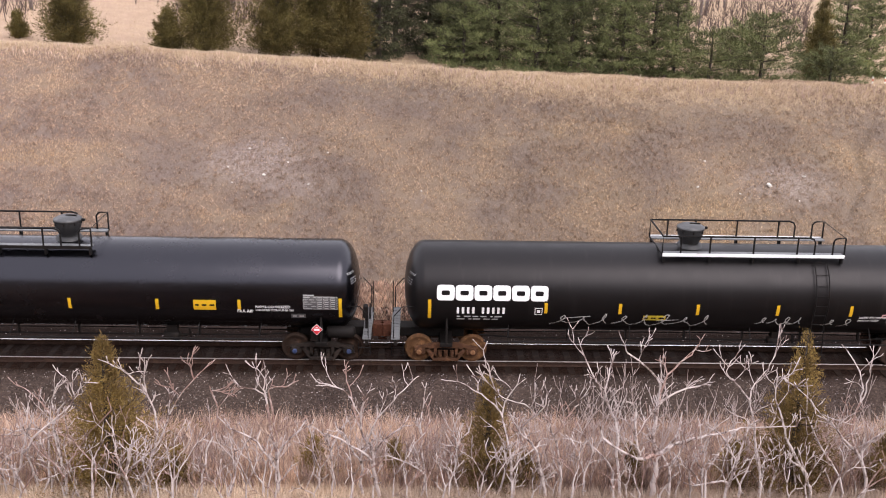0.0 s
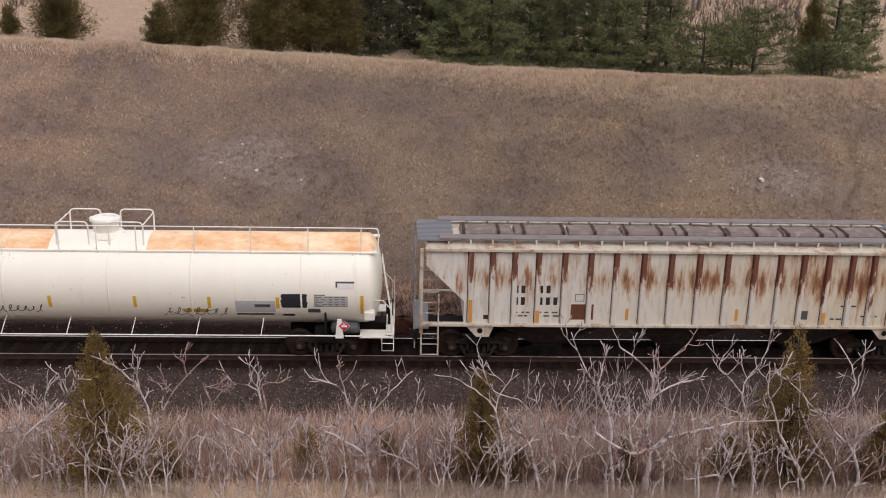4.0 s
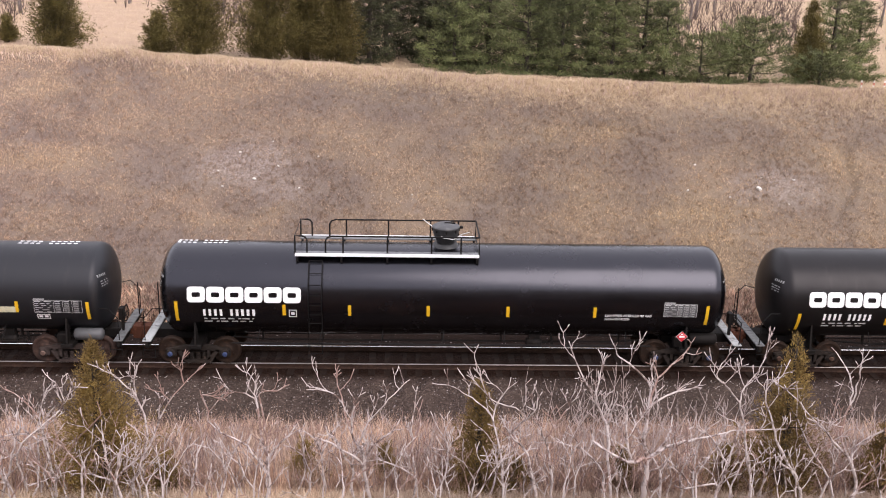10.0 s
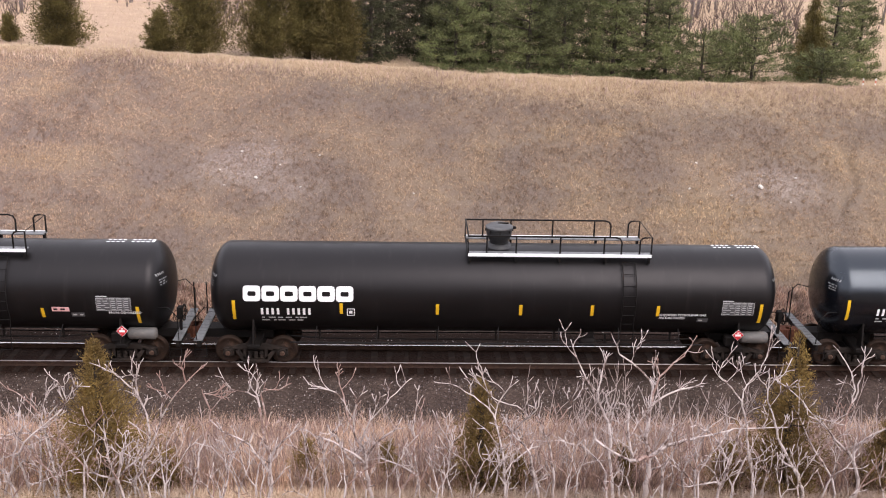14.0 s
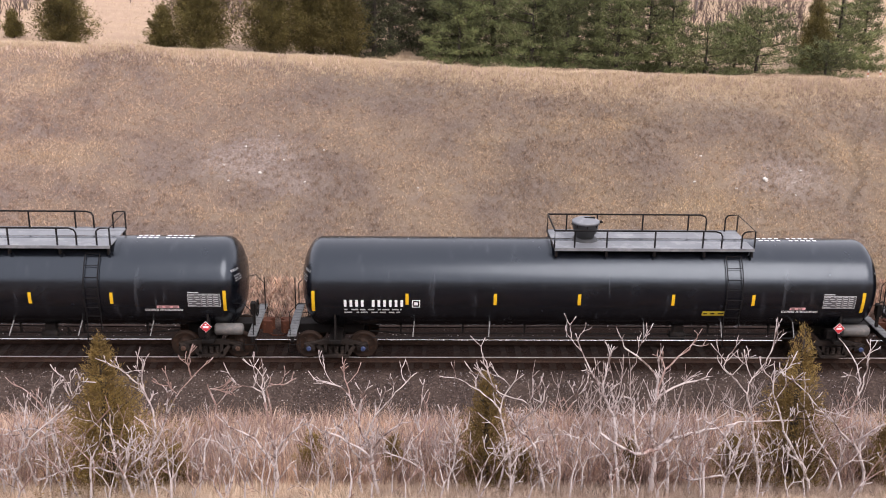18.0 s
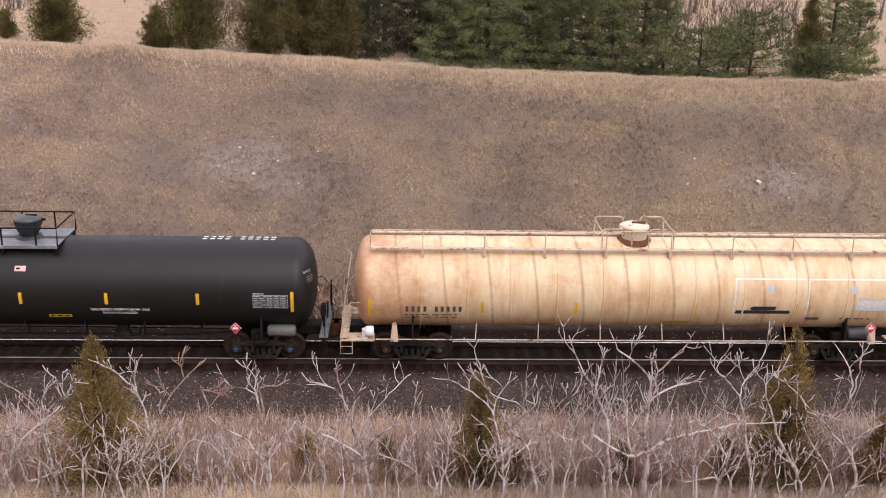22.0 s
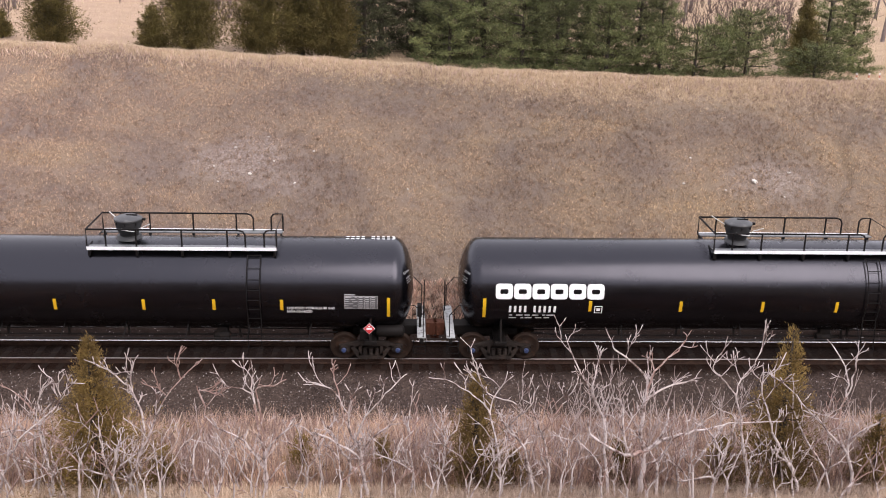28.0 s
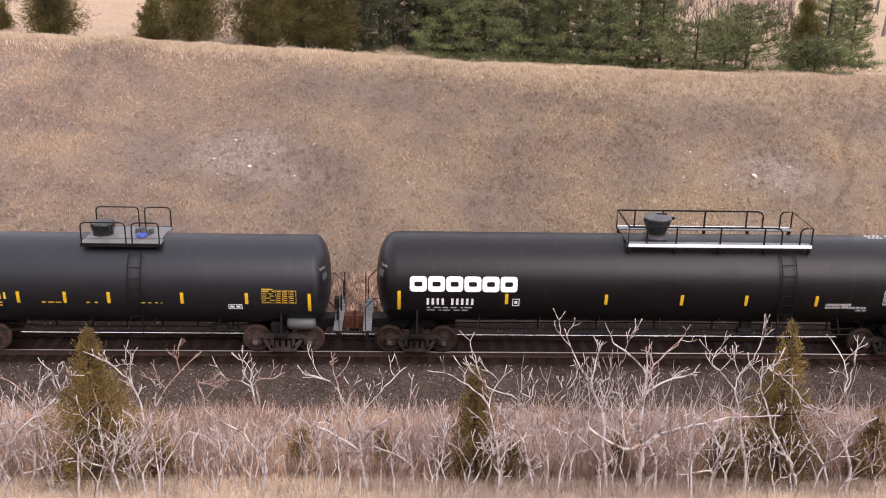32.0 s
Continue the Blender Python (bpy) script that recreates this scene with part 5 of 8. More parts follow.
CARS.append(lpg_car(190.29, 208.58, [190.75, 193.33, 196.52, 199.31, 202.00, 204.88, 207.88], (191.5, 206.85), (193.83, 200.47), True, 199.27, (194.34, 194.83), M_DUSTBLACK,
    "dull black tank car with a broad grey deck plate", marks=(191.91, 194.09), sq=(194.89, 195.13), table=(206.63, 207.75), texts=[(L, 201.47, 203.34, 1.96, 2.05), (N, 201.85, 202.95, 1.84, 1.92)], drop=-0.17, mz=-0.12,
    panels=[(200.10, 200.82, 1.67, 1.81, M_PANELYEL), (199.15, 199.5, 3.22, 3.40, M_PANELPINK)], plac=206.05, top=(204.82, 207.29), deck=M_DECKGREY, wide=True, caps=M_CAPBLUE, cross=M_DECK, inks=[(196.4, 197.5, 1.67, 1.80, M_TEALSPRAY, 31, 5)]))
CARS.append(lpg_car(229.64, 248.08, [230.34, 233.74, 236.91, 239.64, 241.94, 243.93, 247.37], (230.9, 246.75), (237.72, 243.73), False, 238.84, (242.74, 243.22), M_GLOSS,
    "glossy black tank car with a white block sign and sealed lid", logo=(230.72, 234.25), marks=(231.19, 232.90), sq=(233.85, 234.11), table=(245.91, 246.98), texts=[(L, 244.00, 245.51, 2.07, 2.16), (N, 244.00, 244.8, 1.95, 2.03)],
    plac=246.71, top=(245.95, 247.57), cable=True, caps=M_CAPBLUE, cross=M_ENDPLATE))
CARS.append(lpg_car(249.70, 268.23, [250.35, 253.75, 256.87, 259.65, 261.87, 264.02, 267.43], (250.95, 266.85), (257.87, 263.85), False, 258.97, (262.93, 263.35), M_GLOSS,
    "shiny black tank car with white block sign and yellow strips", logo=(250.81, 254.31), marks=(251.19, 252.89), sq=(253.93, 254.18), table=(266.02, 267.08), texts=[(L, 264.19, 265.71, 2.07, 2.16), (N, 264.19, 265.0, 1.95, 2.03)],
    plac=266.81, top=(265.99, 267.66), cable=True, caps=M_CAPBLUE, cross=M_ENDPLATE))
CARS.append(lpg_car(269.74, 288.36, [270.52, 273.95, 276.91, 279.60, 282.05, 284.06, 287.50], (271.1, 286.95), (277.97, 283.91), False, 279.01, (282.99, 283.43), M_GLOSS,
    "clean gloss-black tank car with a white block sign", logo=(270.85, 274.40), marks=(271.28, 272.89), sq=(274.09, 274.35), table=(286.15, 287.24), texts=[(L, 284.22, 285.76, 2.07, 2.16), (N, 284.22, 285.0, 1.95, 2.03)],
    plac=286.81, top=(286.12, 287.81), cable=True, caps=M_CAPBLUE, cross=M_ENDPLATE))
CARS.append(lpg_car(304.51, 323.2, [305.26, 308.73, 311.97, 314.45, 316.57, 318.90, 322.4], (305.85, 321.8), (312.65, 318.67), False, 313.79, (317.67, 318.14), M_MATTE,
    "faded matte black tank car with a white block sign", logo=(305.58, 309.08), marks=(306.11, 307.71), sq=(308.92, 309.15), table=(321.1, 322.2), texts=[(N, 319.24, 320.08, 2.06, 2.14), (L, 319.24, 320.6, 1.95, 2.03)],
    panels=[(320.25, 320.65, 1.80, 1.97, M_GREY)], plac=321.7, top=(320.9, 322.3), cross=M_DECK))


def plain_fittings(car, shell, xc, h, skin, R, zc, trucks, pipe, caps, cross, gear=M_STEEL):
    o = lambda x: x - xc
    for t in trucks:
        truck(car, o(t), caps)
        saddles(car, o(t), R, zc, gear)
    end_gear(car, -h, -1, zc, R, pipe, cross, False)
    end_gear(car, h, 1, zc, R, pipe, cross, True)
    under_gear(car, o(trucks[1]), 1, R, zc, pipe, gear if gear is not M_STEEL else M_GREY)


def top_stand(car, x0, x1, zc, R, pipe, deck, manx, valx, lid, hoops, half=0.95, rise=0.70):
    """The small platform of a general-service car: deck saddle, manway, valves and bent-pipe rails."""
    zd = zc + R - 0.03
    for y in (-1, 1):
        a, b = sorted((y * 0.45, y * half))
        part("platform_deck", Shape().loft([[(x, a, zd - 0.03) for x in (x0, x1)] + [(x, b, zd - 0.03) for x in (x1, x0)], [(x, a, zd + 0.02) for x in (x0, x1)] + [(x, b, zd + 0.02) for x in (x1, x0)]]), deck, car, "small platform plate")
        part("platform_edge", Shape().box(x0, x1, *sorted((y * half, y * (half + 0.02))), zd - 0.09, zd + 0.03), pipe, car)
        for a, b in hoops:
            part("hoop_rail", Shape().tube(hoop(a, b, y * (half - 0.04), zd, zd + rise), 0.023, 6), pipe, car)
            if a == x0 or b == x1:
                xx = a if a == x0 else b
                part("cross_rail", Shape().tube([(xx, -half + 0.04, zd + rise - 0.1), (xx, half - 0.04, zd + rise - 0.1)], 0.02, 6), pipe, car)
    part("deck_crown", Shape().box(x0 + 0.05, x1 - 0.05, -0.45, 0.45, zc + R - 0.02, zc + R + 0.02, 0.005), deck, car)
    m = part("manway", Shape().lathe([(zc + R - 0.05, 0.33), (zc + R + 0.32, 0.33), (zc + R + 0.33, 0.37), (zc + R + 0.39, 0.37), (zc + R + 0.43, 0.30), (zc + R + 0.46, 0.04)], "z", (manx, 0, 0), 24), lid, car, "round manway with a bolted lid")
    for j in range(8):
        a = 0.785 * j
        part("lid_bolt", shared(("eye_bolt", lid.name), lambda: Shape().lathe([(-0.10, 0.022), (0.10, 0.022)], "z", (0, 0, 0), 6).mesh("lid_bolt", lid)), lid, m, at=pose(manx + 0.38 * math.cos(a), 0.38 * math.sin(a), zc + R + 0.32))
    v = Shape().lathe([(zc + R - 0.03, 0.22), (zc + R + 0.10, 0.22), (zc + R + 0.12, 0.14), (zc + R + 0.24, 0.13), (zc + R + 0.26, 0.05)], "z", (valx, -0.05, 0), 16)
    for dx in (-0.22, 0.22):
        v.lathe([(zc + R - 0.02, 0.09), (zc + R + 0.16, 0.08), (zc + R + 0.17, 0.03)], "z", (valx + dx, 0.12, 0), 10)
    part("valve_cluster", v, lid, car, "cluster of top valves")
    return zd


def label_set(car, skin, o, marks, groups, letter, z=(1.99, 2.24)):
    mark_bars(car, skin, o(marks[0]), o(marks[1]), z[0], z[1], groups, letter)
    part("small_print", skin.bars(line_bars(skin, o(marks[0]), o(marks[1]) - 0.1, z[0] - 0.12, 0.05, 4) + line_bars(skin, o(marks[0]), o(marks[1]) - 0.2, z[0] - 0.23, 0.05, 5)), letter, car)


def white_car():
    e0, e1, R, zc = 57.43, 72.53, 1.49, 2.40
    car, shell, xc, h = base_tank("tank_car", e0, e1, R, zc, M_WHITE, "clean white tank car with orange strips and white pipework", head=0.8, bands=(62.2, 65.1, 68.9))
    o, skin = (lambda x: x - xc), Skin(R, zc)
    reflectors(car, skin, [o(x) for x in (58.38, 61.08, 63.46, 66.53, 68.74, 71.68)], (2.38, 1.64, 2.30, 1.90), M_ORANGE)
    plain_fittings(car, shell, xc, h, skin, R, zc, (59.45, 70.75), M_WHITE, M_CAPRUST, M_WHITE, M_STEEL)
    zd = top_stand(car, o(63.79), o(66.46), zc, R, M_WHITE, M_OFFDECK, o(64.45), o(65.62), M_OFFPIPE, [(o(63.79), o(64.85)), (o(65.40), o(66.46))])
    ladder(car, o(64.86), o(65.31), 0.55, zc + 1.3, R, zc, M_WHITE, 0.9)
    part("ladder_brace", Shape().tube([(o(64.80), -1.55, 1.0), (o(64.72), -1.55, 0.55), (o(65.45), -1.55, 0.55), (o(65.37), -1.55, 1.0)], 0.02, 6), M_WHITE, car)
    running_pipe(car, -h - 0.2, h + 0.2, [o(p) for p in (60.88, 62.89, 67.21, 69.20)], R, zc, M_WHITE, M_WHITE, 1.0, 1.50)
    for x in (59.2, 70.9):
        part("corner_post", Shape().tube([(o(x), -1.46, 1.0), (o(x), -1.42, 1.65)], 0.045, 8), M_WHITE, car)
    for d in (-1, 1):
        for y in (-1, 1):
            part("end_platform", Shape().box(*sorted((d * (h - 0.75), d * (h + 0.40))), *sorted((y * 0.9, y * 1.5)), 0.985, 1.03, 0.006), M_WHITE, car)
    v = Shape().lathe([(-0.14, 0.13), (-0.12, 0.18), (0.12, 0.18), (0.14, 0.13)], "x", (o(57.75), -1.35, 1.30), 14).lathe([(1.02, 0.10), (1.35, 0.10)], "z", (o(57.62), -1.30, 0), 12).lathe([(-0.08, 0.09), (0.08, 0.09)], "x", (o(58.02), -1.36, 1.24), 12)
    part("brake_valve", v, M_OFFPIPE, car, "pale cast valve on the end platform")
    label_set(car, skin, o, (59.06, 60.72), (4, 5), M_LETTERBLK, (2.00, 2.20))
    data_panel(car, skin, o(70.29), o(71.37), 2.08, 2.50, M_FAINT, M_GREY)
    data_panel(car, skin, o(61.6), o(62.1), 2.12, 2.36, M_FAINT, M_WHITE, "faint_panel")
    part("notice_panel", skin.sheet(o(67.58), o(68.31), 1.78, 2.02), M_PANELTAN, car, "tan notice panel")
    part("stencil_panel", skin.sheet(o(68.74), o(69.14), 1.60, 1.70), M_GREY, car)
    part("stencil_panel", skin.sheet(o(69.9), o(70.25), 1.66, 1.82), M_FAINT, car)
    part("spray_scrawl", scribble(skin, o(65.45), o(67.7), 1.72, 2.1, 41, 0.028, 9), M_BLACKSPRAY, car, "thin black scrawl")
    placard(car, o(71.20), -1.52, 1.35, M_WHITE)
    crown_marks(car, o(59.0), o(60.6), R, zc, M_LETTERBLK)
    return car


M_WALK = paint("weathered_walkway", (0.215, 0.19, 0.18), 0.7, 0.1, spot=(0.16, 0.13, 0.12), spots=0.52, scale=3, bump=0.3)
M_OFFDECK = paint("cream_deck_plate", (0.72, 0.68, 0.58), 0.6, spot=(0.6, 0.5, 0.38), scale=4)
M_FAINT = paint("faint_grey_print", (0.66, 0.66, 0.66), 0.6, scale=10)
M_PANELTAN = paint("tan_notice_panel", (0.50, 0.38, 0.18), 0.6, spot=(0.4, 0.3, 0.15), scale=12)


def short_black(e0, e1, strips, trucks, plat, manx, valx, lad, mat, letter, marks, table, sten, label, R, zc, hoops, top=None, deck=None, caps=M_CAPDUST, extra=(), zoff=-0.08, markz=(1.99, 2.24)):
    car, shell, xc, h = base_tank("tank_car", e0, e1, R, zc, mat, label, head=0.55)
    o, skin = (lambda x: x - xc), Skin(R, zc)
    head_print(car, R, zc, h, 0.55, M_LETTERFAINT)
    reflectors(car, skin, [o(x) for x in strips], (2.50 + zoff, 1.82 + zoff, 2.50 + zoff, 2.10 + zoff))
    plain_fittings(car, shell, xc, h, skin, R, zc, trucks, M_RAILBAR, caps, M_DECK)
    top_stand(car, o(plat[0]), o(plat[1]), zc, R, M_RAILBAR, deck or M_STEEL, o(manx), o(valx), M_COVER, [(o(a), o(b)) for a, b in hoops])
    ladder(car, o(lad[0]), o(lad[1]), 0.5, zc + 1.3, R, zc, M_RAILBAR, 0.9)
    running_pipe(car, o(trucks[0]) + 1.2, o(trucks[1]) - 1.2, [o(trucks[0] + (trucks[1] - trucks[0]) * k / 5) for k in range(1, 5)], R, zc, M_STEEL, M_STEEL)
    under_rigging(car, o(trucks[0]) + 1.1, o(trucks[1]) - 1.1, R, zc)
    label_set(car, skin, o, marks, (4, 5), letter, markz)
    data_panel(car, skin, o(table[0]), o(table[1]), 2.02, 2.46, mat if letter is M_LETTER else M_STEEL, M_LETTERDIM if letter is M_LETTER else letter)
    a, b = o(sten[0]), o(sten[1])
    part("stencil_box", skin.bars([(a, b, 1.78, 1.805), (a, b, 1.94, 1.965), (a, a + 0.025, 1.78, 1.965), (b - 0.025, b, 1.78, 1.965), (a + 0.06, (a + b) / 2 - 0.03, 1.83, 1.92), ((a + b) / 2 + 0.03, b - 0.06, 1.83, 1.92)]), M_LETTER, car)
    if top:
        crown_marks(car, o(top[0]), o(top[1]), R, zc, letter)
    for a, b, z0, z1, m in extra:
        part("notice_panel", skin.sheet(o(a), o(b), z0, z1), m, car)
    return car, skin, o


def black_short_cars():
    car, skin, o = short_black(74.08, 87.21, (74.66, 78.01, 80.33, 82.23, 84.39, 86.61), (75.65, 85.85), (80.20, 81.88), 80.62, 81.44, (81.12, 81.57), M_BROWNBLACK, M_LETTER, (75.95, 77.98), (84.93, 86.45), (84.98, 85.39),
        "worn dull black tank car with a faded red scrawl", 1.45, 2.47, [(80.25, 80.85), (81.42, 81.88)], top=(84.09, 86.08), extra=[(83.66, 84.34, 2.02, 2.24, M_PANELPALE)])
    part("spray_scrawl", scribble(skin, o(75.75), o(77.3), 2.42, 2.82, 51, 0.09, 4), M_REDSPRAY, car, "faded red scrawl")
    part("relief_valve", Shape().lathe([(3.86, 0.07), (4.12, 0.06), (4.14, 0.10), (4.22, 0.10), (4.24, 0.03)], "z", (o(79.85), 0, 0), 12), M_COVER, car)
    CARS.append(car)
    car, skin, o = short_black(289.79, 302.99, (290.41, 293.18, 294.64, 296.02, 298.33, 300.38, 302.38), (291.2, 301.45), (295.11, 297.65), 295.60, 296.91, (296.65, 297.05), M_BROWNBLACK, M_LETTERYEL, (291.29, 292.85), (300.87, 301.96), (299.79, 300.23),
        "dull black tank car with yellow lettering and a grey platform", 1.47, 2.36, [(295.15, 296.55), (296.75, 297.60)], deck=M_TANKGREY, zoff=-0.13, markz=(2.10, 2.34))
    part("valve_cap", Shape().lathe([(3.86, 0.17), (3.95, 0.17), (3.96, 0.12)], "z", (o(296.91), -0.3, 0), 14), M_VALVEBLUE, car, "blue valve cap")
    part("line_print", skin.bars(line_bars(skin, o(293.9), o(294.6), 2.0, 0.04, 7) + line_bars(skin, o(295.3), o(295.7), 2.0, 0.05, 8) + line_bars(skin, o(297.0), o(297.7), 2.0, 0.04, 9)), M_LETTERYEL, car)
    CARS.append(car)


def full_rail(car, o, x0, x1, posts, zd, zr, pipe, y=1.0, far=False):
    """A walkway along each side of the crown with a rail on posts, for the whole length."""
    for s in (-1, 1):
        part("running_board", Shape().box(o(x0), o(x1), *sorted((s * (y - 0.20), s * (y + 0.02))), zd - 0.03, zd + 0.02, 0.005), pipe, car, "side running board")
        if s == 1 and not far:
            continue
        part("long_rail", Shape().tube([(o(x0), s * y, zd), (o(x0), s * y, zr - 0.1), (o(x0) + 0.04, s * y, zr - 0.02), (o(x0) + 0.12, s * y, zr), (o(x1) - 0.12, s * y, zr), (o(x1) - 0.04, s * y, zr - 0.02), (o(x1), s * y, zr - 0.1), (o(x1), s * y, zd)], 0.022, 6), pipe, car)
        for p in posts:
            part("rail_post", Shape().tube([(o(p), s * y, zd - 0.32), (o(p), s * y, zr)], 0.02, 6).box(o(p) - 0.05, o(p) + 0.05, *sorted((s * (y - 0.06), s * (y + 0.01))), zd - 0.30, zd - 0.02), pipe, car)


def end_ladder(car, xe, d, pipe, z1):
    s = Shape()
    for y in (-1.05, -1.40):
        s.tube([(xe + d * 0.02, y + 0.05, z1), (xe + d * 0.12, y, z1 - 0.7), (xe + d * 0.30, y, 1.9), (xe + d * 0.34, y, 1.05)], 0.018, 6)
    for k in range(8):
        z = 1.25 + k * 0.33
        x = np.interp(z, [1.05, 1.9, z1 - 0.7, z1], [0.34, 0.30, 0.12, 0.02])
        if z < z1:
            s.tube([(xe + d * x, -1.05, z), (xe + d * x, -1.40, z)], 0.013, 5)
    part("end_ladder", s, pipe, car)


def long_jacketed(e0, e1, strips, trucks, mat, pipe, label, posts, rails, domex, hoops, marks, bands, lid, R=1.50, zc=2.56, zr=4.56, zd=3.73):
    car, shell, xc, h = base_tank("tank_car", e0, e1, R, zc, mat, label, head=0.5, bands=bands)
    o, skin = (lambda x: x - xc), Skin(R, zc)
    reflectors(car, skin, [o(x) for x in strips], (2.46, 1.72, 2.38, 1.95))
    plain_fittings(car, shell, xc, h, skin, R, zc, trucks, pipe, M_CAPRUST, pipe)
    full_rail(car, o, rails[0], rails[1], posts, zd, zr, pipe)
    z = zc + R
    part("dome_flange", Shape().lathe([(z - 0.10, 0.62), (z + 0.02, 0.55), (z + 0.05, 0.40)], "z", (o(domex), 0, 0), 28), M_RUST if lid is M_CREAM else mat, car)
    d = part("dome_housing", Shape().lathe([(z, 0.40), (z + 0.36, 0.42), (z + 0.38, 0.47), (z + 0.48, 0.47), (z + 0.52, 0.40), (z + 0.55, 0.05)], "z", (o(domex), 0, 0), 28), lid, car, "round valve housing with a lid")
    part("lid_bar", Shape().box(o(domex) - 0.1, o(domex) + 0.35, -0.05, 0.05, z + 0.53, z + 0.60, 0.01), M_RUST if lid is M_CREAM else lid, d)
    part("lid_hinge", Shape().box(o(domex) - 0.5, o(domex) - 0.4, -0.1, 0.1, z + 0.36, z + 0.5, 0.01), lid, d)
    for a, b in ((hoops[0], hoops[1]), (hoops[2], hoops[3])):
        for y in (-0.75, 0.75):
            part("hoop_rail", Shape().tube(hoop(o(a), o(b), y, z - 0.35, z + 0.55), 0.026, 6), pipe, car)
    for xx in (hoops[0], hoops[3]):
        part("cross_rail", Shape().tube([(o(xx), -0.75, z + 0.45), (o(xx), 0.75, z + 0.45)], 0.02, 6), pipe, car)
    running_pipe(car, o(trucks[0]) - 1.2, o(trucks[1]) + 1.2, [o(trucks[0] + (trucks[1] - trucks[0]) * k / 7) for k in range(1, 7)], R, zc, pipe, pipe, 1.06, 1.50)
    for d in (-1, 1):
        for y in (-1, 1):
            part("end_platform", Shape().box(*sorted((d * (h - 0.7), d * (h + 0.40))), *sorted((y * 0.85, y * 1.5)), 0.985, 1.03, 0.006), pipe, car)
        end_ladder(car, d * h, d, pipe, zd)
        part("corner_stand", Shape().loft([[(d * (h - 1.35) + a * 0.13, -1.50 + b * 0.06, 1.0) for a, b in ((-1, -1), (1, -1), (1, 1), (-1, 1))], [(d * (h - 1.35) + a * 0.07, -1.47 + b * 0.04, 1.62) for a, b in ((-1, -1), (1, -1), (1, 1), (-1, 1))]]), pipe, car)
    label_set(car, skin, o, marks, (4, 5), M_LETTERGREY, (1.98, 2.20))
    return car, skin, o, h


M_LETTERGREY = plain("dark_grey_lettering", (0.07, 0.07, 0.07), 0.6)
M_CREAM = paint("cream_dome_paint", (0.70, 0.60, 0.45), 0.6, spot=(0.46, 0.23, 0.13), spots=0.53, scale=5, bump=0.05)
M_TAPE = paint("white_tape", (0.80, 0.80, 0.78), 0.5, spot=(0.6, 0.58, 0.54), scale=6)
M_OUTLINE = paint("pale_grey_tape", (0.52, 0.53, 0.52), 0.6, scale=10)
M_PAPER = paint("white_table_paint", (0.75, 0.74, 0.71), 0.6, scale=12)


def ragged(car, skin, x0, x1, z0, z1, seed, mat=M_BLACKSPRAY, label="black painted-out patch"):
    """A patch rolled over in uneven strokes."""
    rng = random.Random(seed)
    n = max(3, int((z1 - z0) / 0.06))
    zm, v = (z0 + z1) / 2, []
    for k in range(n + 1):
        w = (z1 - z0) * (k / n - 0.5)
        edge = 0.05 if 0 < k < n else 0.0
        v += [skin.put(x0 + 0.05 - edge + rng.uniform(-0.03, 0.03), zm, w, 0.008), skin.put(x1 - 0.05 + edge + rng.uniform(-0.03, 0.03), zm, w, 0.008)]
    part("painted_out_patch", Shape().add(v, [(2 * k, 2 * k + 1, 2 * k + 3, 2 * k + 2) for k in range(n)]), mat, car, label)


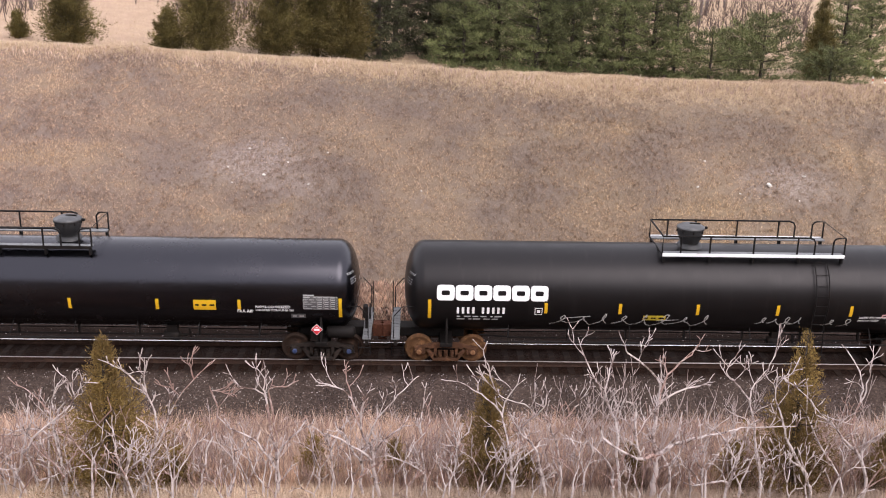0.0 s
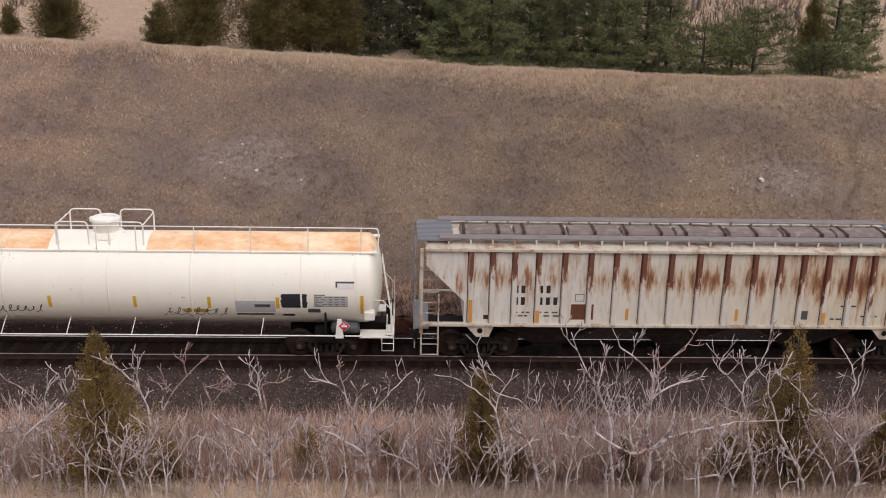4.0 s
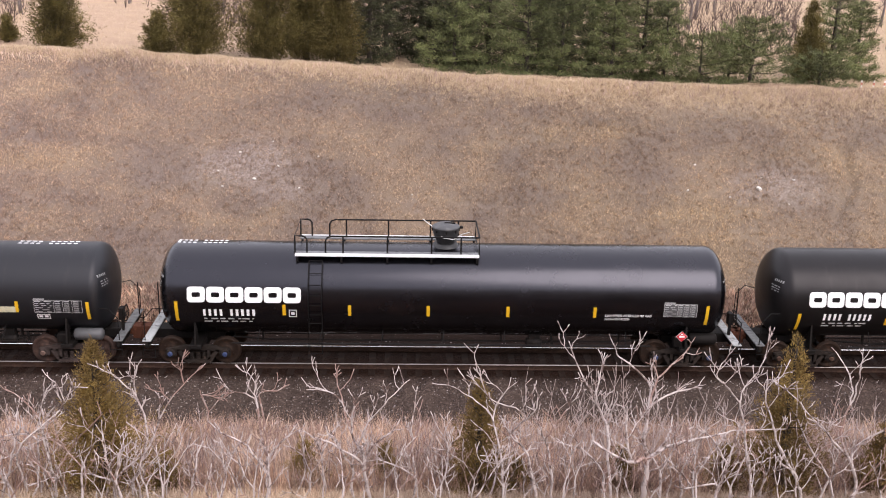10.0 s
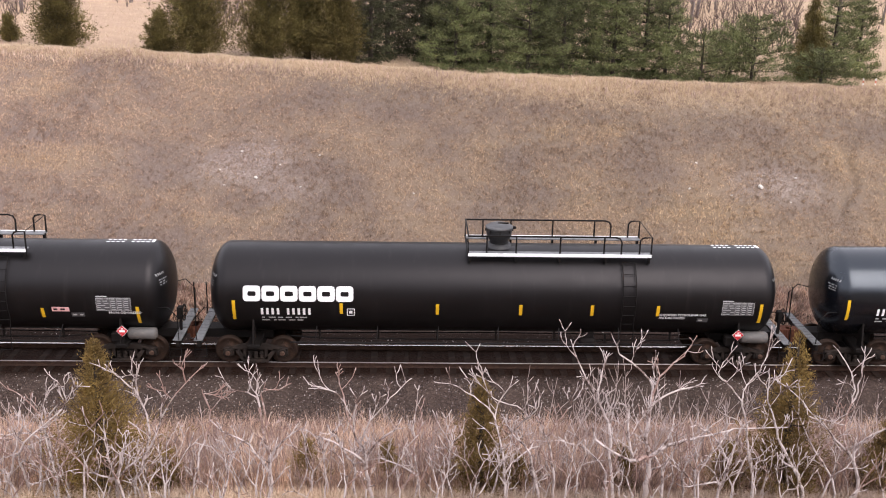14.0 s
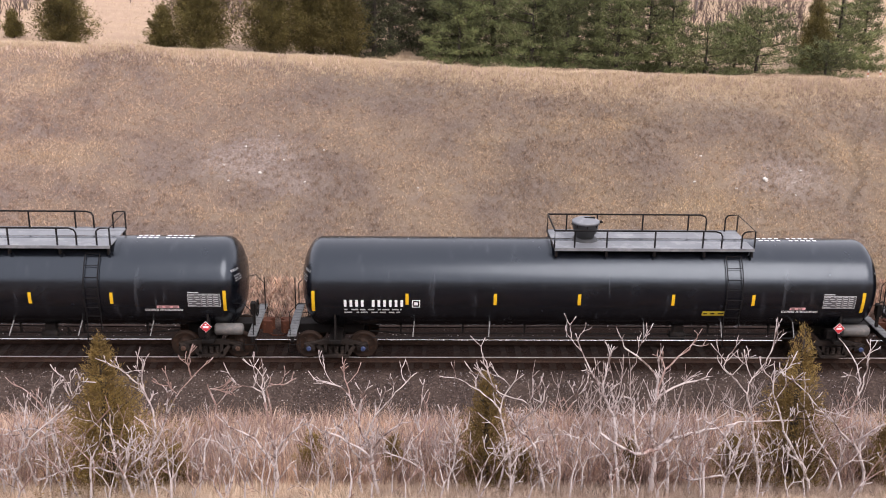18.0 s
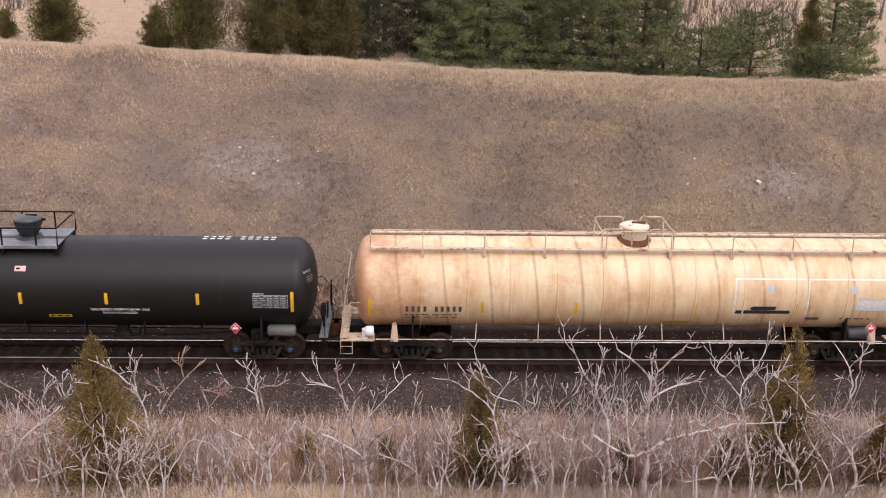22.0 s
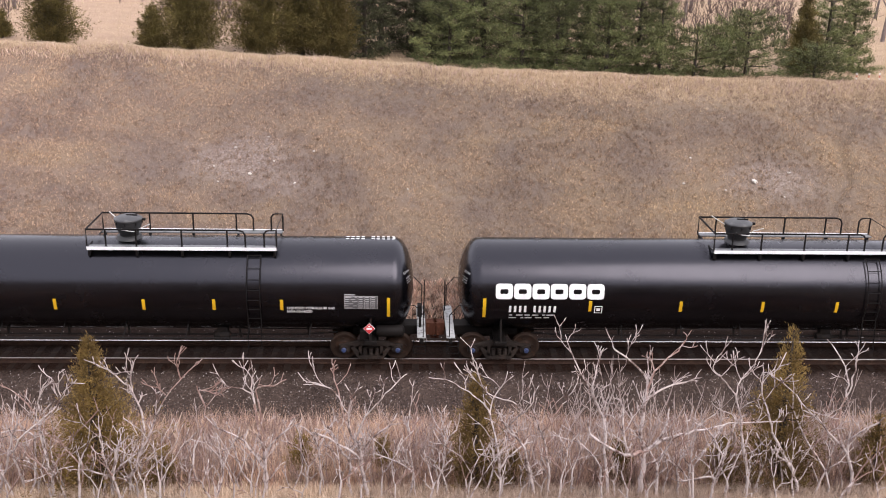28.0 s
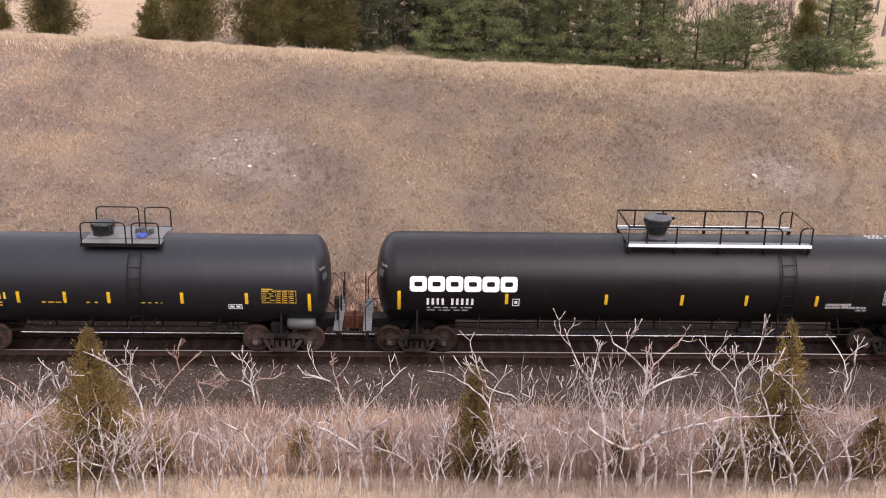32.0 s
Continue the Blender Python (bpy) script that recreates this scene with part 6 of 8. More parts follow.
def jacketed_cars():
    car, skin, o, h = long_jacketed(19.92, 38.06, (20.58, 24.41, 27.52, 30.21, 32.56, 34.74, 37.44), (21.75, 36.25), M_DIRTY, M_OFFPIPE, "stained off-white tank car with faded orange crown panels",
        (20.56, 22.38, 24.17, 26.00, 27.82, 29.01, 30.26, 32.10, 33.88, 35.71, 37.4), (20.11, 37.95), 29.07, (27.69, 28.70, 29.35, 30.44), (21.50, 23.60), (23.6, 26.1, 29.4, 32.0, 35.5), M_OFFPIPE)
    part("stencil_square", skin.bars([(o(24.06), o(24.35), 1.97, 1.995), (o(24.06), o(24.35), 2.215, 2.24), (o(24.06), o(24.085), 1.97, 2.24), (o(24.325), o(24.35), 1.97, 2.24)]), M_LETTERGREY, car)
    ragged(car, skin, o(34.85), o(35.69), 1.98, 2.50, 1)
    ragged(car, skin, o(34.85), o(35.28), 1.62, 1.74, 2)
    part("painted_out_patch", skin.sheet(o(33.38), o(34.66), 1.78, 2.25), M_OUTLINE, car, "grey painted-out patch")
    part("painted_out_patch", skin.sheet(o(34.0), o(34.5), 2.0, 2.12, 0.009), M_LETTERGREY, car, "dark painted-out patch")
    part("painted_out_patch", skin.sheet(o(33.4), o(34.6), 1.66, 1.76, 0.009), M_LETTERGREY, car, "dark painted-out patch")
    part("painted_out_patch", skin.sheet(o(36.6), o(37.2), 2.72, 2.92, 0.007), M_LETTERGREY, car)
    part("painted_out_patch", skin.sheet(o(36.66), o(37.2), 2.66, 2.86, 0.011), M_PAPER, car)
    data_panel(car, skin, o(35.91), o(36.98), 2.04, 2.42, M_OUTLINE, M_LETTERGREY)
    part("notice_panel", skin.sheet(o(31.70), o(32.47), 1.76, 1.93), M_PANELYEL, car, "yellow notice panel")
    part("notice_panel", skin.sheet(o(35.7), o(36.1), 1.78, 1.96), M_LETTERGREY, car)
    part("spray_scrawl", scribble(skin, o(24.9), o(27.3), 1.72, 2.05, 61, 0.026, 10, 0.9), M_BLACKSPRAY, car, "thin black scrawl")
    part("spray_scrawl", scribble(skin, o(31.1), o(33.2), 1.62, 1.98, 62, 0.026, 7), M_REDSPRAY, car, "thin red scrawl")
    placard(car, o(36.87), -1.54, 1.42, M_PAPER)
    part("valve_box", Shape().box(o(37.5), o(37.85), -1.4, -1.1, 1.55, 1.85, 0.03), M_OFFPIPE, car)
    CARS.append(car)
    car, skin, o, h = long_jacketed(209.81, 228.21, (210.35, 213.99, 217.03, 220.92, 224.23, 227.66), (211.75, 226.05), M_TAN, M_TANPIPE, "rust-stained tan tank car with a long crown railing",
        (212.05, 214.03, 215.99, 217.97, 220.08, 222.10, 224.07, 226.04), (210.37, 227.92), 219.07, (217.87, 218.84, 219.40, 220.21), (211.47, 213.38), (212.0, 213.5, 214.9, 216.4, 217.9, 219.4, 220.9, 222.5, 224.2, 225.9), M_CREAM, zc=2.58, zr=4.62, zd=3.99)
    for a, b in ((222.17, 224.50), (224.58, 227.72)):
        a, b = o(a), o(b)
        z0, z1 = 1.92, 3.20
        part("tape_outline", skin.bars([(a, b, z1 - 0.05, z1), (a, a + 0.05, z0, 2.3), (a, a + 0.05, 2.3, 2.75), (a, a + 0.05, 2.75, z1 - 0.05)], 0.009), M_TAPE, car, "pale outlined field")
    ragged(car, skin, o(222.26), o(224.08), 1.98, 2.12, 3)
    ragged(car, skin, o(222.75), o(223.6), 2.12, 2.27, 4)
    data_panel(car, skin, o(226.21), o(227.31), 2.12, 2.52, M_PAPER, M_OUTLINE)
    part("notice_panel", skin.sheet(o(223.2), o(223.45), 2.72, 2.98), M_OUTLINE, car)
    part("notice_panel", skin.sheet(o(225.95), o(226.2), 2.72, 2.98), M_OUTLINE, car)
    part("notice_panel", skin.sheet(o(224.65), o(225.1), 1.72, 1.84), M_LETTERGREY, car)
    part("stencil_print", skin.bars(line_bars(skin, o(225.8), o(226.8), 1.78, 0.07, 3)), M_LETTERGREY, car)
    part("saddle_stain", skin.sheet(o(219.9), o(221.0), 1.5, 1.66), M_PANELYEL, car, "dull yellow notice")
    placard(car, o(226.78), -1.54, 1.55, M_PAPER)
    v = Shape().lathe([(-0.14, 0.13), (-0.12, 0.18), (0.12, 0.18), (0.14, 0.13)], "x", (o(210.35), -1.35, 1.28), 14).lathe([(1.02, 0.10), (1.35, 0.10)], "z", (o(210.2), -1.30, 0), 12)
    part("brake_valve", v, M_PAPER, car, "pale cast valve on the end platform")
    CARS.append(car)


def hopper_car():
    """A covered hopper: ribbed sides with slanted ends, hopper bottoms, running boards, and hatches along the roof."""
    e0, e1 = 39.10, 56.30
    xc = (e0 + e1) / 2
    o = lambda x: x - xc
    car = thing("hopper_car", pose(xc, 0, 0), "rust-streaked pale grey covered hopper car with ribbed sides", "hopper car", "cars of the train")
    zs, ze, W = 1.54, 4.04, 1.52
    a, b = o(40.92) - 0.20, o(54.64) + 0.20
    body = Shape()
    out = [(a, zs), (b, zs), (b, 2.32), (o(56.05), 3.3), (o(56.05), ze), (o(39.5), ze), (o(39.5), 3.5), (a, 2.30)]
    body.slab(out, -W, W)
    sidewall = part("side_wall", body, M_HOPPER, car, "slant-ended side walls streaked with rust")
    gaps = (39, 40, 43, 47, 47, 46, 50, 50, 51, 51, 50, 46, 43, 45, 44, 40, 40)
    ribs = [40.92 + 0.01777 * sum(gaps[:k]) for k in range(18)]
    for k, x in enumerate(ribs):
        for s in (-1, 1):
            y0, y1 = sorted((s * W, s * (W + 0.10)))
            r = part("side_rib", Shape().loft([[(o(x) - 0.09, s * W, z), (o(x) + 0.09, s * W, z), (o(x) + 0.065, s * (W + 0.10), z), (o(x) - 0.065, s * (W + 0.10), z)] for z in (zs + 0.02, ze - 0.04)]), M_HOPRIB, sidewall, "upright rib")
            # Rust-brown strip on one side: a rib's rusty edge and its painted shadow.
            part("rib_shadow_line", Shape().box(o(x) - 0.112, o(x) - 0.09, *sorted((s * W, s * (W + 0.012))), zs + 0.04, ze - 0.05), M_RUST, sidewall, "rust-brown strip drawing a rib's rusty edge and shadow line")
    for k in (0, 3, 14, 17):
        tall = k in (0, 17)
        part("reflector_strip", Shape().box(o(ribs[k]) - 0.06, o(ribs[k]) + 0.06, -W - 0.106, -W - 0.10, zs + 0.08, zs + (0.85 if tall else 0.5)), M_DULLORANGE, car, "faded orange strip")
    for x in (ribs[7] - 0.45, ribs[11] - 0.45):
        part("reflector_strip", Shape().box(o(x) - 0.05, o(x) + 0.05, -W - 0.007, -W, zs + 0.15, zs + 0.55), M_DULLORANGE, car, "faded orange strip")
    for s in (-1, 1):
        y0, y1 = sorted((s * (W - 0.1), s * (W + 0.12)))
        part("side_sill", Shape().box(o(e0) + 0.3, o(e1) - 0.3, y0, y1, zs - 0.07, zs + 0.02, 0.01), M_HOPLIGHT, car, "pale side sill")
        part("eave", Shape().slab([(o(39.46), ze - 0.02), (o(56.09), ze - 0.02), (o(56.09), ze + 0.06), (o(39.46), ze + 0.06)], *sorted((s * (W - 0.1), s * (W + 0.13)))), M_HOPLIGHT, car, "cream eave angle")
    # Roof, rising to its ridge, with running boards and long hatches.
    prof = [(-W, ze + 0.05), (-1.1, ze + 0.12), (-0.45, ze + 0.16), (0.45, ze + 0.16), (1.1, ze + 0.12), (W, ze + 0.05), (W, ze - 0.02), (-W, ze - 0.02)]
    part("roof", Shape().loft([[(x, y, z) for y, z in prof] for x in (o(39.5), o(56.05))]), M_HOPLIGHT, car, "cream ridged roof")
    for s in (-1, 1):
        y0, y1 = sorted((s * 0.82, s * 1.28))
        rb = part("roof_walk", Shape().box(o(39.9), o(55.2), y0, y1, ze + 0.27, ze + 0.31, 0.006), M_WALK, car, "weathered roof walkway")
        for k in range(22):
            x = o(40.2) + k * 0.70
            part("walk_support", Shape().box(x - 0.03, x + 0.03, *sorted((s * 1.22, s * 1.28)), ze + 0.08, ze + 0.27), M_HOPLIGHT, rb)
    for x0, x1 in ((39.2, 40.35), (55.1, 56.12)):
        g, bars = Shape(), []
        g.box(o(x0), o(x1), -1.28, 1.0, ze + 0.22, ze + 0.245)
        for k in range(16):
            y = -1.25 + k * 0.147
            bars.append(Shape().box(o(x0), o(x1), y - 0.012, y + 0.012, ze + 0.247, ze + 0.275))
        walkend = part("end_walk", g, M_GRATE, car, "end roof platform of open grating")
        for bar in bars:
            part("grating_bar", bar, M_GRATE, walkend)
    x = 40.6
    for k in range(8):
        w = 1.72
        hatch = Shape().loft([[(o(x) + u, -0.42, z) for u, z in ((0, 0), (w, 0))] + [(o(x) + u, 0.42, z) for u, z in ((w, 0), (0, 0))], [(o(x) + u, -0.42, 0.14) for u in (0, w)] + [(o(x) + u, 0.42, 0.14) for u in (w, 0)], [(o(x) + u, -0.30, 0.22) for u in (0.03, w - 0.03)] + [(o(x) + u, 0.30, 0.22) for u in (w - 0.03, 0.03)]])
        hatch.v = [(px, py, pz + ze + 0.08) for px, py, pz in hatch.v]
        ht = part("hatch_cover", hatch, M_HATCH, car, "long trough hatch cover")
        for u in ((0.12, 1.25), (0.3, 1.6), (0.85,))[k % 3]:
            part("hatch_strap", Shape().box(o(x) + u - 0.05, o(x) + u + 0.05, -0.46, 0.46, ze + 0.305, ze + 0.33, 0.005).box(o(x) + u - 0.04, o(x) + u + 0.04, -0.50, -0.44, ze + 0.10, ze + 0.32), M_STRAP, ht)
        x += w + 0.06
    # Hopper bottoms.
    for k in range(3):
        c = o(43.6 + k * 4.25)
        ht = Shape().loft([[(c - 1.95, -1.35, zs - 0.05), (c + 1.95, -1.35, zs - 0.05), (c + 1.95, 1.35, zs - 0.05), (c - 1.95, 1.35, zs - 0.05)], [(c - 0.45, -0.5, 0.42), (c + 0.45, -0.5, 0.42), (c + 0.45, 0.5, 0.42), (c - 0.45, 0.5, 0.42)]])
        bay = part("hopper_bay", ht, M_DUSTFRAME, car, "tapered discharge bay")
        part("outlet_gate", Shape().box(c - 0.5, c + 0.5, -0.62, 0.62, 0.30, 0.43, 0.02), M_STEEL, bay)
    for t in (41.25, 54.55):
        truck(car, o(t), M_CAPRUST)
        part("body_bolster", Shape().box(o(t) - 0.25, o(t) + 0.25, -1.45, 1.45, 0.80, 1.46, 0.02), M_STEEL, car)
        part("jacking_pad", Shape().slab([(o(t) - 0.45, 1.48), (o(t) + 0.45, 1.48), (o(t) + 0.30, 1.10), (o(t) - 0.12, 1.10)], -W - 0.06, -W + 0.04).lathe([(-W - 0.075, 0.09), (-W - 0.06, 0.09)], "y", (o(t), 0, 1.31), 14, 1), (M_HOPLIGHT, M_STEEL), car)
    for d, xe, xs_ in ((-1, o(e0), a), (1, o(e1), b)):
        part("draft_sill", Shape().box(min(xs_ - d * 1.5, xe), max(xs_ - d * 1.5, xe), -0.30, 0.30, 0.74, 1.10, 0.02).box(min(xe - d * 0.14, xe), max(xe - d * 0.14, xe), -1.5, 1.5, 0.95, 1.25, 0.02), M_STEEL, car)
        part("coupler", shared(("coupler", d), lambda: coupler_shape(d).mesh("coupler", M_COUPLER)), M_COUPLER, car, "rusty knuckle coupler", pose(xe - d * 0.1, 0, 0))
        for y in (-1, 1):
            part("corner_post", Shape().box(min(xe - d * 0.30, xe - d * 0.18), max(xe - d * 0.30, xe - d * 0.18), *sorted((y * (W - 0.08), y * W)), 1.2, ze + 0.02), M_HOPLIGHT, car)
            s = Shape()
            for px in (xe - d * 0.25, xe - d * 0.80):
                s.tube([(px, y * (W + 0.06), 0.45), (px, y * (W + 0.06), 2.55 if px == xe - d * 0.80 else 2.75)], 0.03, 6)
            for k in range(7):
                s.tube([(xe - d * 0.25, y * (W + 0.06), 0.47 + k * 0.36), (xe - d * 0.80, y * (W + 0.06), 0.47 + k * 0.36)], 0.018, 5)
            part("side_ladder", s, M_HOPLIGHT, car)
            s = Shape()
            for py in (y * 1.35, y * 0.95):
                s.tube([(xe - d * 0.04, py, 0.6), (xe - d * 0.04, py, ze + 0.4)], 0.025, 6)
            for k in range(10):
                s.tube([(xe - d * 0.04, y * 1.35, 0.75 + k * 0.36), (xe - d * 0.04, y * 0.95, 0.75 + k * 0.36)], 0.016, 5)
            part("end_ladder", s, M_HANGER2, car)
        part("end_platform", Shape().box(min(xe - d * 0.5, xe), max(xe - d * 0.5, xe), -1.3, 1.3, 1.24, 1.29, 0.005), M_GRATE, car)
    part("air_reservoir", Shape().lathe([(-0.48, 0.02), (-0.46, 0.18), (-0.40, 0.25), (0.40, 0.25), (0.46, 0.18), (0.48, 0.02)], "y", (o(55.35), -0.6, 1.95), 18), M_RUST, car)
    # Marks on the side.
    skin = Skin(None, 0, -W)
    for x0, z0, z1 in [(x0, z0, z1) for z0, z1 in ((2.32, 2.58), (1.92, 2.18)) for x0 in (42.33, 42.55, 43.12, 43.36)] + [(43.60, 1.92, 2.18)]:
        part("mark_bar", skin.bars([(o(x0), o(x0) + 0.13, z0, z1)]), M_LETTERBLK, car, "bar of the running mark", at=pose(0, 0, 0.28))
    part("small_print", skin.bars(line_bars(skin, o(42.2), o(42.85), 1.66, 0.05, 2) + line_bars(skin, o(43.1), o(43.8), 1.66, 0.05, 3) + line_bars(skin, o(42.3), o(42.8), 1.54, 0.05, 4) + line_bars(skin, o(43.3), o(43.8), 1.54, 0.05, 5)), M_GREY, car, at=pose(0, 0, 0.28))
    part("rust_patch", skin.sheet(o(44.18), o(44.92), 1.42, 1.95, 0.004), M_RUST, car, "square patch of rust", at=pose(0, 0, 0.28))
    part("stencil_square", skin.bars([(o(44.3), o(44.6), 2.05, 2.07), (o(44.3), o(44.6), 2.28, 2.30), (o(44.3), o(44.32), 2.05, 2.3), (o(44.58), o(44.6), 2.05, 2.3)]), M_GREY, car, at=pose(0, 0, 0.28))
    part("stencil_panel", skin.sheet(o(41.35), o(41.65), 1.42, 1.56), M_LETTERBLK, car, at=pose(0, 0, 0.28))
    part("stencil_panel", skin.sheet(o(51.55), o(51.95), 1.48, 1.78), M_GREY, car, at=pose(0, 0, 0.28))
    for x0, x1, z, h, seed in ((53.0, 53.6, 1.95, 0.06, 6), (52.7, 53.4, 1.5, 0.06, 7), (53.7, 54.3, 1.6, 0.05, 8)):
        part("stencil_print", skin.bars(line_bars(skin, o(x0), o(x1), z, h, seed)), M_GREY, car, at=pose(0, 0, 0.28))
    CARS.append(car)


M_DULLORANGE = paint("faded_orange_sheet", (0.62, 0.30, 0.06), 0.5, spot=(0.5, 0.25, 0.08), scale=8)
CARS.append(white_car())
black_short_cars()
jacketed_cars()
hopper_car()


# ---- plants ----
def blades(name, x, y, z, tall, wide, lean, material, label, seed, bend=0.35, simple=False):
    """One mesh of grass blades: each two triangles, bent over at the tip, or one where it is simple."""
    rng, n = np.random.default_rng(seed), len(x)
    a, d = rng.uniform(0, 6.283, n), rng.uniform(0, 6.283, n)
    ux, uy = np.cos(a) * wide, np.sin(a) * wide
    lx, ly = np.cos(d) * tall * lean, np.sin(d) * tall * lean
    k = 3 if simple else 4
    v = np.empty((n, k, 3), np.float32)
    v[:, 0] = np.stack([x - ux, y - uy, z - 0.03], -1)
    v[:, 1] = np.stack([x + ux, y + uy, z - 0.03], -1)
    if not simple:
        v[:, 2] = np.stack([x + ux * 0.7 + lx * bend, y + uy * 0.7 + ly * bend, z + tall * 0.6], -1)
    v[:, k - 1] = np.stack([x + lx, y + ly, z + tall], -1)
    f = (np.arange(n) * k)[:, None, None] + np.array([(0, 1, 2)] if simple else [(0, 1, 2), (0, 2, 3)])[None]
    return tagged(new(name, many(name, v.reshape(-1, 3), f.reshape(-1, 3), material)), label, "grass", kind="stuff")


def patchy(x, y, s):
    return 0.5 + 0.5 * np.sin(x * s + 2 * np.sin(y * s * 0.7 + 1)) * np.sin(y * s * 1.3 + 1.5 * np.sin(x * s * 0.5))


def tufted(rng, cx, cy, per, spread):
    """Blades about their tufts' middles."""
    n = len(cx) * per
    return np.repeat(cx, per) + rng.normal(0, spread, n), np.repeat(cy, per) + rng.normal(0, spread, n)


def make_grass():
    rng = np.random.default_rng(11)
    # The far cutting, in small tufts with soil between.
    n = 80000
    cx, cy = rng.uniform(-27, 31, n), rng.uniform(3.8, 23.5, n)
    keep = rng.random(n) < (1 - 0.7 * bare_of(cx, cy)) * (0.6 + 0.4 * patchy(cx, cy, 0.5))
    x, y = tufted(rng, cx[keep], cy[keep], 10, 0.055)
    k = len(x)
    tall = rng.uniform(0.05, 0.15, k) * (0.7 + 0.6 * patchy(x + 3, y, 0.35))
    blades("slope_grass", x, y, height(x, y), tall, rng.uniform(0.006, 0.013, k), rng.uniform(0.3, 1.1, k), M_GRASS, "short dry tan grass on the far cutting slope", 1, simple=True)
    # Tufts of longer grass.
    n = 4200
    cx, cy = rng.uniform(-27, 31, n), rng.uniform(4.2, 19.5, n)
    keep = rng.random(n) > bare_of(cx, cy)
    x, y = tufted(rng, cx[keep], cy[keep], 14, 0.08)
    k = len(x)
    blades("grass_tufts", x, y, height(x, y), rng.uniform(0.09, 0.22, k), rng.uniform(0.005, 0.011, k), rng.uniform(0.3, 1.0, k), M_GRASS, "tufts of longer straw grass", 2, simple=True)
    # The fringe along the crest and the foot of the slope.
    n = 21000
    cx = rng.uniform(-27, 31, n)
    cy = crest_of(cx) + 0.9 - np.abs(rng.normal(0, 1.0, n)) * np.interp(cx, [-12, 0, 8], [0.7, 1.0, 1.3])
    x, y = tufted(rng, cx, cy, 9, 0.06)
    k = len(x)
    tall = rng.uniform(0.05, 0.15, k) * np.repeat(rng.uniform(0.5, 1.5, n), 9)
    blades("crest_grass", x, y, height(x, y), tall, rng.uniform(0.008, 0.016, k), rng.uniform(0.2, 1.0, k), M_CRESTGRASS, "pale straw grass standing along the crest", 3, simple=True)
    n = 2600
    x = rng.uniform(-27, 31, n)
    y = crest_of(x) - 0.5 + rng.uniform(-0.7, 0.7, n)
    blades("crest_stalks", x, y, height(x, y), rng.uniform(0.18, 0.42, n) * (0.5 + 0.5 * patchy(x, y, 1.3)), rng.uniform(0.010, 0.022, n), rng.uniform(0.1, 0.5, n), M_STALK, "pale seed stalks standing along the crest", 9)
    n = 34000
    x, y = rng.uniform(-22, 24, n), rng.uniform(4.0, 5.8, n)
    blades("foot_grass", x, y, height(x, y), rng.uniform(0.15, 0.42, n), rng.uniform(0.004, 0.008, n), rng.uniform(0.15, 0.6, n), M_STRAW, "long pale grass at the foot of the cutting", 4)
    # The land behind the crest.
    n = 60000
    y = 22 + 75 * rng.random(n) ** 1.3
    x = (y + 33) * rng.uniform(-0.45, 0.52, n)
    blades("back_grass", x, y, height(x, y), rng.uniform(0.06, 0.2, n), rng.uniform(0.01, 0.025, n), rng.uniform(0.3, 1.2, n), M_CRESTGRASS, "dry grass on the land behind the crest", 5, simple=True)
    # Tall grass between the track and the near bank.
    n = 15000
    cx, cy = rng.uniform(-16, 18, n), rng.uniform(-10.6, -3.7, n)
    keep = rng.random(n) < np.clip((-cy - 3.3) / 0.9, 0.12, 1) * (0.45 + 0.55 * patchy(cx, cy, 0.9))
    cx, cy = cx[keep], cy[keep]
    x, y = tufted(rng, cx, cy, 16, 0.10)
    k = len(x)
    tall = rng.uniform(0.35, 1.15, k) * np.repeat(rng.uniform(0.6, 1.15, len(cx)), 16) * np.clip((-y - 2.9) / 1.8, 0.35, 1)
    blades("tall_grass", x, y, height(x, y), tall, rng.uniform(0.004, 0.0085, k), rng.uniform(0.1, 0.75, k), M_STRAW, "tall dry straw grass beside the track", 6, simple=True)
    n = 3500
    x, y = rng.uniform(-15, 17, n), rng.uniform(-10.4, -5.2, n)
    blades("dry_stalks", x, y, height(x, y), rng.uniform(0.6, 1.2, n), rng.uniform(0.003, 0.006, n), rng.uniform(0.05, 0.4, n), M_STALK, "pale dry stalks standing in the tall grass", 8)
    # The near bank's edge.
    n = 10000
    cx, cy = rng.uniform(-13, 15, n), rng.uniform(-14, -10.5, n)
    x, y = tufted(rng, cx, cy, 12, 0.06)
    k = len(x)
    blades("bank_grass", x, y, height(x, y), rng.uniform(0.06, 0.28, k), rng.uniform(0.004, 0.008, k), rng.uniform(0.2, 1.1, k), M_BANKGRASS, "short pale grass on the near bank", 7, simple=True)


M_CRESTGRASS = island("bright_crest_grass", [(0.58, 0.455, 0.30), (0.70, 0.57, 0.385), (0.78, 0.65, 0.45), (0.63, 0.51, 0.345)], patches=False)
M_BANKGRASS = island("pinkish_bank_grass", [(0.47, 0.35, 0.245), (0.84, 0.68, 0.505), (0.94, 0.81, 0.63), (0.65, 0.50, 0.365), (0.92, 0.77, 0.59)])
M_STALK = island("pale_dry_stalks", [(0.75, 0.58, 0.45), (0.88, 0.73, 0.59), (0.66, 0.49, 0.38)])
make_grass()


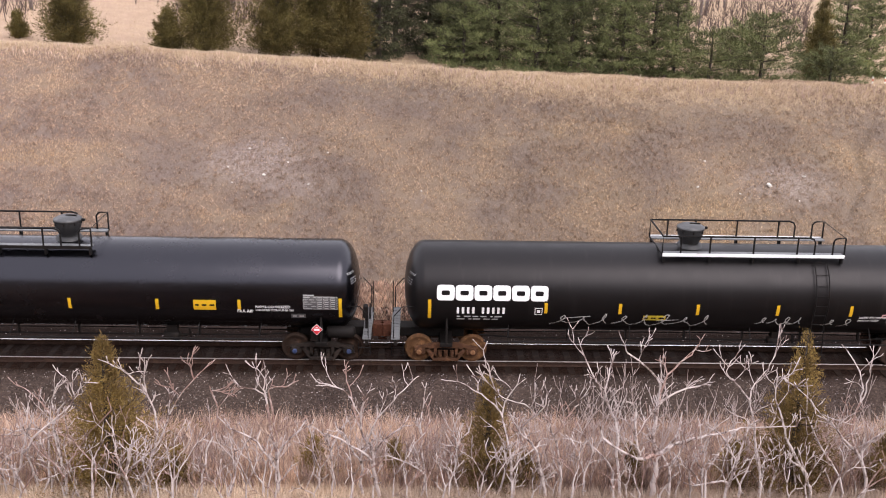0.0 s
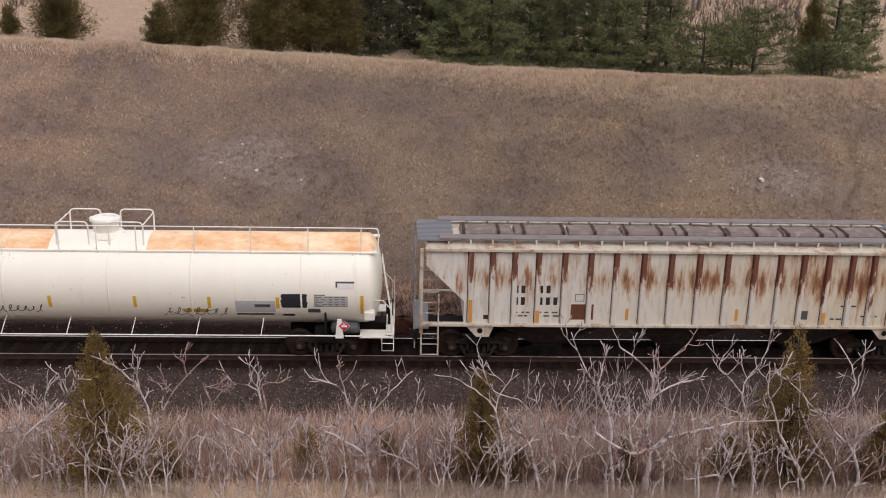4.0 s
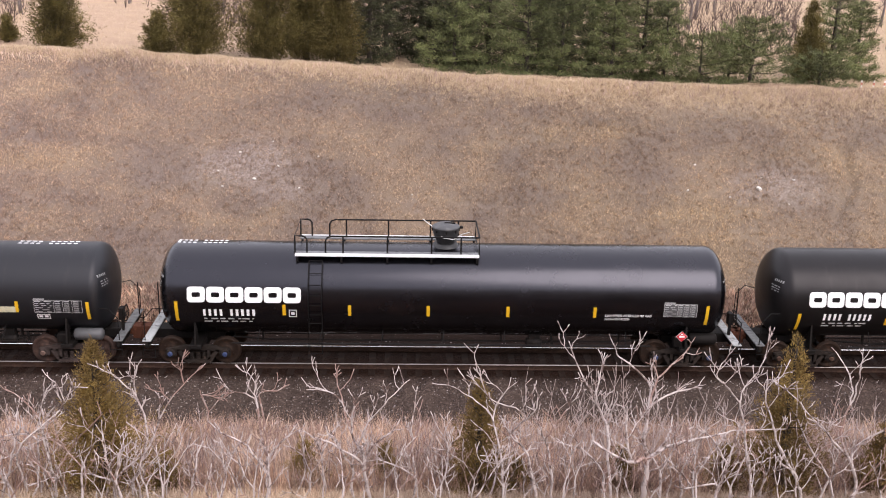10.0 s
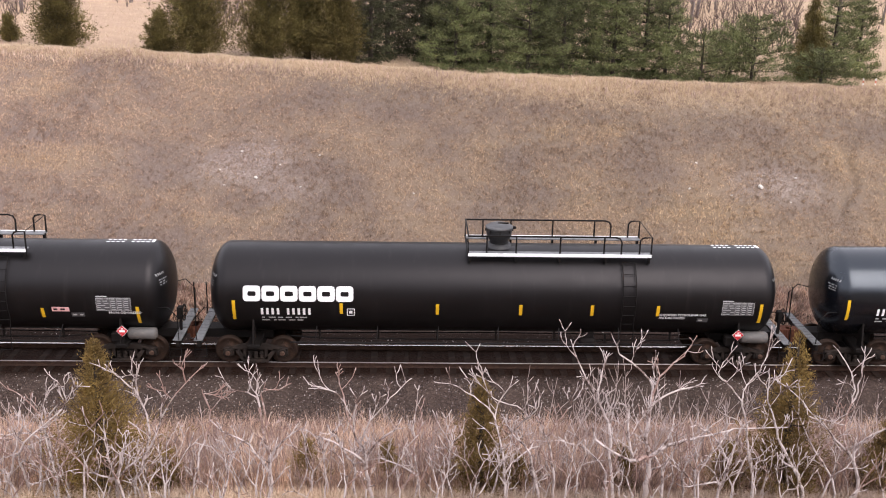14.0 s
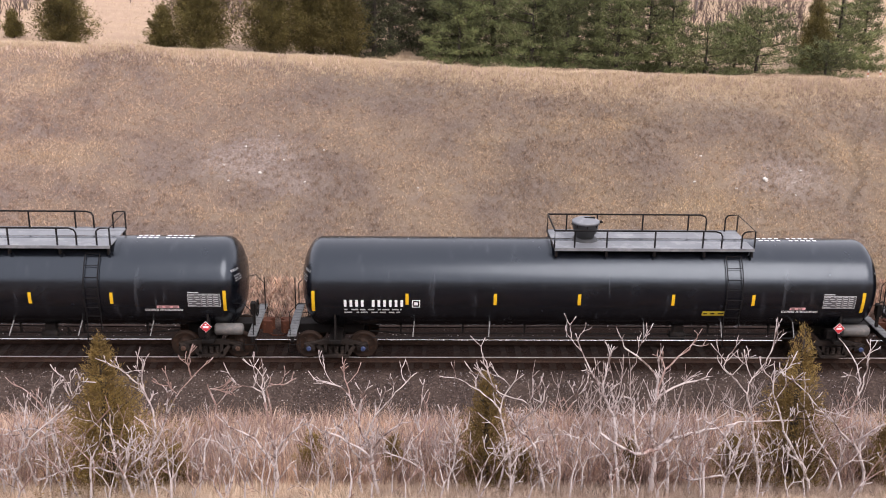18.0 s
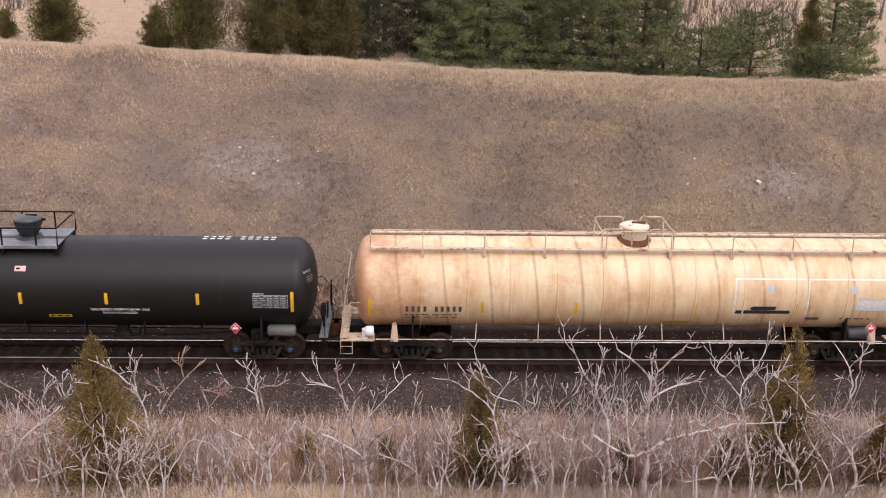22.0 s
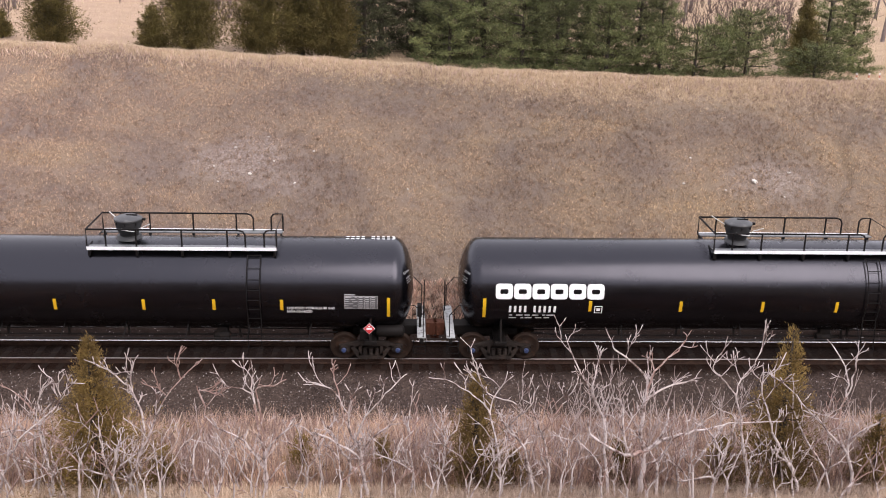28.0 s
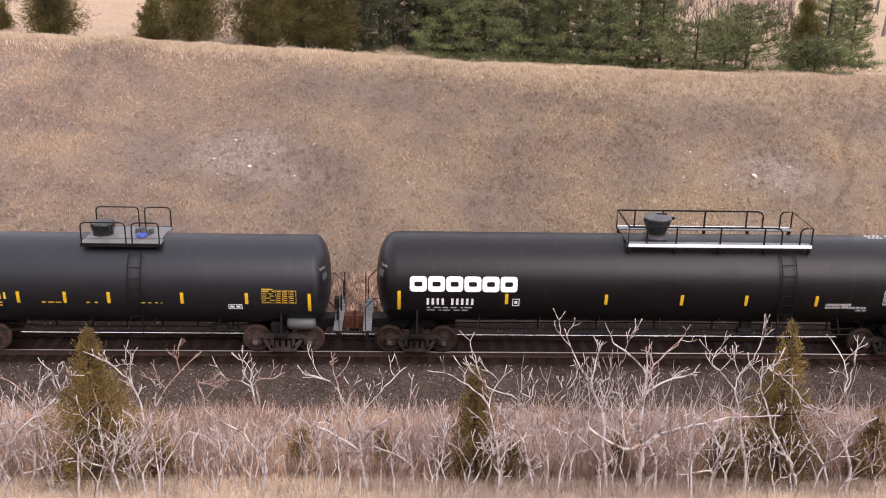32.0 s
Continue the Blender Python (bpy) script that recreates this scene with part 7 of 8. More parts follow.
def branch_lines(rng, base, way, length, r, levels, fork, up, out, wob=0.13):
    """Grows one limb of straight pieces and its forks into out as (points, radii)."""
    pts, rs, p, d = [Vector(base)], [r], Vector(base), Vector(way).normalized()
    steps = 3
    tip = max(r * 0.74, 0.009)
    for k in range(steps):
        d = (d + Vector((rng.gauss(0, wob), rng.gauss(0, wob), rng.gauss(0, wob) + up))).normalized()
        p = p + d * (length / steps) * rng.uniform(0.8, 1.2)
        pts.append(p.copy())
        rs.append(r + (tip - r) * (k + 1) / steps)
    if levels <= 1:
        # A blunt, knobbed end.
        pts.append(p + d * 0.025)
        rs[-1] *= 1.25
        rs.append(rs[-1] * 0.5)
    out.append((pts, rs))
    if levels <= 1:
        return
    spin = rng.uniform(0, 6.283)
    for j in range(fork + (1 if rng.random() < 0.12 else 0)):
        open_ = radians(rng.uniform(14, 42))
        side = Matrix.Rotation(spin + 3.1416 * j + rng.uniform(-0.5, 0.5), 3, d) @ d.orthogonal().normalized()
        nd = d * math.cos(open_) + side * math.sin(open_)
        k = (len(pts) - 1) if j < 2 else rng.choice((1, 2))
        branch_lines(rng, pts[k], nd, length * rng.uniform(0.5, 0.9), max(tip * rng.uniform(0.72, 0.95), 0.009), levels - 1, fork, up, out, wob)


def brush(x, y, tall, count, seed):
    """A thicket of fine upright wands, each with a few side twigs."""
    rng = random.Random(seed)
    t = thing("brush_shrub", pose(x, y, float(height(x, y))), "leafless thicket of fine grey-brown twigs", "shrub", "thin brush on the near bank")
    for k in range(count):
        s = Shape()
        a, out = rng.uniform(0, 6.283), rng.uniform(0.05, 0.34)
        h = tall * rng.uniform(0.65, 1.2)
        p, d = Vector((math.cos(a) * 0.12, math.sin(a) * 0.12, -0.05)), Vector((math.cos(a) * out, math.sin(a) * out * 0.6, 1)).normalized()
        pts = [p.copy()]
        for j in range(7):
            d = (d + Vector((rng.gauss(0, 0.10), rng.gauss(0, 0.08), 0.02))).normalized()
            p = p + d * h / 7
            pts.append(p.copy())
        s.tube(pts, [0.0115 - 0.0010 * j for j in range(8)], 4)
        for j in range(rng.randint(5, 8)):
            q = pts[rng.randint(3, 6)]
            b, l = rng.uniform(0, 6.283), rng.uniform(0.18, 0.5)
            w = Vector((math.cos(b) * 0.6, math.sin(b) * 0.45, rng.uniform(0.5, 1.0))).normalized()
            m = q + w * l * 0.5
            e = m + (w + Vector((rng.gauss(0, 0.25), rng.gauss(0, 0.2), 0.15))).normalized() * l * 0.5
            s.tube([q, m, e], [0.0075, 0.0062, 0.0045], 3)
        part("wand", s, M_WAND, t)


def sapling(x, y, tall, r, seed):
    rng = random.Random(seed)
    r, tall, y = r * 1.02, tall * 0.97, y - 0.55
    z = float(height(x, y))
    sh = thing("sumac_shrub", pose(x, y, z), "bare sumac shrub with pale forked antler-like branches", "shrub", "bare shrubs on the near bank")
    lean = Vector((rng.gauss(0, 0.13), rng.gauss(0.02, 0.08), 1)).normalized()
    stem = tall * rng.uniform(0.28, 0.5)
    tpts, trs, p, d = [Vector((0, 0, -0.1))], [r * 1.15], Vector((0, 0, -0.1)), lean.copy()
    for k in range(4):
        d = (d + Vector((rng.gauss(0, 0.09), rng.gauss(0, 0.07), 0.03))).normalized()
        p = p + d * (stem + 0.1) / 4
        tpts.append(p.copy())
        trs.append(r * (1.1 - 0.08 * k))
    part("trunk", Shape().tube(tpts, trs, 7), M_BARK, sh)
    n = 3 if r > 0.036 else 2
    spin = rng.choice((0.0, 3.14)) + rng.uniform(-0.5, 0.5)
    rest = tall - p.z
    lev = 4 if r > 0.034 else 3
    share = sum(0.70 ** k for k in range(lev)) * 0.86
    for j in range(n):
        a = spin + 6.283 * j / n + rng.uniform(-0.3, 0.3)
        open_ = radians(rng.uniform(14, 38))
        way = d * math.cos(open_) + Vector((math.cos(a), math.sin(a) * 0.7, 0)) * math.sin(open_)
        out = []
        branch_lines(rng, p - d * 0.03, way, rest / share * rng.uniform(0.75, 1.1), r * 0.7, lev, 2, 0.05, out)
        s = Shape()
        for pts, rs in out:
            s.tube(pts, rs, 5)
        part("branch", s, M_BARK if rng.random() < 0.7 else M_TWIG, sh)
    for j in range(1 if tall < 2 else 2):
        k = rng.choice((1, 2, 3))
        a = rng.uniform(0, 6.283)
        out = []
        branch_lines(rng, tpts[k], Vector((math.cos(a), math.sin(a), 0.9)), tall * rng.uniform(0.1, 0.22), max(r * 0.42, 0.01), 2, 2, 0.08, out)
        s = Shape()
        for pts, rs in out:
            s.tube(pts, rs, 5)
        part("branch", s, M_TWIG if rng.random() < 0.5 else M_BARK, sh)


def bend_of(start, way, end, rng, steps=7):
    """A curved limb that leaves along way and comes to end, with small kinks."""
    span = (end - start).length
    knee = start + way * span * 0.42 + Vector((rng.gauss(0, 0.06), rng.gauss(0, 0.08), rng.gauss(0, 0.04))) * span
    pts = []
    for k in range(steps):
        t = k / (steps - 1)
        p = start * (1 - t) ** 2 + knee * 2 * t * (1 - t) + end * t * t
        if 0 < k < steps - 1:
            p = p + Vector((rng.gauss(0, 0.016), rng.gauss(0, 0.016), rng.gauss(0, 0.012))) * span
        pts.append(p)
    return pts


def sumac(x, y, r, seed, limbs):
    """A bare sumac. Each limb: the limb that it leaves, how far along that, and its end, sideways and up from the root."""
    rng = random.Random(seed)
    z = float(height(x, y))
    sh = thing("sumac_shrub", pose(x, y, z), "bare sumac shrub with pale forked antler-like branches", "shrub", "bare shrubs on the near bank")
    paths, radii = [], []
    ends = {p for p, u, _, _ in limbs if u == 1}
    for i, (parent, u, dx, dz) in enumerate(limbs):
        if parent < 0:
            start, way, r0 = Vector((0, 0, -0.12)), Vector((rng.gauss(0, 0.1), 0, 1)).normalized(), r * 0.94
        else:
            pts, rs = paths[parent], radii[parent]
            k = u * (len(pts) - 1)
            a = min(int(k), len(pts) - 2)
            start, way = pts[a].lerp(pts[a + 1], k - a), (pts[a + 1] - pts[a]).normalized()
            r0 = (rs[a] + (rs[a + 1] - rs[a]) * (k - a)) * (0.93 if u == 1 else 0.8)
        end = Vector((dx, start.y + rng.gauss(0, 0.22), dz))
        pts = bend_of(start, way, end, rng)
        span = (end - start).length
        r1 = max(r0 * (0.84 if i == 0 else max(0.5, 0.86 - 0.18 * span)), 0.0125)
        rs = [r0 + (r1 - r0) * k / (len(pts) - 1) for k in range(len(pts))]
        paths.append(pts)
        radii.append(rs)
        s = Shape().tube(pts, rs, 7 if i == 0 else 6)
        out = []
        d = (pts[-1] - pts[-2]).normalized()
        if i not in ends:
            for j in range(rng.choice((1, 1, 2, 2))):
                side = d + Vector((rng.gauss(0, 0.5), rng.gauss(0, 0.4), 0.15))
                branch_lines(rng, pts[-1] - d * 0.02, side, rng.uniform(0.14, 0.42), r1 * 0.82, rng.choice((1, 1, 2)), 2, 0.08, out, 0.16)
        for j in range(rng.choice((2, 2, 3, 4)) if i else rng.choice((1, 2))):
            k = rng.choice((2, 3, 4, 5))
            side = (pts[k] - pts[k - 1]).normalized() * 0.7 + Vector((rng.choice((-1, 1)) * rng.uniform(0.4, 1.0), rng.gauss(0, 0.5), 0.35))
            branch_lines(rng, pts[k], side, rng.uniform(0.16, 0.42), max(0.0095, rs[k] * rng.uniform(0.3, 0.5)), rng.choice((1, 2, 3, 3)), 2, 0.12, out, 0.17)
        for p_, r_ in out:
            s.tube(p_, r_, 5)
        part("trunk" if i == 0 else "branch", s, M_TWIG if i and rng.random() < 0.22 else M_BARK, sh)


sumac(-6.29, -11.3, 0.045, 507, ((-1, 0, 0.38, 1.25), (0, 1, 0.23, 2.61), (1, 1, -0.66, 3.30), (1, 1, 0.32, 3.33), (0, 0.8, 0.94, 2.44), (4, 1, 1.57, 3.24)))
sumac(-8.00, -11.3, 0.04, 514, ((-1, 0, -0.22, 1.18), (0, 1, -0.35, 1.97), (1, 1, -0.89, 2.40), (0, 1, 0.09, 2.33), (0, 0.4, 1.11, 2.11)))
sumac(-8.55, -11.3, 0.03, 521, ((-1, 0, 0.14, 1.33), (0, 1, 0.43, 2.68), (0, 1, -0.66, 1.47)))
sumac(-6.62, -11.3, 0.035, 528, ((-1, 0, 0.07, 0.74), (0, 1, -0.56, 0.96), (0, 1, 0.36, 1.69), (0, 0.8, 0.65, 1.18), (0, 1, -0.09, 1.97)))
sumac(-4.91, -11.3, 0.028, 535, ((-1, 0, 0.31, 1.47), (0, 1, 0.34, 2.61), (1, 1, 0.66, 2.54)))
sumac(-3.14, -11.3, 0.045, 542, ((-1, 0, 0.02, 1.18), (0, 1, -0.17, 2.33), (1, 1, -0.79, 2.82), (1, 1, -0.17, 3.10), (0, 1, -0.09, 2.75), (4, 1, 0.33, 2.96), (0, 0.8, 0.58, 1.83), (0, 0.6, -1.03, 1.83)))
sumac(-1.88, -11.3, 0.025, 549, ((-1, 0, 0.02, 1.18), (0, 1, 0.36, 1.76), (0, 1, -0.16, 1.76)))
sumac(-0.72, -11.3, 0.05, 556, ((-1, 0, -0.15, 1.03), (0, 1, -0.31, 1.54), (1, 1, -0.63, 2.40), (2, 1, -1.42, 2.82), (2, 1, -0.88, 3.06), (1, 1, -0.33, 2.75), (1, 0.6, 0.11, 2.54), (6, 1, 0.75, 3.25), (0, 0.8, 0.50, 1.90), (0, 0.9, -1.19, 1.76)))
sumac(-1.08, -11.3, 0.035, 563, ((-1, 0, -0.08, 0.95), (0, 1, -0.46, 1.76), (0, 1, 0.21, 1.32)))
sumac(0.18, -11.3, 0.03, 570, ((-1, 0, 0.06, 1.17), (0, 1, 0.24, 1.97), (0, 1, 0.11, 2.61), (0, 0.5, -0.67, 0.95)))
sumac(0.92, -11.3, 0.028, 577, ((-1, 0, 0.06, 0.50), (0, 1, 0.14, 1.17), (1, 1, -0.03, 1.83), (1, 1, 0.43, 1.61)))
sumac(2.39, -11.3, 0.045, 584, ((-1, 0, -0.06, 0.73), (0, 1, -0.27, 1.90), (1, 1, -0.67, 2.33), (2, 1, -1.35, 2.69), (1, 1, 0.03, 2.76), (0, 0.7, 0.61, 1.17)))
sumac(3.20, -11.3, 0.045, 591, ((-1, 0, -0.25, 1.10), (0, 1, -0.54, 1.61), (1, 1, -0.44, 2.33), (2, 1, -1.10, 2.76), (3, 1, -1.51, 3.60), (1, 1, -0.89, 2.19), (2, 1, -0.21, 3.11)))
sumac(3.53, -11.3, 0.035, 598, ((-1, 0, -0.13, 1.32), (0, 1, -0.29, 1.90), (1, 1, 0.13, 2.62), (2, 1, 0.36, 3.11), (1, 1, -0.59, 2.62)))
sumac(4.95, -11.3, 0.042, 605, ((-1, 0, -0.17, 1.83), (0, 1, -0.51, 2.55), (1, 1, -1.16, 3.88), (1, 1, -0.37, 3.46), (0, 0.9, 0.01, 2.62)))
sumac(5.70, -11.3, 0.075, 612, ((-1, 0, -0.02, 1.09), (0, 1, -0.01, 2.55), (1, 1, -0.81, 3.67), (1, 1, 0.67, 3.68), (0, 1, -0.39, 1.39), (4, 1, -1.42, 1.97), (0, 0.95, 0.66, 1.58), (6, 1, 1.83, 1.83), (7, 1, 3.29, 1.90), (4, 1, -0.67, 2.62), (1, 0.8, 0.94, 2.83), (6, 0.5, 0.56, 1.97)))
sumac(8.28, -11.3, 0.045, 619, ((-1, 0, -0.23, 1.31), (0, 1, -0.48, 2.45), (1, 1, -1.16, 3.33), (2, 1, -0.99, 3.98), (1, 1, -0.16, 3.19), (4, 1, 0.09, 4.06)))
sumac(9.52, -11.3, 0.045, 626, ((-1, 0, -0.51, 1.16), (0, 1, -0.93, 2.12), (1, 1, -1.13, 3.19), (2, 0.9, -0.35, 2.62), (3, 1, 0.41, 1.82), (0, 0.5, -0.92, 1.24)))
sumac(10.19, -11.3, 0.03, 633, ((-1, 0, -0.26, 0.94), (0, 1, -0.90, 2.62), (0, 1, 0.17, 1.60)))
sumac(10.75, -11.3, 0.045, 640, ((-1, 0, -0.33, 1.31), (0, 1, -0.31, 2.48), (1, 1, -0.49, 3.48), (1, 1, -0.20, 3.59), (0, 0.9, -1.14, 2.19), (0, 0.8, 0.35, 2.04)))
sumac(7.39, -11.3, 0.04, 647, ((-1, 0, 0.07, 1.16), (0, 1, -0.26, 1.83), (1, 1, -0.62, 2.12), (0, 1, 0.24, 2.12), (0, 0.5, -0.74, 0.49)))
sumac(6.65, -11.3, 0.03, 654, ((-1, 0, -0.15, 0.72), (0, 1, -0.45, 1.90), (0, 1, 0.05, 1.46)))
sumac(-9.27, -11.3, 0.035, 661, ((-1, 0, 0.37, 1.04), (0, 1, 0.69, 1.97), (0, 1, 1.51, 2.33), (2, 1, 1.48, 3.05)))
more = random.Random(31)
for i in range(9):
    sapling(-10.4 + i * 0.85 + more.uniform(-0.2, 0.2), more.uniform(-11.6, -10.8), more.uniform(1.4, 2.5), more.uniform(0.022, 0.034), 360 + i)
for i in range(10):
    sapling(-10.6 + i * 0.55 + more.uniform(-0.2, 0.2), more.uniform(-11.2, -10.0), more.uniform(1.3, 2.3), more.uniform(0.018, 0.028), 260 + i)
for i in range(10):
    sapling(1.2 + i * 0.95 + more.uniform(-0.25, 0.25), more.uniform(-11.1, -10.2), more.uniform(1.5, 2.5), more.uniform(0.02, 0.032), 280 + i)
for i in range(30):
    sapling(-10.2 + i * 0.73 + more.uniform(-0.3, 0.3), more.uniform(-11.9, -11.2), more.uniform(1.1, 2.0), more.uniform(0.016, 0.026), 320 + i)
for i in range(46):
    sapling(-9.8 + i * 0.465 + more.uniform(-0.35, 0.35), more.uniform(-11.2, -9.6), more.uniform(0.9, 1.9), more.uniform(0.014, 0.022), 150 + i)


def make_thicket():
    """Thin upright stems between the shrubs."""
    rng, s = random.Random(9), Shape()
    for k in range(2600):
        x, y = rng.uniform(-14, 16), rng.uniform(-10.8, -5.6)
        z, t = float(height(x, y)), rng.uniform(0.5, 1.5)
        p = Vector((x, y, z - 0.05))
        d = Vector((rng.gauss(0, 0.16), rng.gauss(0, 0.16), 1)).normalized()
        q = p + d * t * 0.6
        s.tube([p, q, q + (d + Vector((rng.gauss(0, 0.25), rng.gauss(0, 0.25), 0))) * t * 0.4], [0.010, 0.008, 0.005], 3)
        for j in range(2):
            e = Vector((rng.gauss(0, 0.6), rng.gauss(0, 0.6), 0.7)).normalized()
            s.tube([p + d * t * rng.uniform(0.3, 0.8), q + e * t * 0.35], [0.007, 0.004], 3)
    solid("thicket", s, M_THICKET, pose(0, 0, 0), "thin reddish-grey bare stems in the tall grass", "brush", kind="stuff")


M_THICKET = island("reddish_grey_stems", [(0.30, 0.21, 0.18), (0.44, 0.33, 0.29), (0.60, 0.49, 0.44)])
make_thicket()


def sprays(rng, c, out, size, flat=0.5, per=3, broad=0.26, level=0.0):
    """Small leaf sprays, two triangles each, about the centres c, pointing along out."""
    n = len(c) * per
    c, out = np.repeat(c, per, 0), np.repeat(out, per, 0)
    size = np.repeat(size, per) * rng.uniform(0.6, 1.3, n)
    d = out + rng.normal(0, flat, (n, 3))
    d /= np.linalg.norm(d, axis=1)[:, None]
    s = np.cross(d, rng.normal(0, 1, (n, 3)) + np.array([0, 0, level]))
    s /= np.linalg.norm(s, axis=1)[:, None] + 1e-9
    u = np.cross(d, s)
    p = c + rng.normal(0, 1, (n, 3)) * size[:, None] * 0.55
    v = np.empty((n, 4, 3), np.float32)
    v[:, 0] = p - d * size[:, None] * 0.4
    v[:, 1] = p + s * size[:, None] * broad + u * size[:, None] * 0.1
    v[:, 2] = p + d * size[:, None] * 0.75
    v[:, 3] = p - s * size[:, None] * broad + u * size[:, None] * 0.1
    f = (np.arange(n) * 4)[:, None, None] + np.array([(0, 1, 2), (0, 2, 3)])[None]
    return v.reshape(-1, 3), f.reshape(-1, 3)


for i, (x, y, tall, count) in enumerate([(3.6, -9.7, 2.7, 13), (4.7, -9.4, 3.0, 15), (6.0, -9.6, 3.1, 15), (7.1, -9.4, 2.8, 13), (8.2, -9.6, 2.8, 11), (10.6, -9.5, 2.9, 13), (11.8, -9.6, 2.5, 11), (-0.9, -9.6, 1.9, 10), (-4.6, -9.5, 1.9, 9), (-9.4, -9.6, 2.0, 9), (0.5, -9.6, 1.8, 8)]):
    brush(x, y, tall, count, 520 + i)


def cedar(name, x, y, r, tall, seed, mat, label, category, group, size=0.16, dense=1.0, slim=0.85):
    """A cedar: a ragged cone of ascending feathery plumes round a trunk with limbs."""
    rng, pr = np.random.default_rng(seed), random.Random(seed)
    z = float(height(x, y))
    t = thing(name, pose(x, y, z), label, category, group)
    s = Shape().tube([(0, 0, -0.2), (0.03, 0.02, tall * 0.5), (0, 0, tall * 0.97)], [r * 0.09 + 0.02, r * 0.06 + 0.012, 0.008], 7)
    for k in range(int(10 + tall * 3)):
        h = pr.uniform(0.05, 0.85)
        a = pr.uniform(0, 6.283)
        l = r * (1 - h) ** slim * 0.85
        s.tube([(0, 0, h * tall), (math.cos(a) * l * 0.6, math.sin(a) * l * 0.6, h * tall + l * 0.2), (math.cos(a) * l, math.sin(a) * l, h * tall + l * 0.55)], [0.02, 0.014, 0.006], 4)
    part("trunk", s, M_TRUNK, t, "trunk with its limbs")
    # Ascending plumes: each leaves the trunk, sweeps out and up, and carries sprays along its outer part.
    n = int(30 * dense * tall ** 0.8 * max(0.5, r) ** 0.7)
    h = 0.97 * (1 - np.sqrt(rng.random(n)))
    a = rng.uniform(0, 6.283, n)
    reach = r * (1 - h) ** slim * (1 + 0.16 * np.sin(a * 2 + seed) + 0.12 * np.sin(a * 3 + h * 9)) * (0.45 + 0.8 * rng.random(n) ** 1.4) + 0.05
    rise = reach * rng.uniform(0.12, 0.62, n) + 0.05 * tall * rng.uniform(0.1, 1.0, n) ** 2
    per = 13
    u = rng.uniform(0.3, 1.05, (n, per))
    wide = (0.05 + 0.16 * reach)[:, None] * np.clip(1.15 - u, 0.15, 1)
    cx = (np.cos(a) * reach)[:, None] * u + rng.normal(0, 1, (n, per)) * wide
    cy = (np.sin(a) * reach)[:, None] * u + rng.normal(0, 1, (n, per)) * wide
    cz = (h * tall)[:, None] + rise[:, None] * u ** 1.5 + rng.normal(0, 0.8, (n, per)) * wide
    c = np.stack([cx, cy, np.clip(cz, 0.03, tall * 1.03)], -1).reshape(-1, 3)
    out = np.repeat(np.stack([np.cos(a) * reach, np.sin(a) * reach, rise * 1.4 + 0.05], -1) / (reach + rise)[:, None], per, 0)
    v, f = sprays(rng, c, out, np.full(len(c), size) * rng.uniform(0.6, 1.5, len(c)), 0.38, 3, 0.14)
    part("crown", many("crown", v, f, mat), mat, t, "feathery scale foliage")
    return t


def pine(x, y, r, tall, seed, mat, label):
    """A pine: whorled limbs with tufts of needles at and along their ends, open between."""
    rng, pr = np.random.default_rng(seed), random.Random(seed)
    z = float(height(x, y))
    t = thing("pine_tree", pose(x, y, z), label, "tree", "pines behind the crest")
    s, cs, outs, sizes = Shape(), [], [], []
    s.tube([(0, 0, -0.2), (0.05, 0.0, tall * 0.5), (0, 0, tall * 0.98)], [0.06 + tall * 0.012, 0.04 + tall * 0.007, 0.012], 8)
    layers = max(5, int(tall / 0.46))
    for k in range(layers):
        h = 0.012 + 0.96 * k / layers
        m = pr.choice((5, 6, 7))
        for j in range(m):
            a = 6.283 * j / m + pr.uniform(-0.35, 0.35)
            l = r * (1 - h) ** 0.6 * pr.uniform(0.65, 1.2) + 0.12
            rise = pr.uniform(0.15, 0.45) * min(1, 0.15 + h * 4)
            b = Vector((0, 0, h * tall))
            e = b + Vector((math.cos(a) * l, math.sin(a) * l, l * rise))
            mid = b.lerp(e, 0.55) - Vector((0, 0, l * 0.05))
            s.tube([b, mid, e], [0.025, 0.016, 0.007], 4)
            for q in range(max(8, int(l * 20))):
                u = 1.05 - 0.9 * pr.random() ** 1.4
                w = 0.04 + 0.16 * (1.05 - u) * l
                p = b.lerp(e, u) + Vector((pr.gauss(0, w + 0.06), pr.gauss(0, w + 0.06), pr.gauss(0.02, 0.05)))
                cs.append(p)
                outs.append((math.cos(a) * 0.8, math.sin(a) * 0.8, 0.55))
                sizes.append(pr.uniform(0.12, 0.19))
    part("trunk", s, M_TRUNK, t, "trunk with its limbs")
    v, f = sprays(rng, np.array([tuple(c) for c in cs]), np.array(outs), np.array(sizes), 0.65, 8, 0.10, 1.0)
    part("crown", many("crown", v, f, mat), mat, t, "tufts of long green needles")


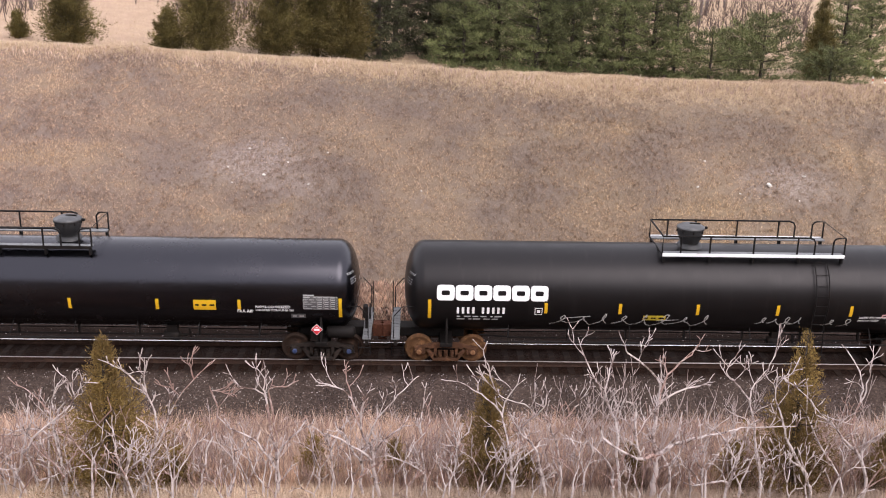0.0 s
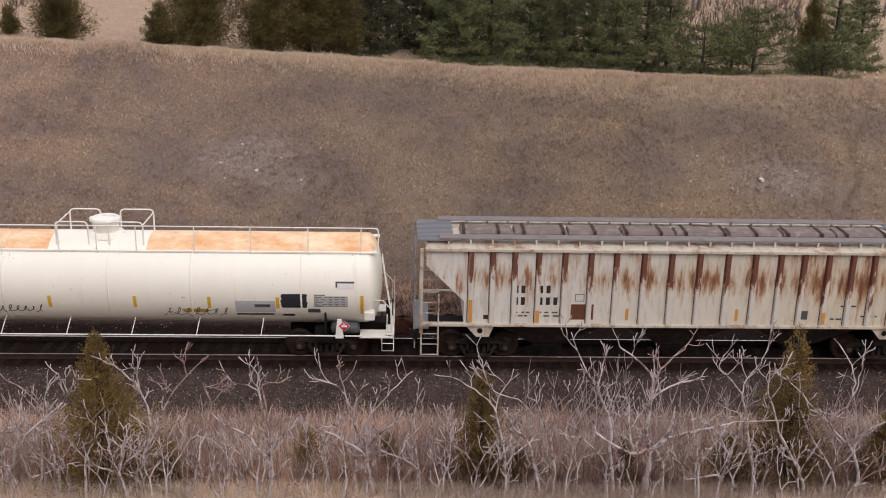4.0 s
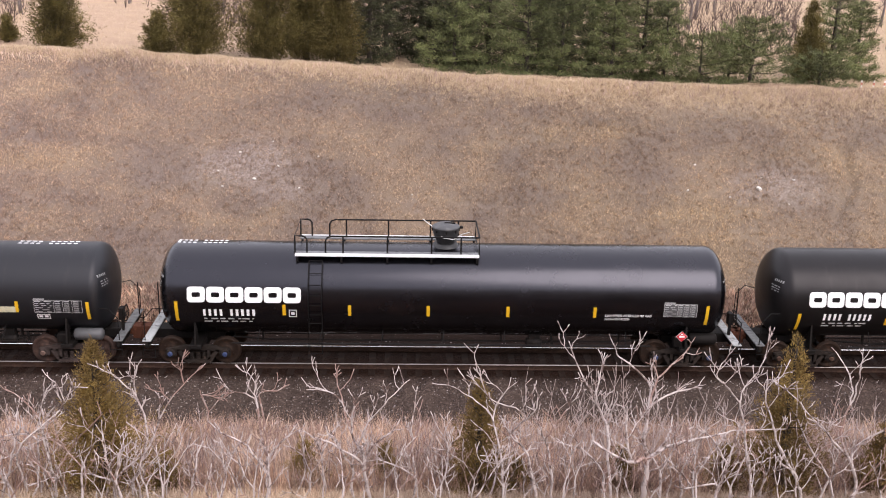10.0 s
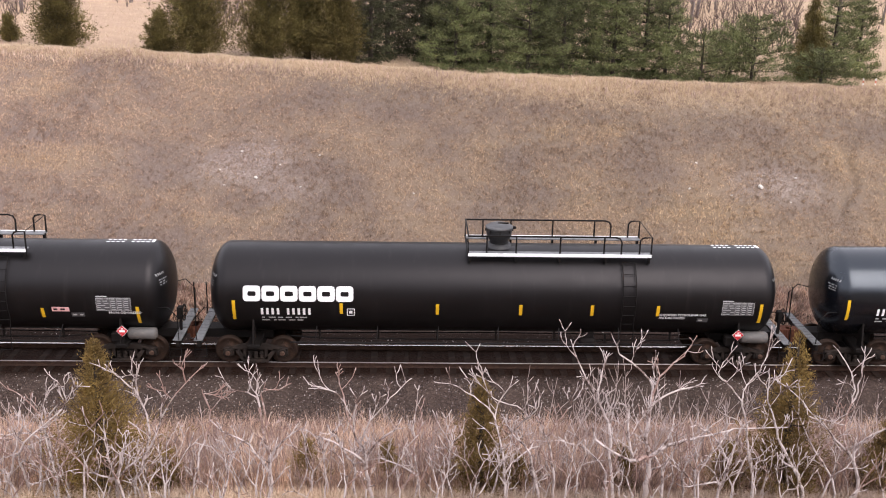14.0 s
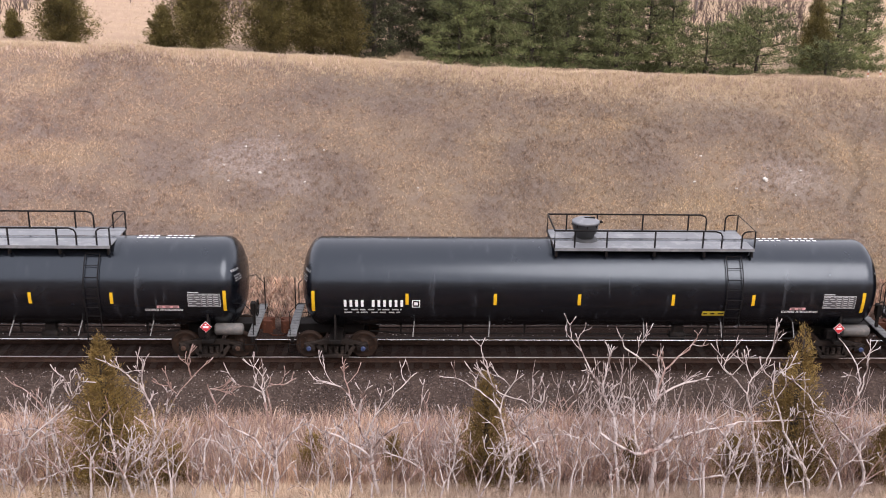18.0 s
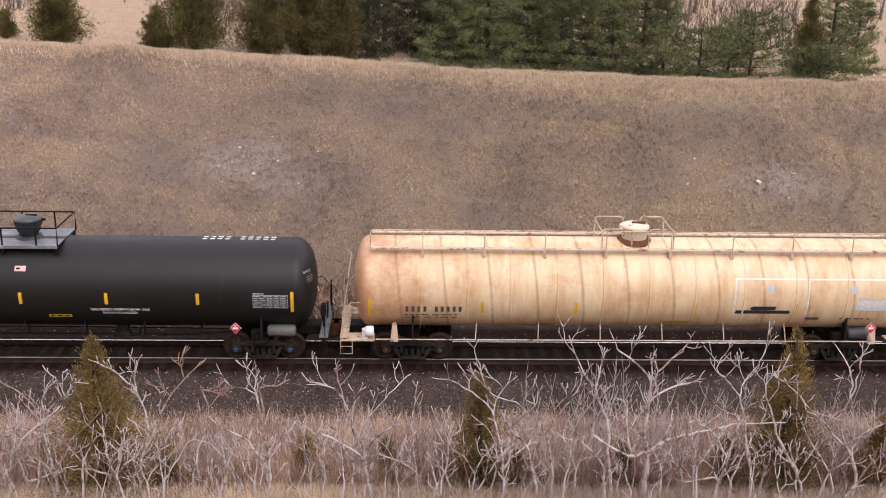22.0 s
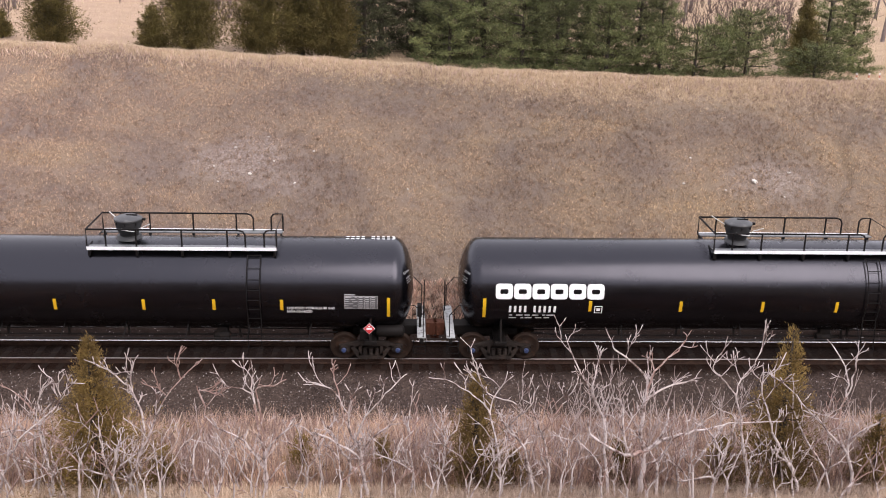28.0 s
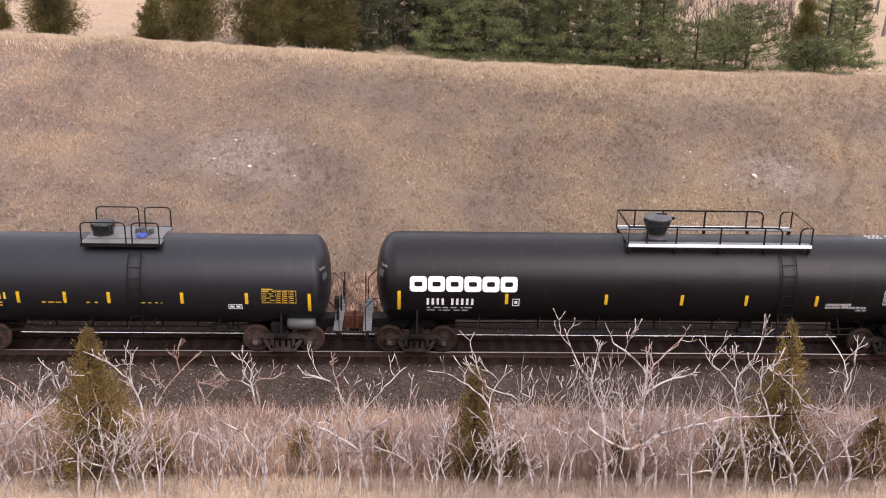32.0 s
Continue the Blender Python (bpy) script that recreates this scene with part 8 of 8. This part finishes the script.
CEDARS = [(-18.8, 25, 1.75, 5.2), (-22.2, 27, 0.55, 1.6), (-11.3, 24.4, 2.15, 7.0), (-13.2, 23.8, 0.95, 2.4), (-7.5, 24, 1.75, 7.2), (-5.5, 25, 2.0, 7.8), (-3.7, 24, 1.6, 6.9), (22.6, 26, 1.25, 4.6)]
for i, (x, y, r, h) in enumerate(CEDARS):
    cedar("cedar_tree", x, y, r, h, 200 + i, M_CEDAR, "dense bronze-green cedar behind the grassy crest", "tree", "cedars behind the crest", 0.10, 6.0, 0.85)
PINES = [(2.6, 25.5, 1.56, 4.9), (4.6, 27, 1.93, 7.7), (6.6, 25, 2.18, 7.0), (8.4, 24.5, 1.55, 6.2), (10.4, 27, 1.78, 8.4), (11.2, 24.5, 1.55, 5.6), (13.0, 25, 1.72, 6.8), (14.1, 24.5, 1.24, 4.6), (15.8, 23.5, 1.53, 2.9),
         (18.6, 23.5, 1.84, 3.7), (17.7, 24.5, 1.09, 3.0), (24.3, 27, 1.47, 5.8), (22.4, 23.5, 1.38, 2.1), (26.2, 28, 1.16, 4.7)]
for i, (x, y, r, h) in enumerate(PINES):
    pine(x, y, r * 1.35, h, 300 + i, M_PINE, "green pine with whorled boughs behind the crest")
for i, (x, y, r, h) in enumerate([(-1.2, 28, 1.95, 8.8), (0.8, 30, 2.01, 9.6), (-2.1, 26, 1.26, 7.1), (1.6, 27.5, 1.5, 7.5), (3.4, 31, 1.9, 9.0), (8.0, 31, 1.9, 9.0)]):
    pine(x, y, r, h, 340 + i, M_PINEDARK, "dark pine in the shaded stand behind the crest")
YOUNG = [(-7.2, -10.4, 1.9, 4.2), (1.83, -10.4, 0.9, 3.4), (9.3, -10.4, 1.3, 4.3), (11.75, -10.3, 0.8, 2.1), (-2.4, -9.9, 0.5, 1.5), (-0.4, -9.8, 0.5, 1.35), (2.8, -10.3, 0.45, 1.1), (5.4, -10.0, 0.5, 1.4), (7.9, -10.3, 0.6, 1.5), (-5.7, -10.4, 0.55, 1.2)]
for i, (x, y, r, h) in enumerate(YOUNG):
    cedar("young_cedar", x, y, r, h, 400 + i, M_YOUNG, "young olive-brown cedar among dry grass", "tree", "young cedars", 0.062, 5.2, 1.3 if r > 1.5 else 1.0)
for i, (x, y, r, h) in enumerate([(-12.19, 5.5, 0.5, 1.5), (9.42, 6.0, 0.5, 1.3)]):
    cedar("young_cedar", x, y, r, h, 420 + i, M_YOUNG, "small thin cedar at the foot of the cutting", "tree", "young cedars", 0.07, 1.6, 0.9)


def bare_tree(x, y, tall, seed):
    rng = random.Random(seed)
    z = float(height(x, y))
    t = thing("bare_tree", pose(x, y, z), "leafless grey tree in the far woods", "tree", "far bare trees")
    r = 0.05 + tall * 0.011
    s = Shape().tube([(0, 0, -0.2), (rng.gauss(0, 0.15), 0, tall * 0.3), (rng.gauss(0, 0.2), 0, tall * 0.6)], [r, r * 0.8, r * 0.6], 6)
    for j in range(6):
        h, a, out = tall * rng.uniform(0.25, 0.6), rng.uniform(0, 6.283), []
        branch_lines(rng, (0, 0, h), (math.cos(a) * 0.6, math.sin(a) * 0.6, 0.8), tall * 0.22, r * 0.45, 3, 2, 0.08, out)
        for pts, rs in out:
            s.tube(pts, rs, 4)
    part("trunk", s, M_GREYBARK, t, "trunk with its limbs")


M_GREYBARK = paint("grey_tree_bark", (0.16, 0.13, 0.12), 0.9, spot=(0.24, 0.2, 0.18), scale=5, bump=0.3)
rng_far = random.Random(77)
for i in range(26):
    u = i / 25
    bare_tree(-30 + 74 * u + rng_far.uniform(-1.5, 1.5), rng_far.uniform(38, 58), rng_far.uniform(5, 9), 500 + i)


def far_brush():
    """Grey bare brush under the far trees."""
    rng, s = random.Random(5), Shape()
    for k in range(2200):
        x, y = rng.uniform(-45, 55), rng.uniform(34, 64)
        if (-0.35 < x / (y + 33) < -0.225 or x / (y + 33) > 0.37) and rng.random() < 0.93:
            continue
        z, t = float(height(x, y)), rng.uniform(0.8, 2.4)
        for j in range(3):
            s.tube([(x, y, z), (x + rng.gauss(0, 0.3), y + rng.gauss(0, 0.3), z + t * 0.6), (x + rng.gauss(0, 0.6), y + rng.gauss(0, 0.6), z + t)], [0.022, 0.016, 0.009], 3)
    solid("far_brush", s, M_BRUSH, pose(0, 0, 0), "grey leafless brush under the far woods", "brush", kind="stuff")


far_brush()


# ---- small things on the ground ----
def stone_shape(seed, r):
    rng, s = random.Random(seed), Shape()
    prof = [(-0.6, 0.5), (-0.3, 0.95), (0.15, 1.0), (0.5, 0.7), (0.68, 0.2)]
    s.lathe([(a * r * 0.8, b * r) for a, b in prof], "z", (0, 0, 0), 9, smooth=False)
    s.v = [(x * rng.uniform(0.8, 1.35), y * rng.uniform(0.7, 1.1), z * rng.uniform(0.85, 1.15)) for x, y, z in s.v]
    return s


rock_rng = random.Random(8)
for i, (x, y, r) in enumerate([(15.62, 11.52, 0.15), (13.07, 13.01, 0.06), (-6.58, 11.74, 0.08), (12.4, 11.3, 0.07), (-7.4, 13.4, 0.06), (-5.6, 12.4, 0.06), (-3.9, 13.1, 0.05), (-8.2, 12.2, 0.05), (-4.6, 11.2, 0.06), (-6.0, 13.9, 0.05), (15.9, 12.2, 0.06), (17.3, 12.0, 0.07), (16.7, 10.6, 0.05), (14.2, 11.0, 0.06), (-7.9, 11.3, 0.05), (0.3, 10.9, 0.05)]):
    solid("rock", stone_shape(i, r), M_ROCK, pose(x, y, float(height(x, y)) + r * 0.3, 25, 0, rock_rng.uniform(0, 360)), "pale limestone rock lying on the grassy slope" if r > 0.1 else "small pale stone on the grassy slope", "rock", "rocks on the slope")



def scree():
    """Small pale stones scattered over the bare scars."""
    rng = np.random.default_rng(21)
    x, y = rng.uniform(-24, 26, 60000), rng.uniform(4.5, 18, 60000)
    keep = rng.random(60000) < 0.016 + 0.26 * bare_of(x, y) ** 1.3
    x, y = x[keep], y[keep]
    n = len(x)
    base = np.array([(1, 0, -0.3), (-0.5, 0.87, -0.3), (-0.5, -0.87, -0.3), (0.1, 0.1, 0.9)])
    q = base[None] * rng.uniform(0.6, 1.3, (n, 4, 3)) * rng.uniform(0.009, 0.028, n)[:, None, None]
    q += np.stack([x, y, height(x, y) + 0.02], -1)[:, None]
    f = (np.arange(n) * 4)[:, None, None] + np.array([(0, 1, 3), (1, 2, 3), (2, 0, 3)])[None]
    tagged(new("scree", many("scree", q.reshape(-1, 3), f.reshape(-1, 3), M_SCREE)), "small pale stones scattered on the slope", "stones", kind="stuff")


M_SCREE = island("pale_scree", [(0.30, 0.26, 0.23), (0.42, 0.37, 0.34), (0.6, 0.56, 0.52)])
scree()

M_STAKE, M_STAKETOP = paint("white_stake_paint", (0.8, 0.79, 0.77), 0.6, scale=8), paint("red_stake_band", (0.55, 0.16, 0.10), 0.6, scale=8)
for x in (25.01, 25.70, 26.30):
    z = float(height(x, 24.0))
    st_ = thing("marker_stake", pose(x, 24.0, z), "white marker stake with a red band", "stake", "marker stakes")
    top = 6.16 - z + 0.12
    part("post", Shape().box(-0.026, 0.026, -0.026, 0.026, -0.2, top, 0.005), M_STAKE, st_)
    part("band", Shape().box(-0.029, 0.029, -0.029, 0.029, top - 0.26, top - 0.12), M_STAKETOP, st_)


# ---- what moves ----
def run_at(t):
    return float(np.interp(t, [r[0] for r in RUN], [r[1] for r in RUN]))


def motions():
    """The whole train rolls to the left; every wheel pair turns with it."""
    for car in CARS:
        home = car.matrix_basis.copy()
        walk(car, [(t, Matrix.Translation((-s, 0, 0)) @ home) for t, s in RUN])
    turns = [(k / 15.0, -run_at(k / 15.0) / 0.457) for k in range(0, 481)]
    for ws, dx in WHEELSETS:
        spot = Matrix.Translation((dx, 0, 0.457))
        walk(ws, [(t, spot @ Matrix.Rotation(a, 4, "Y")) for t, a in turns])


motions()
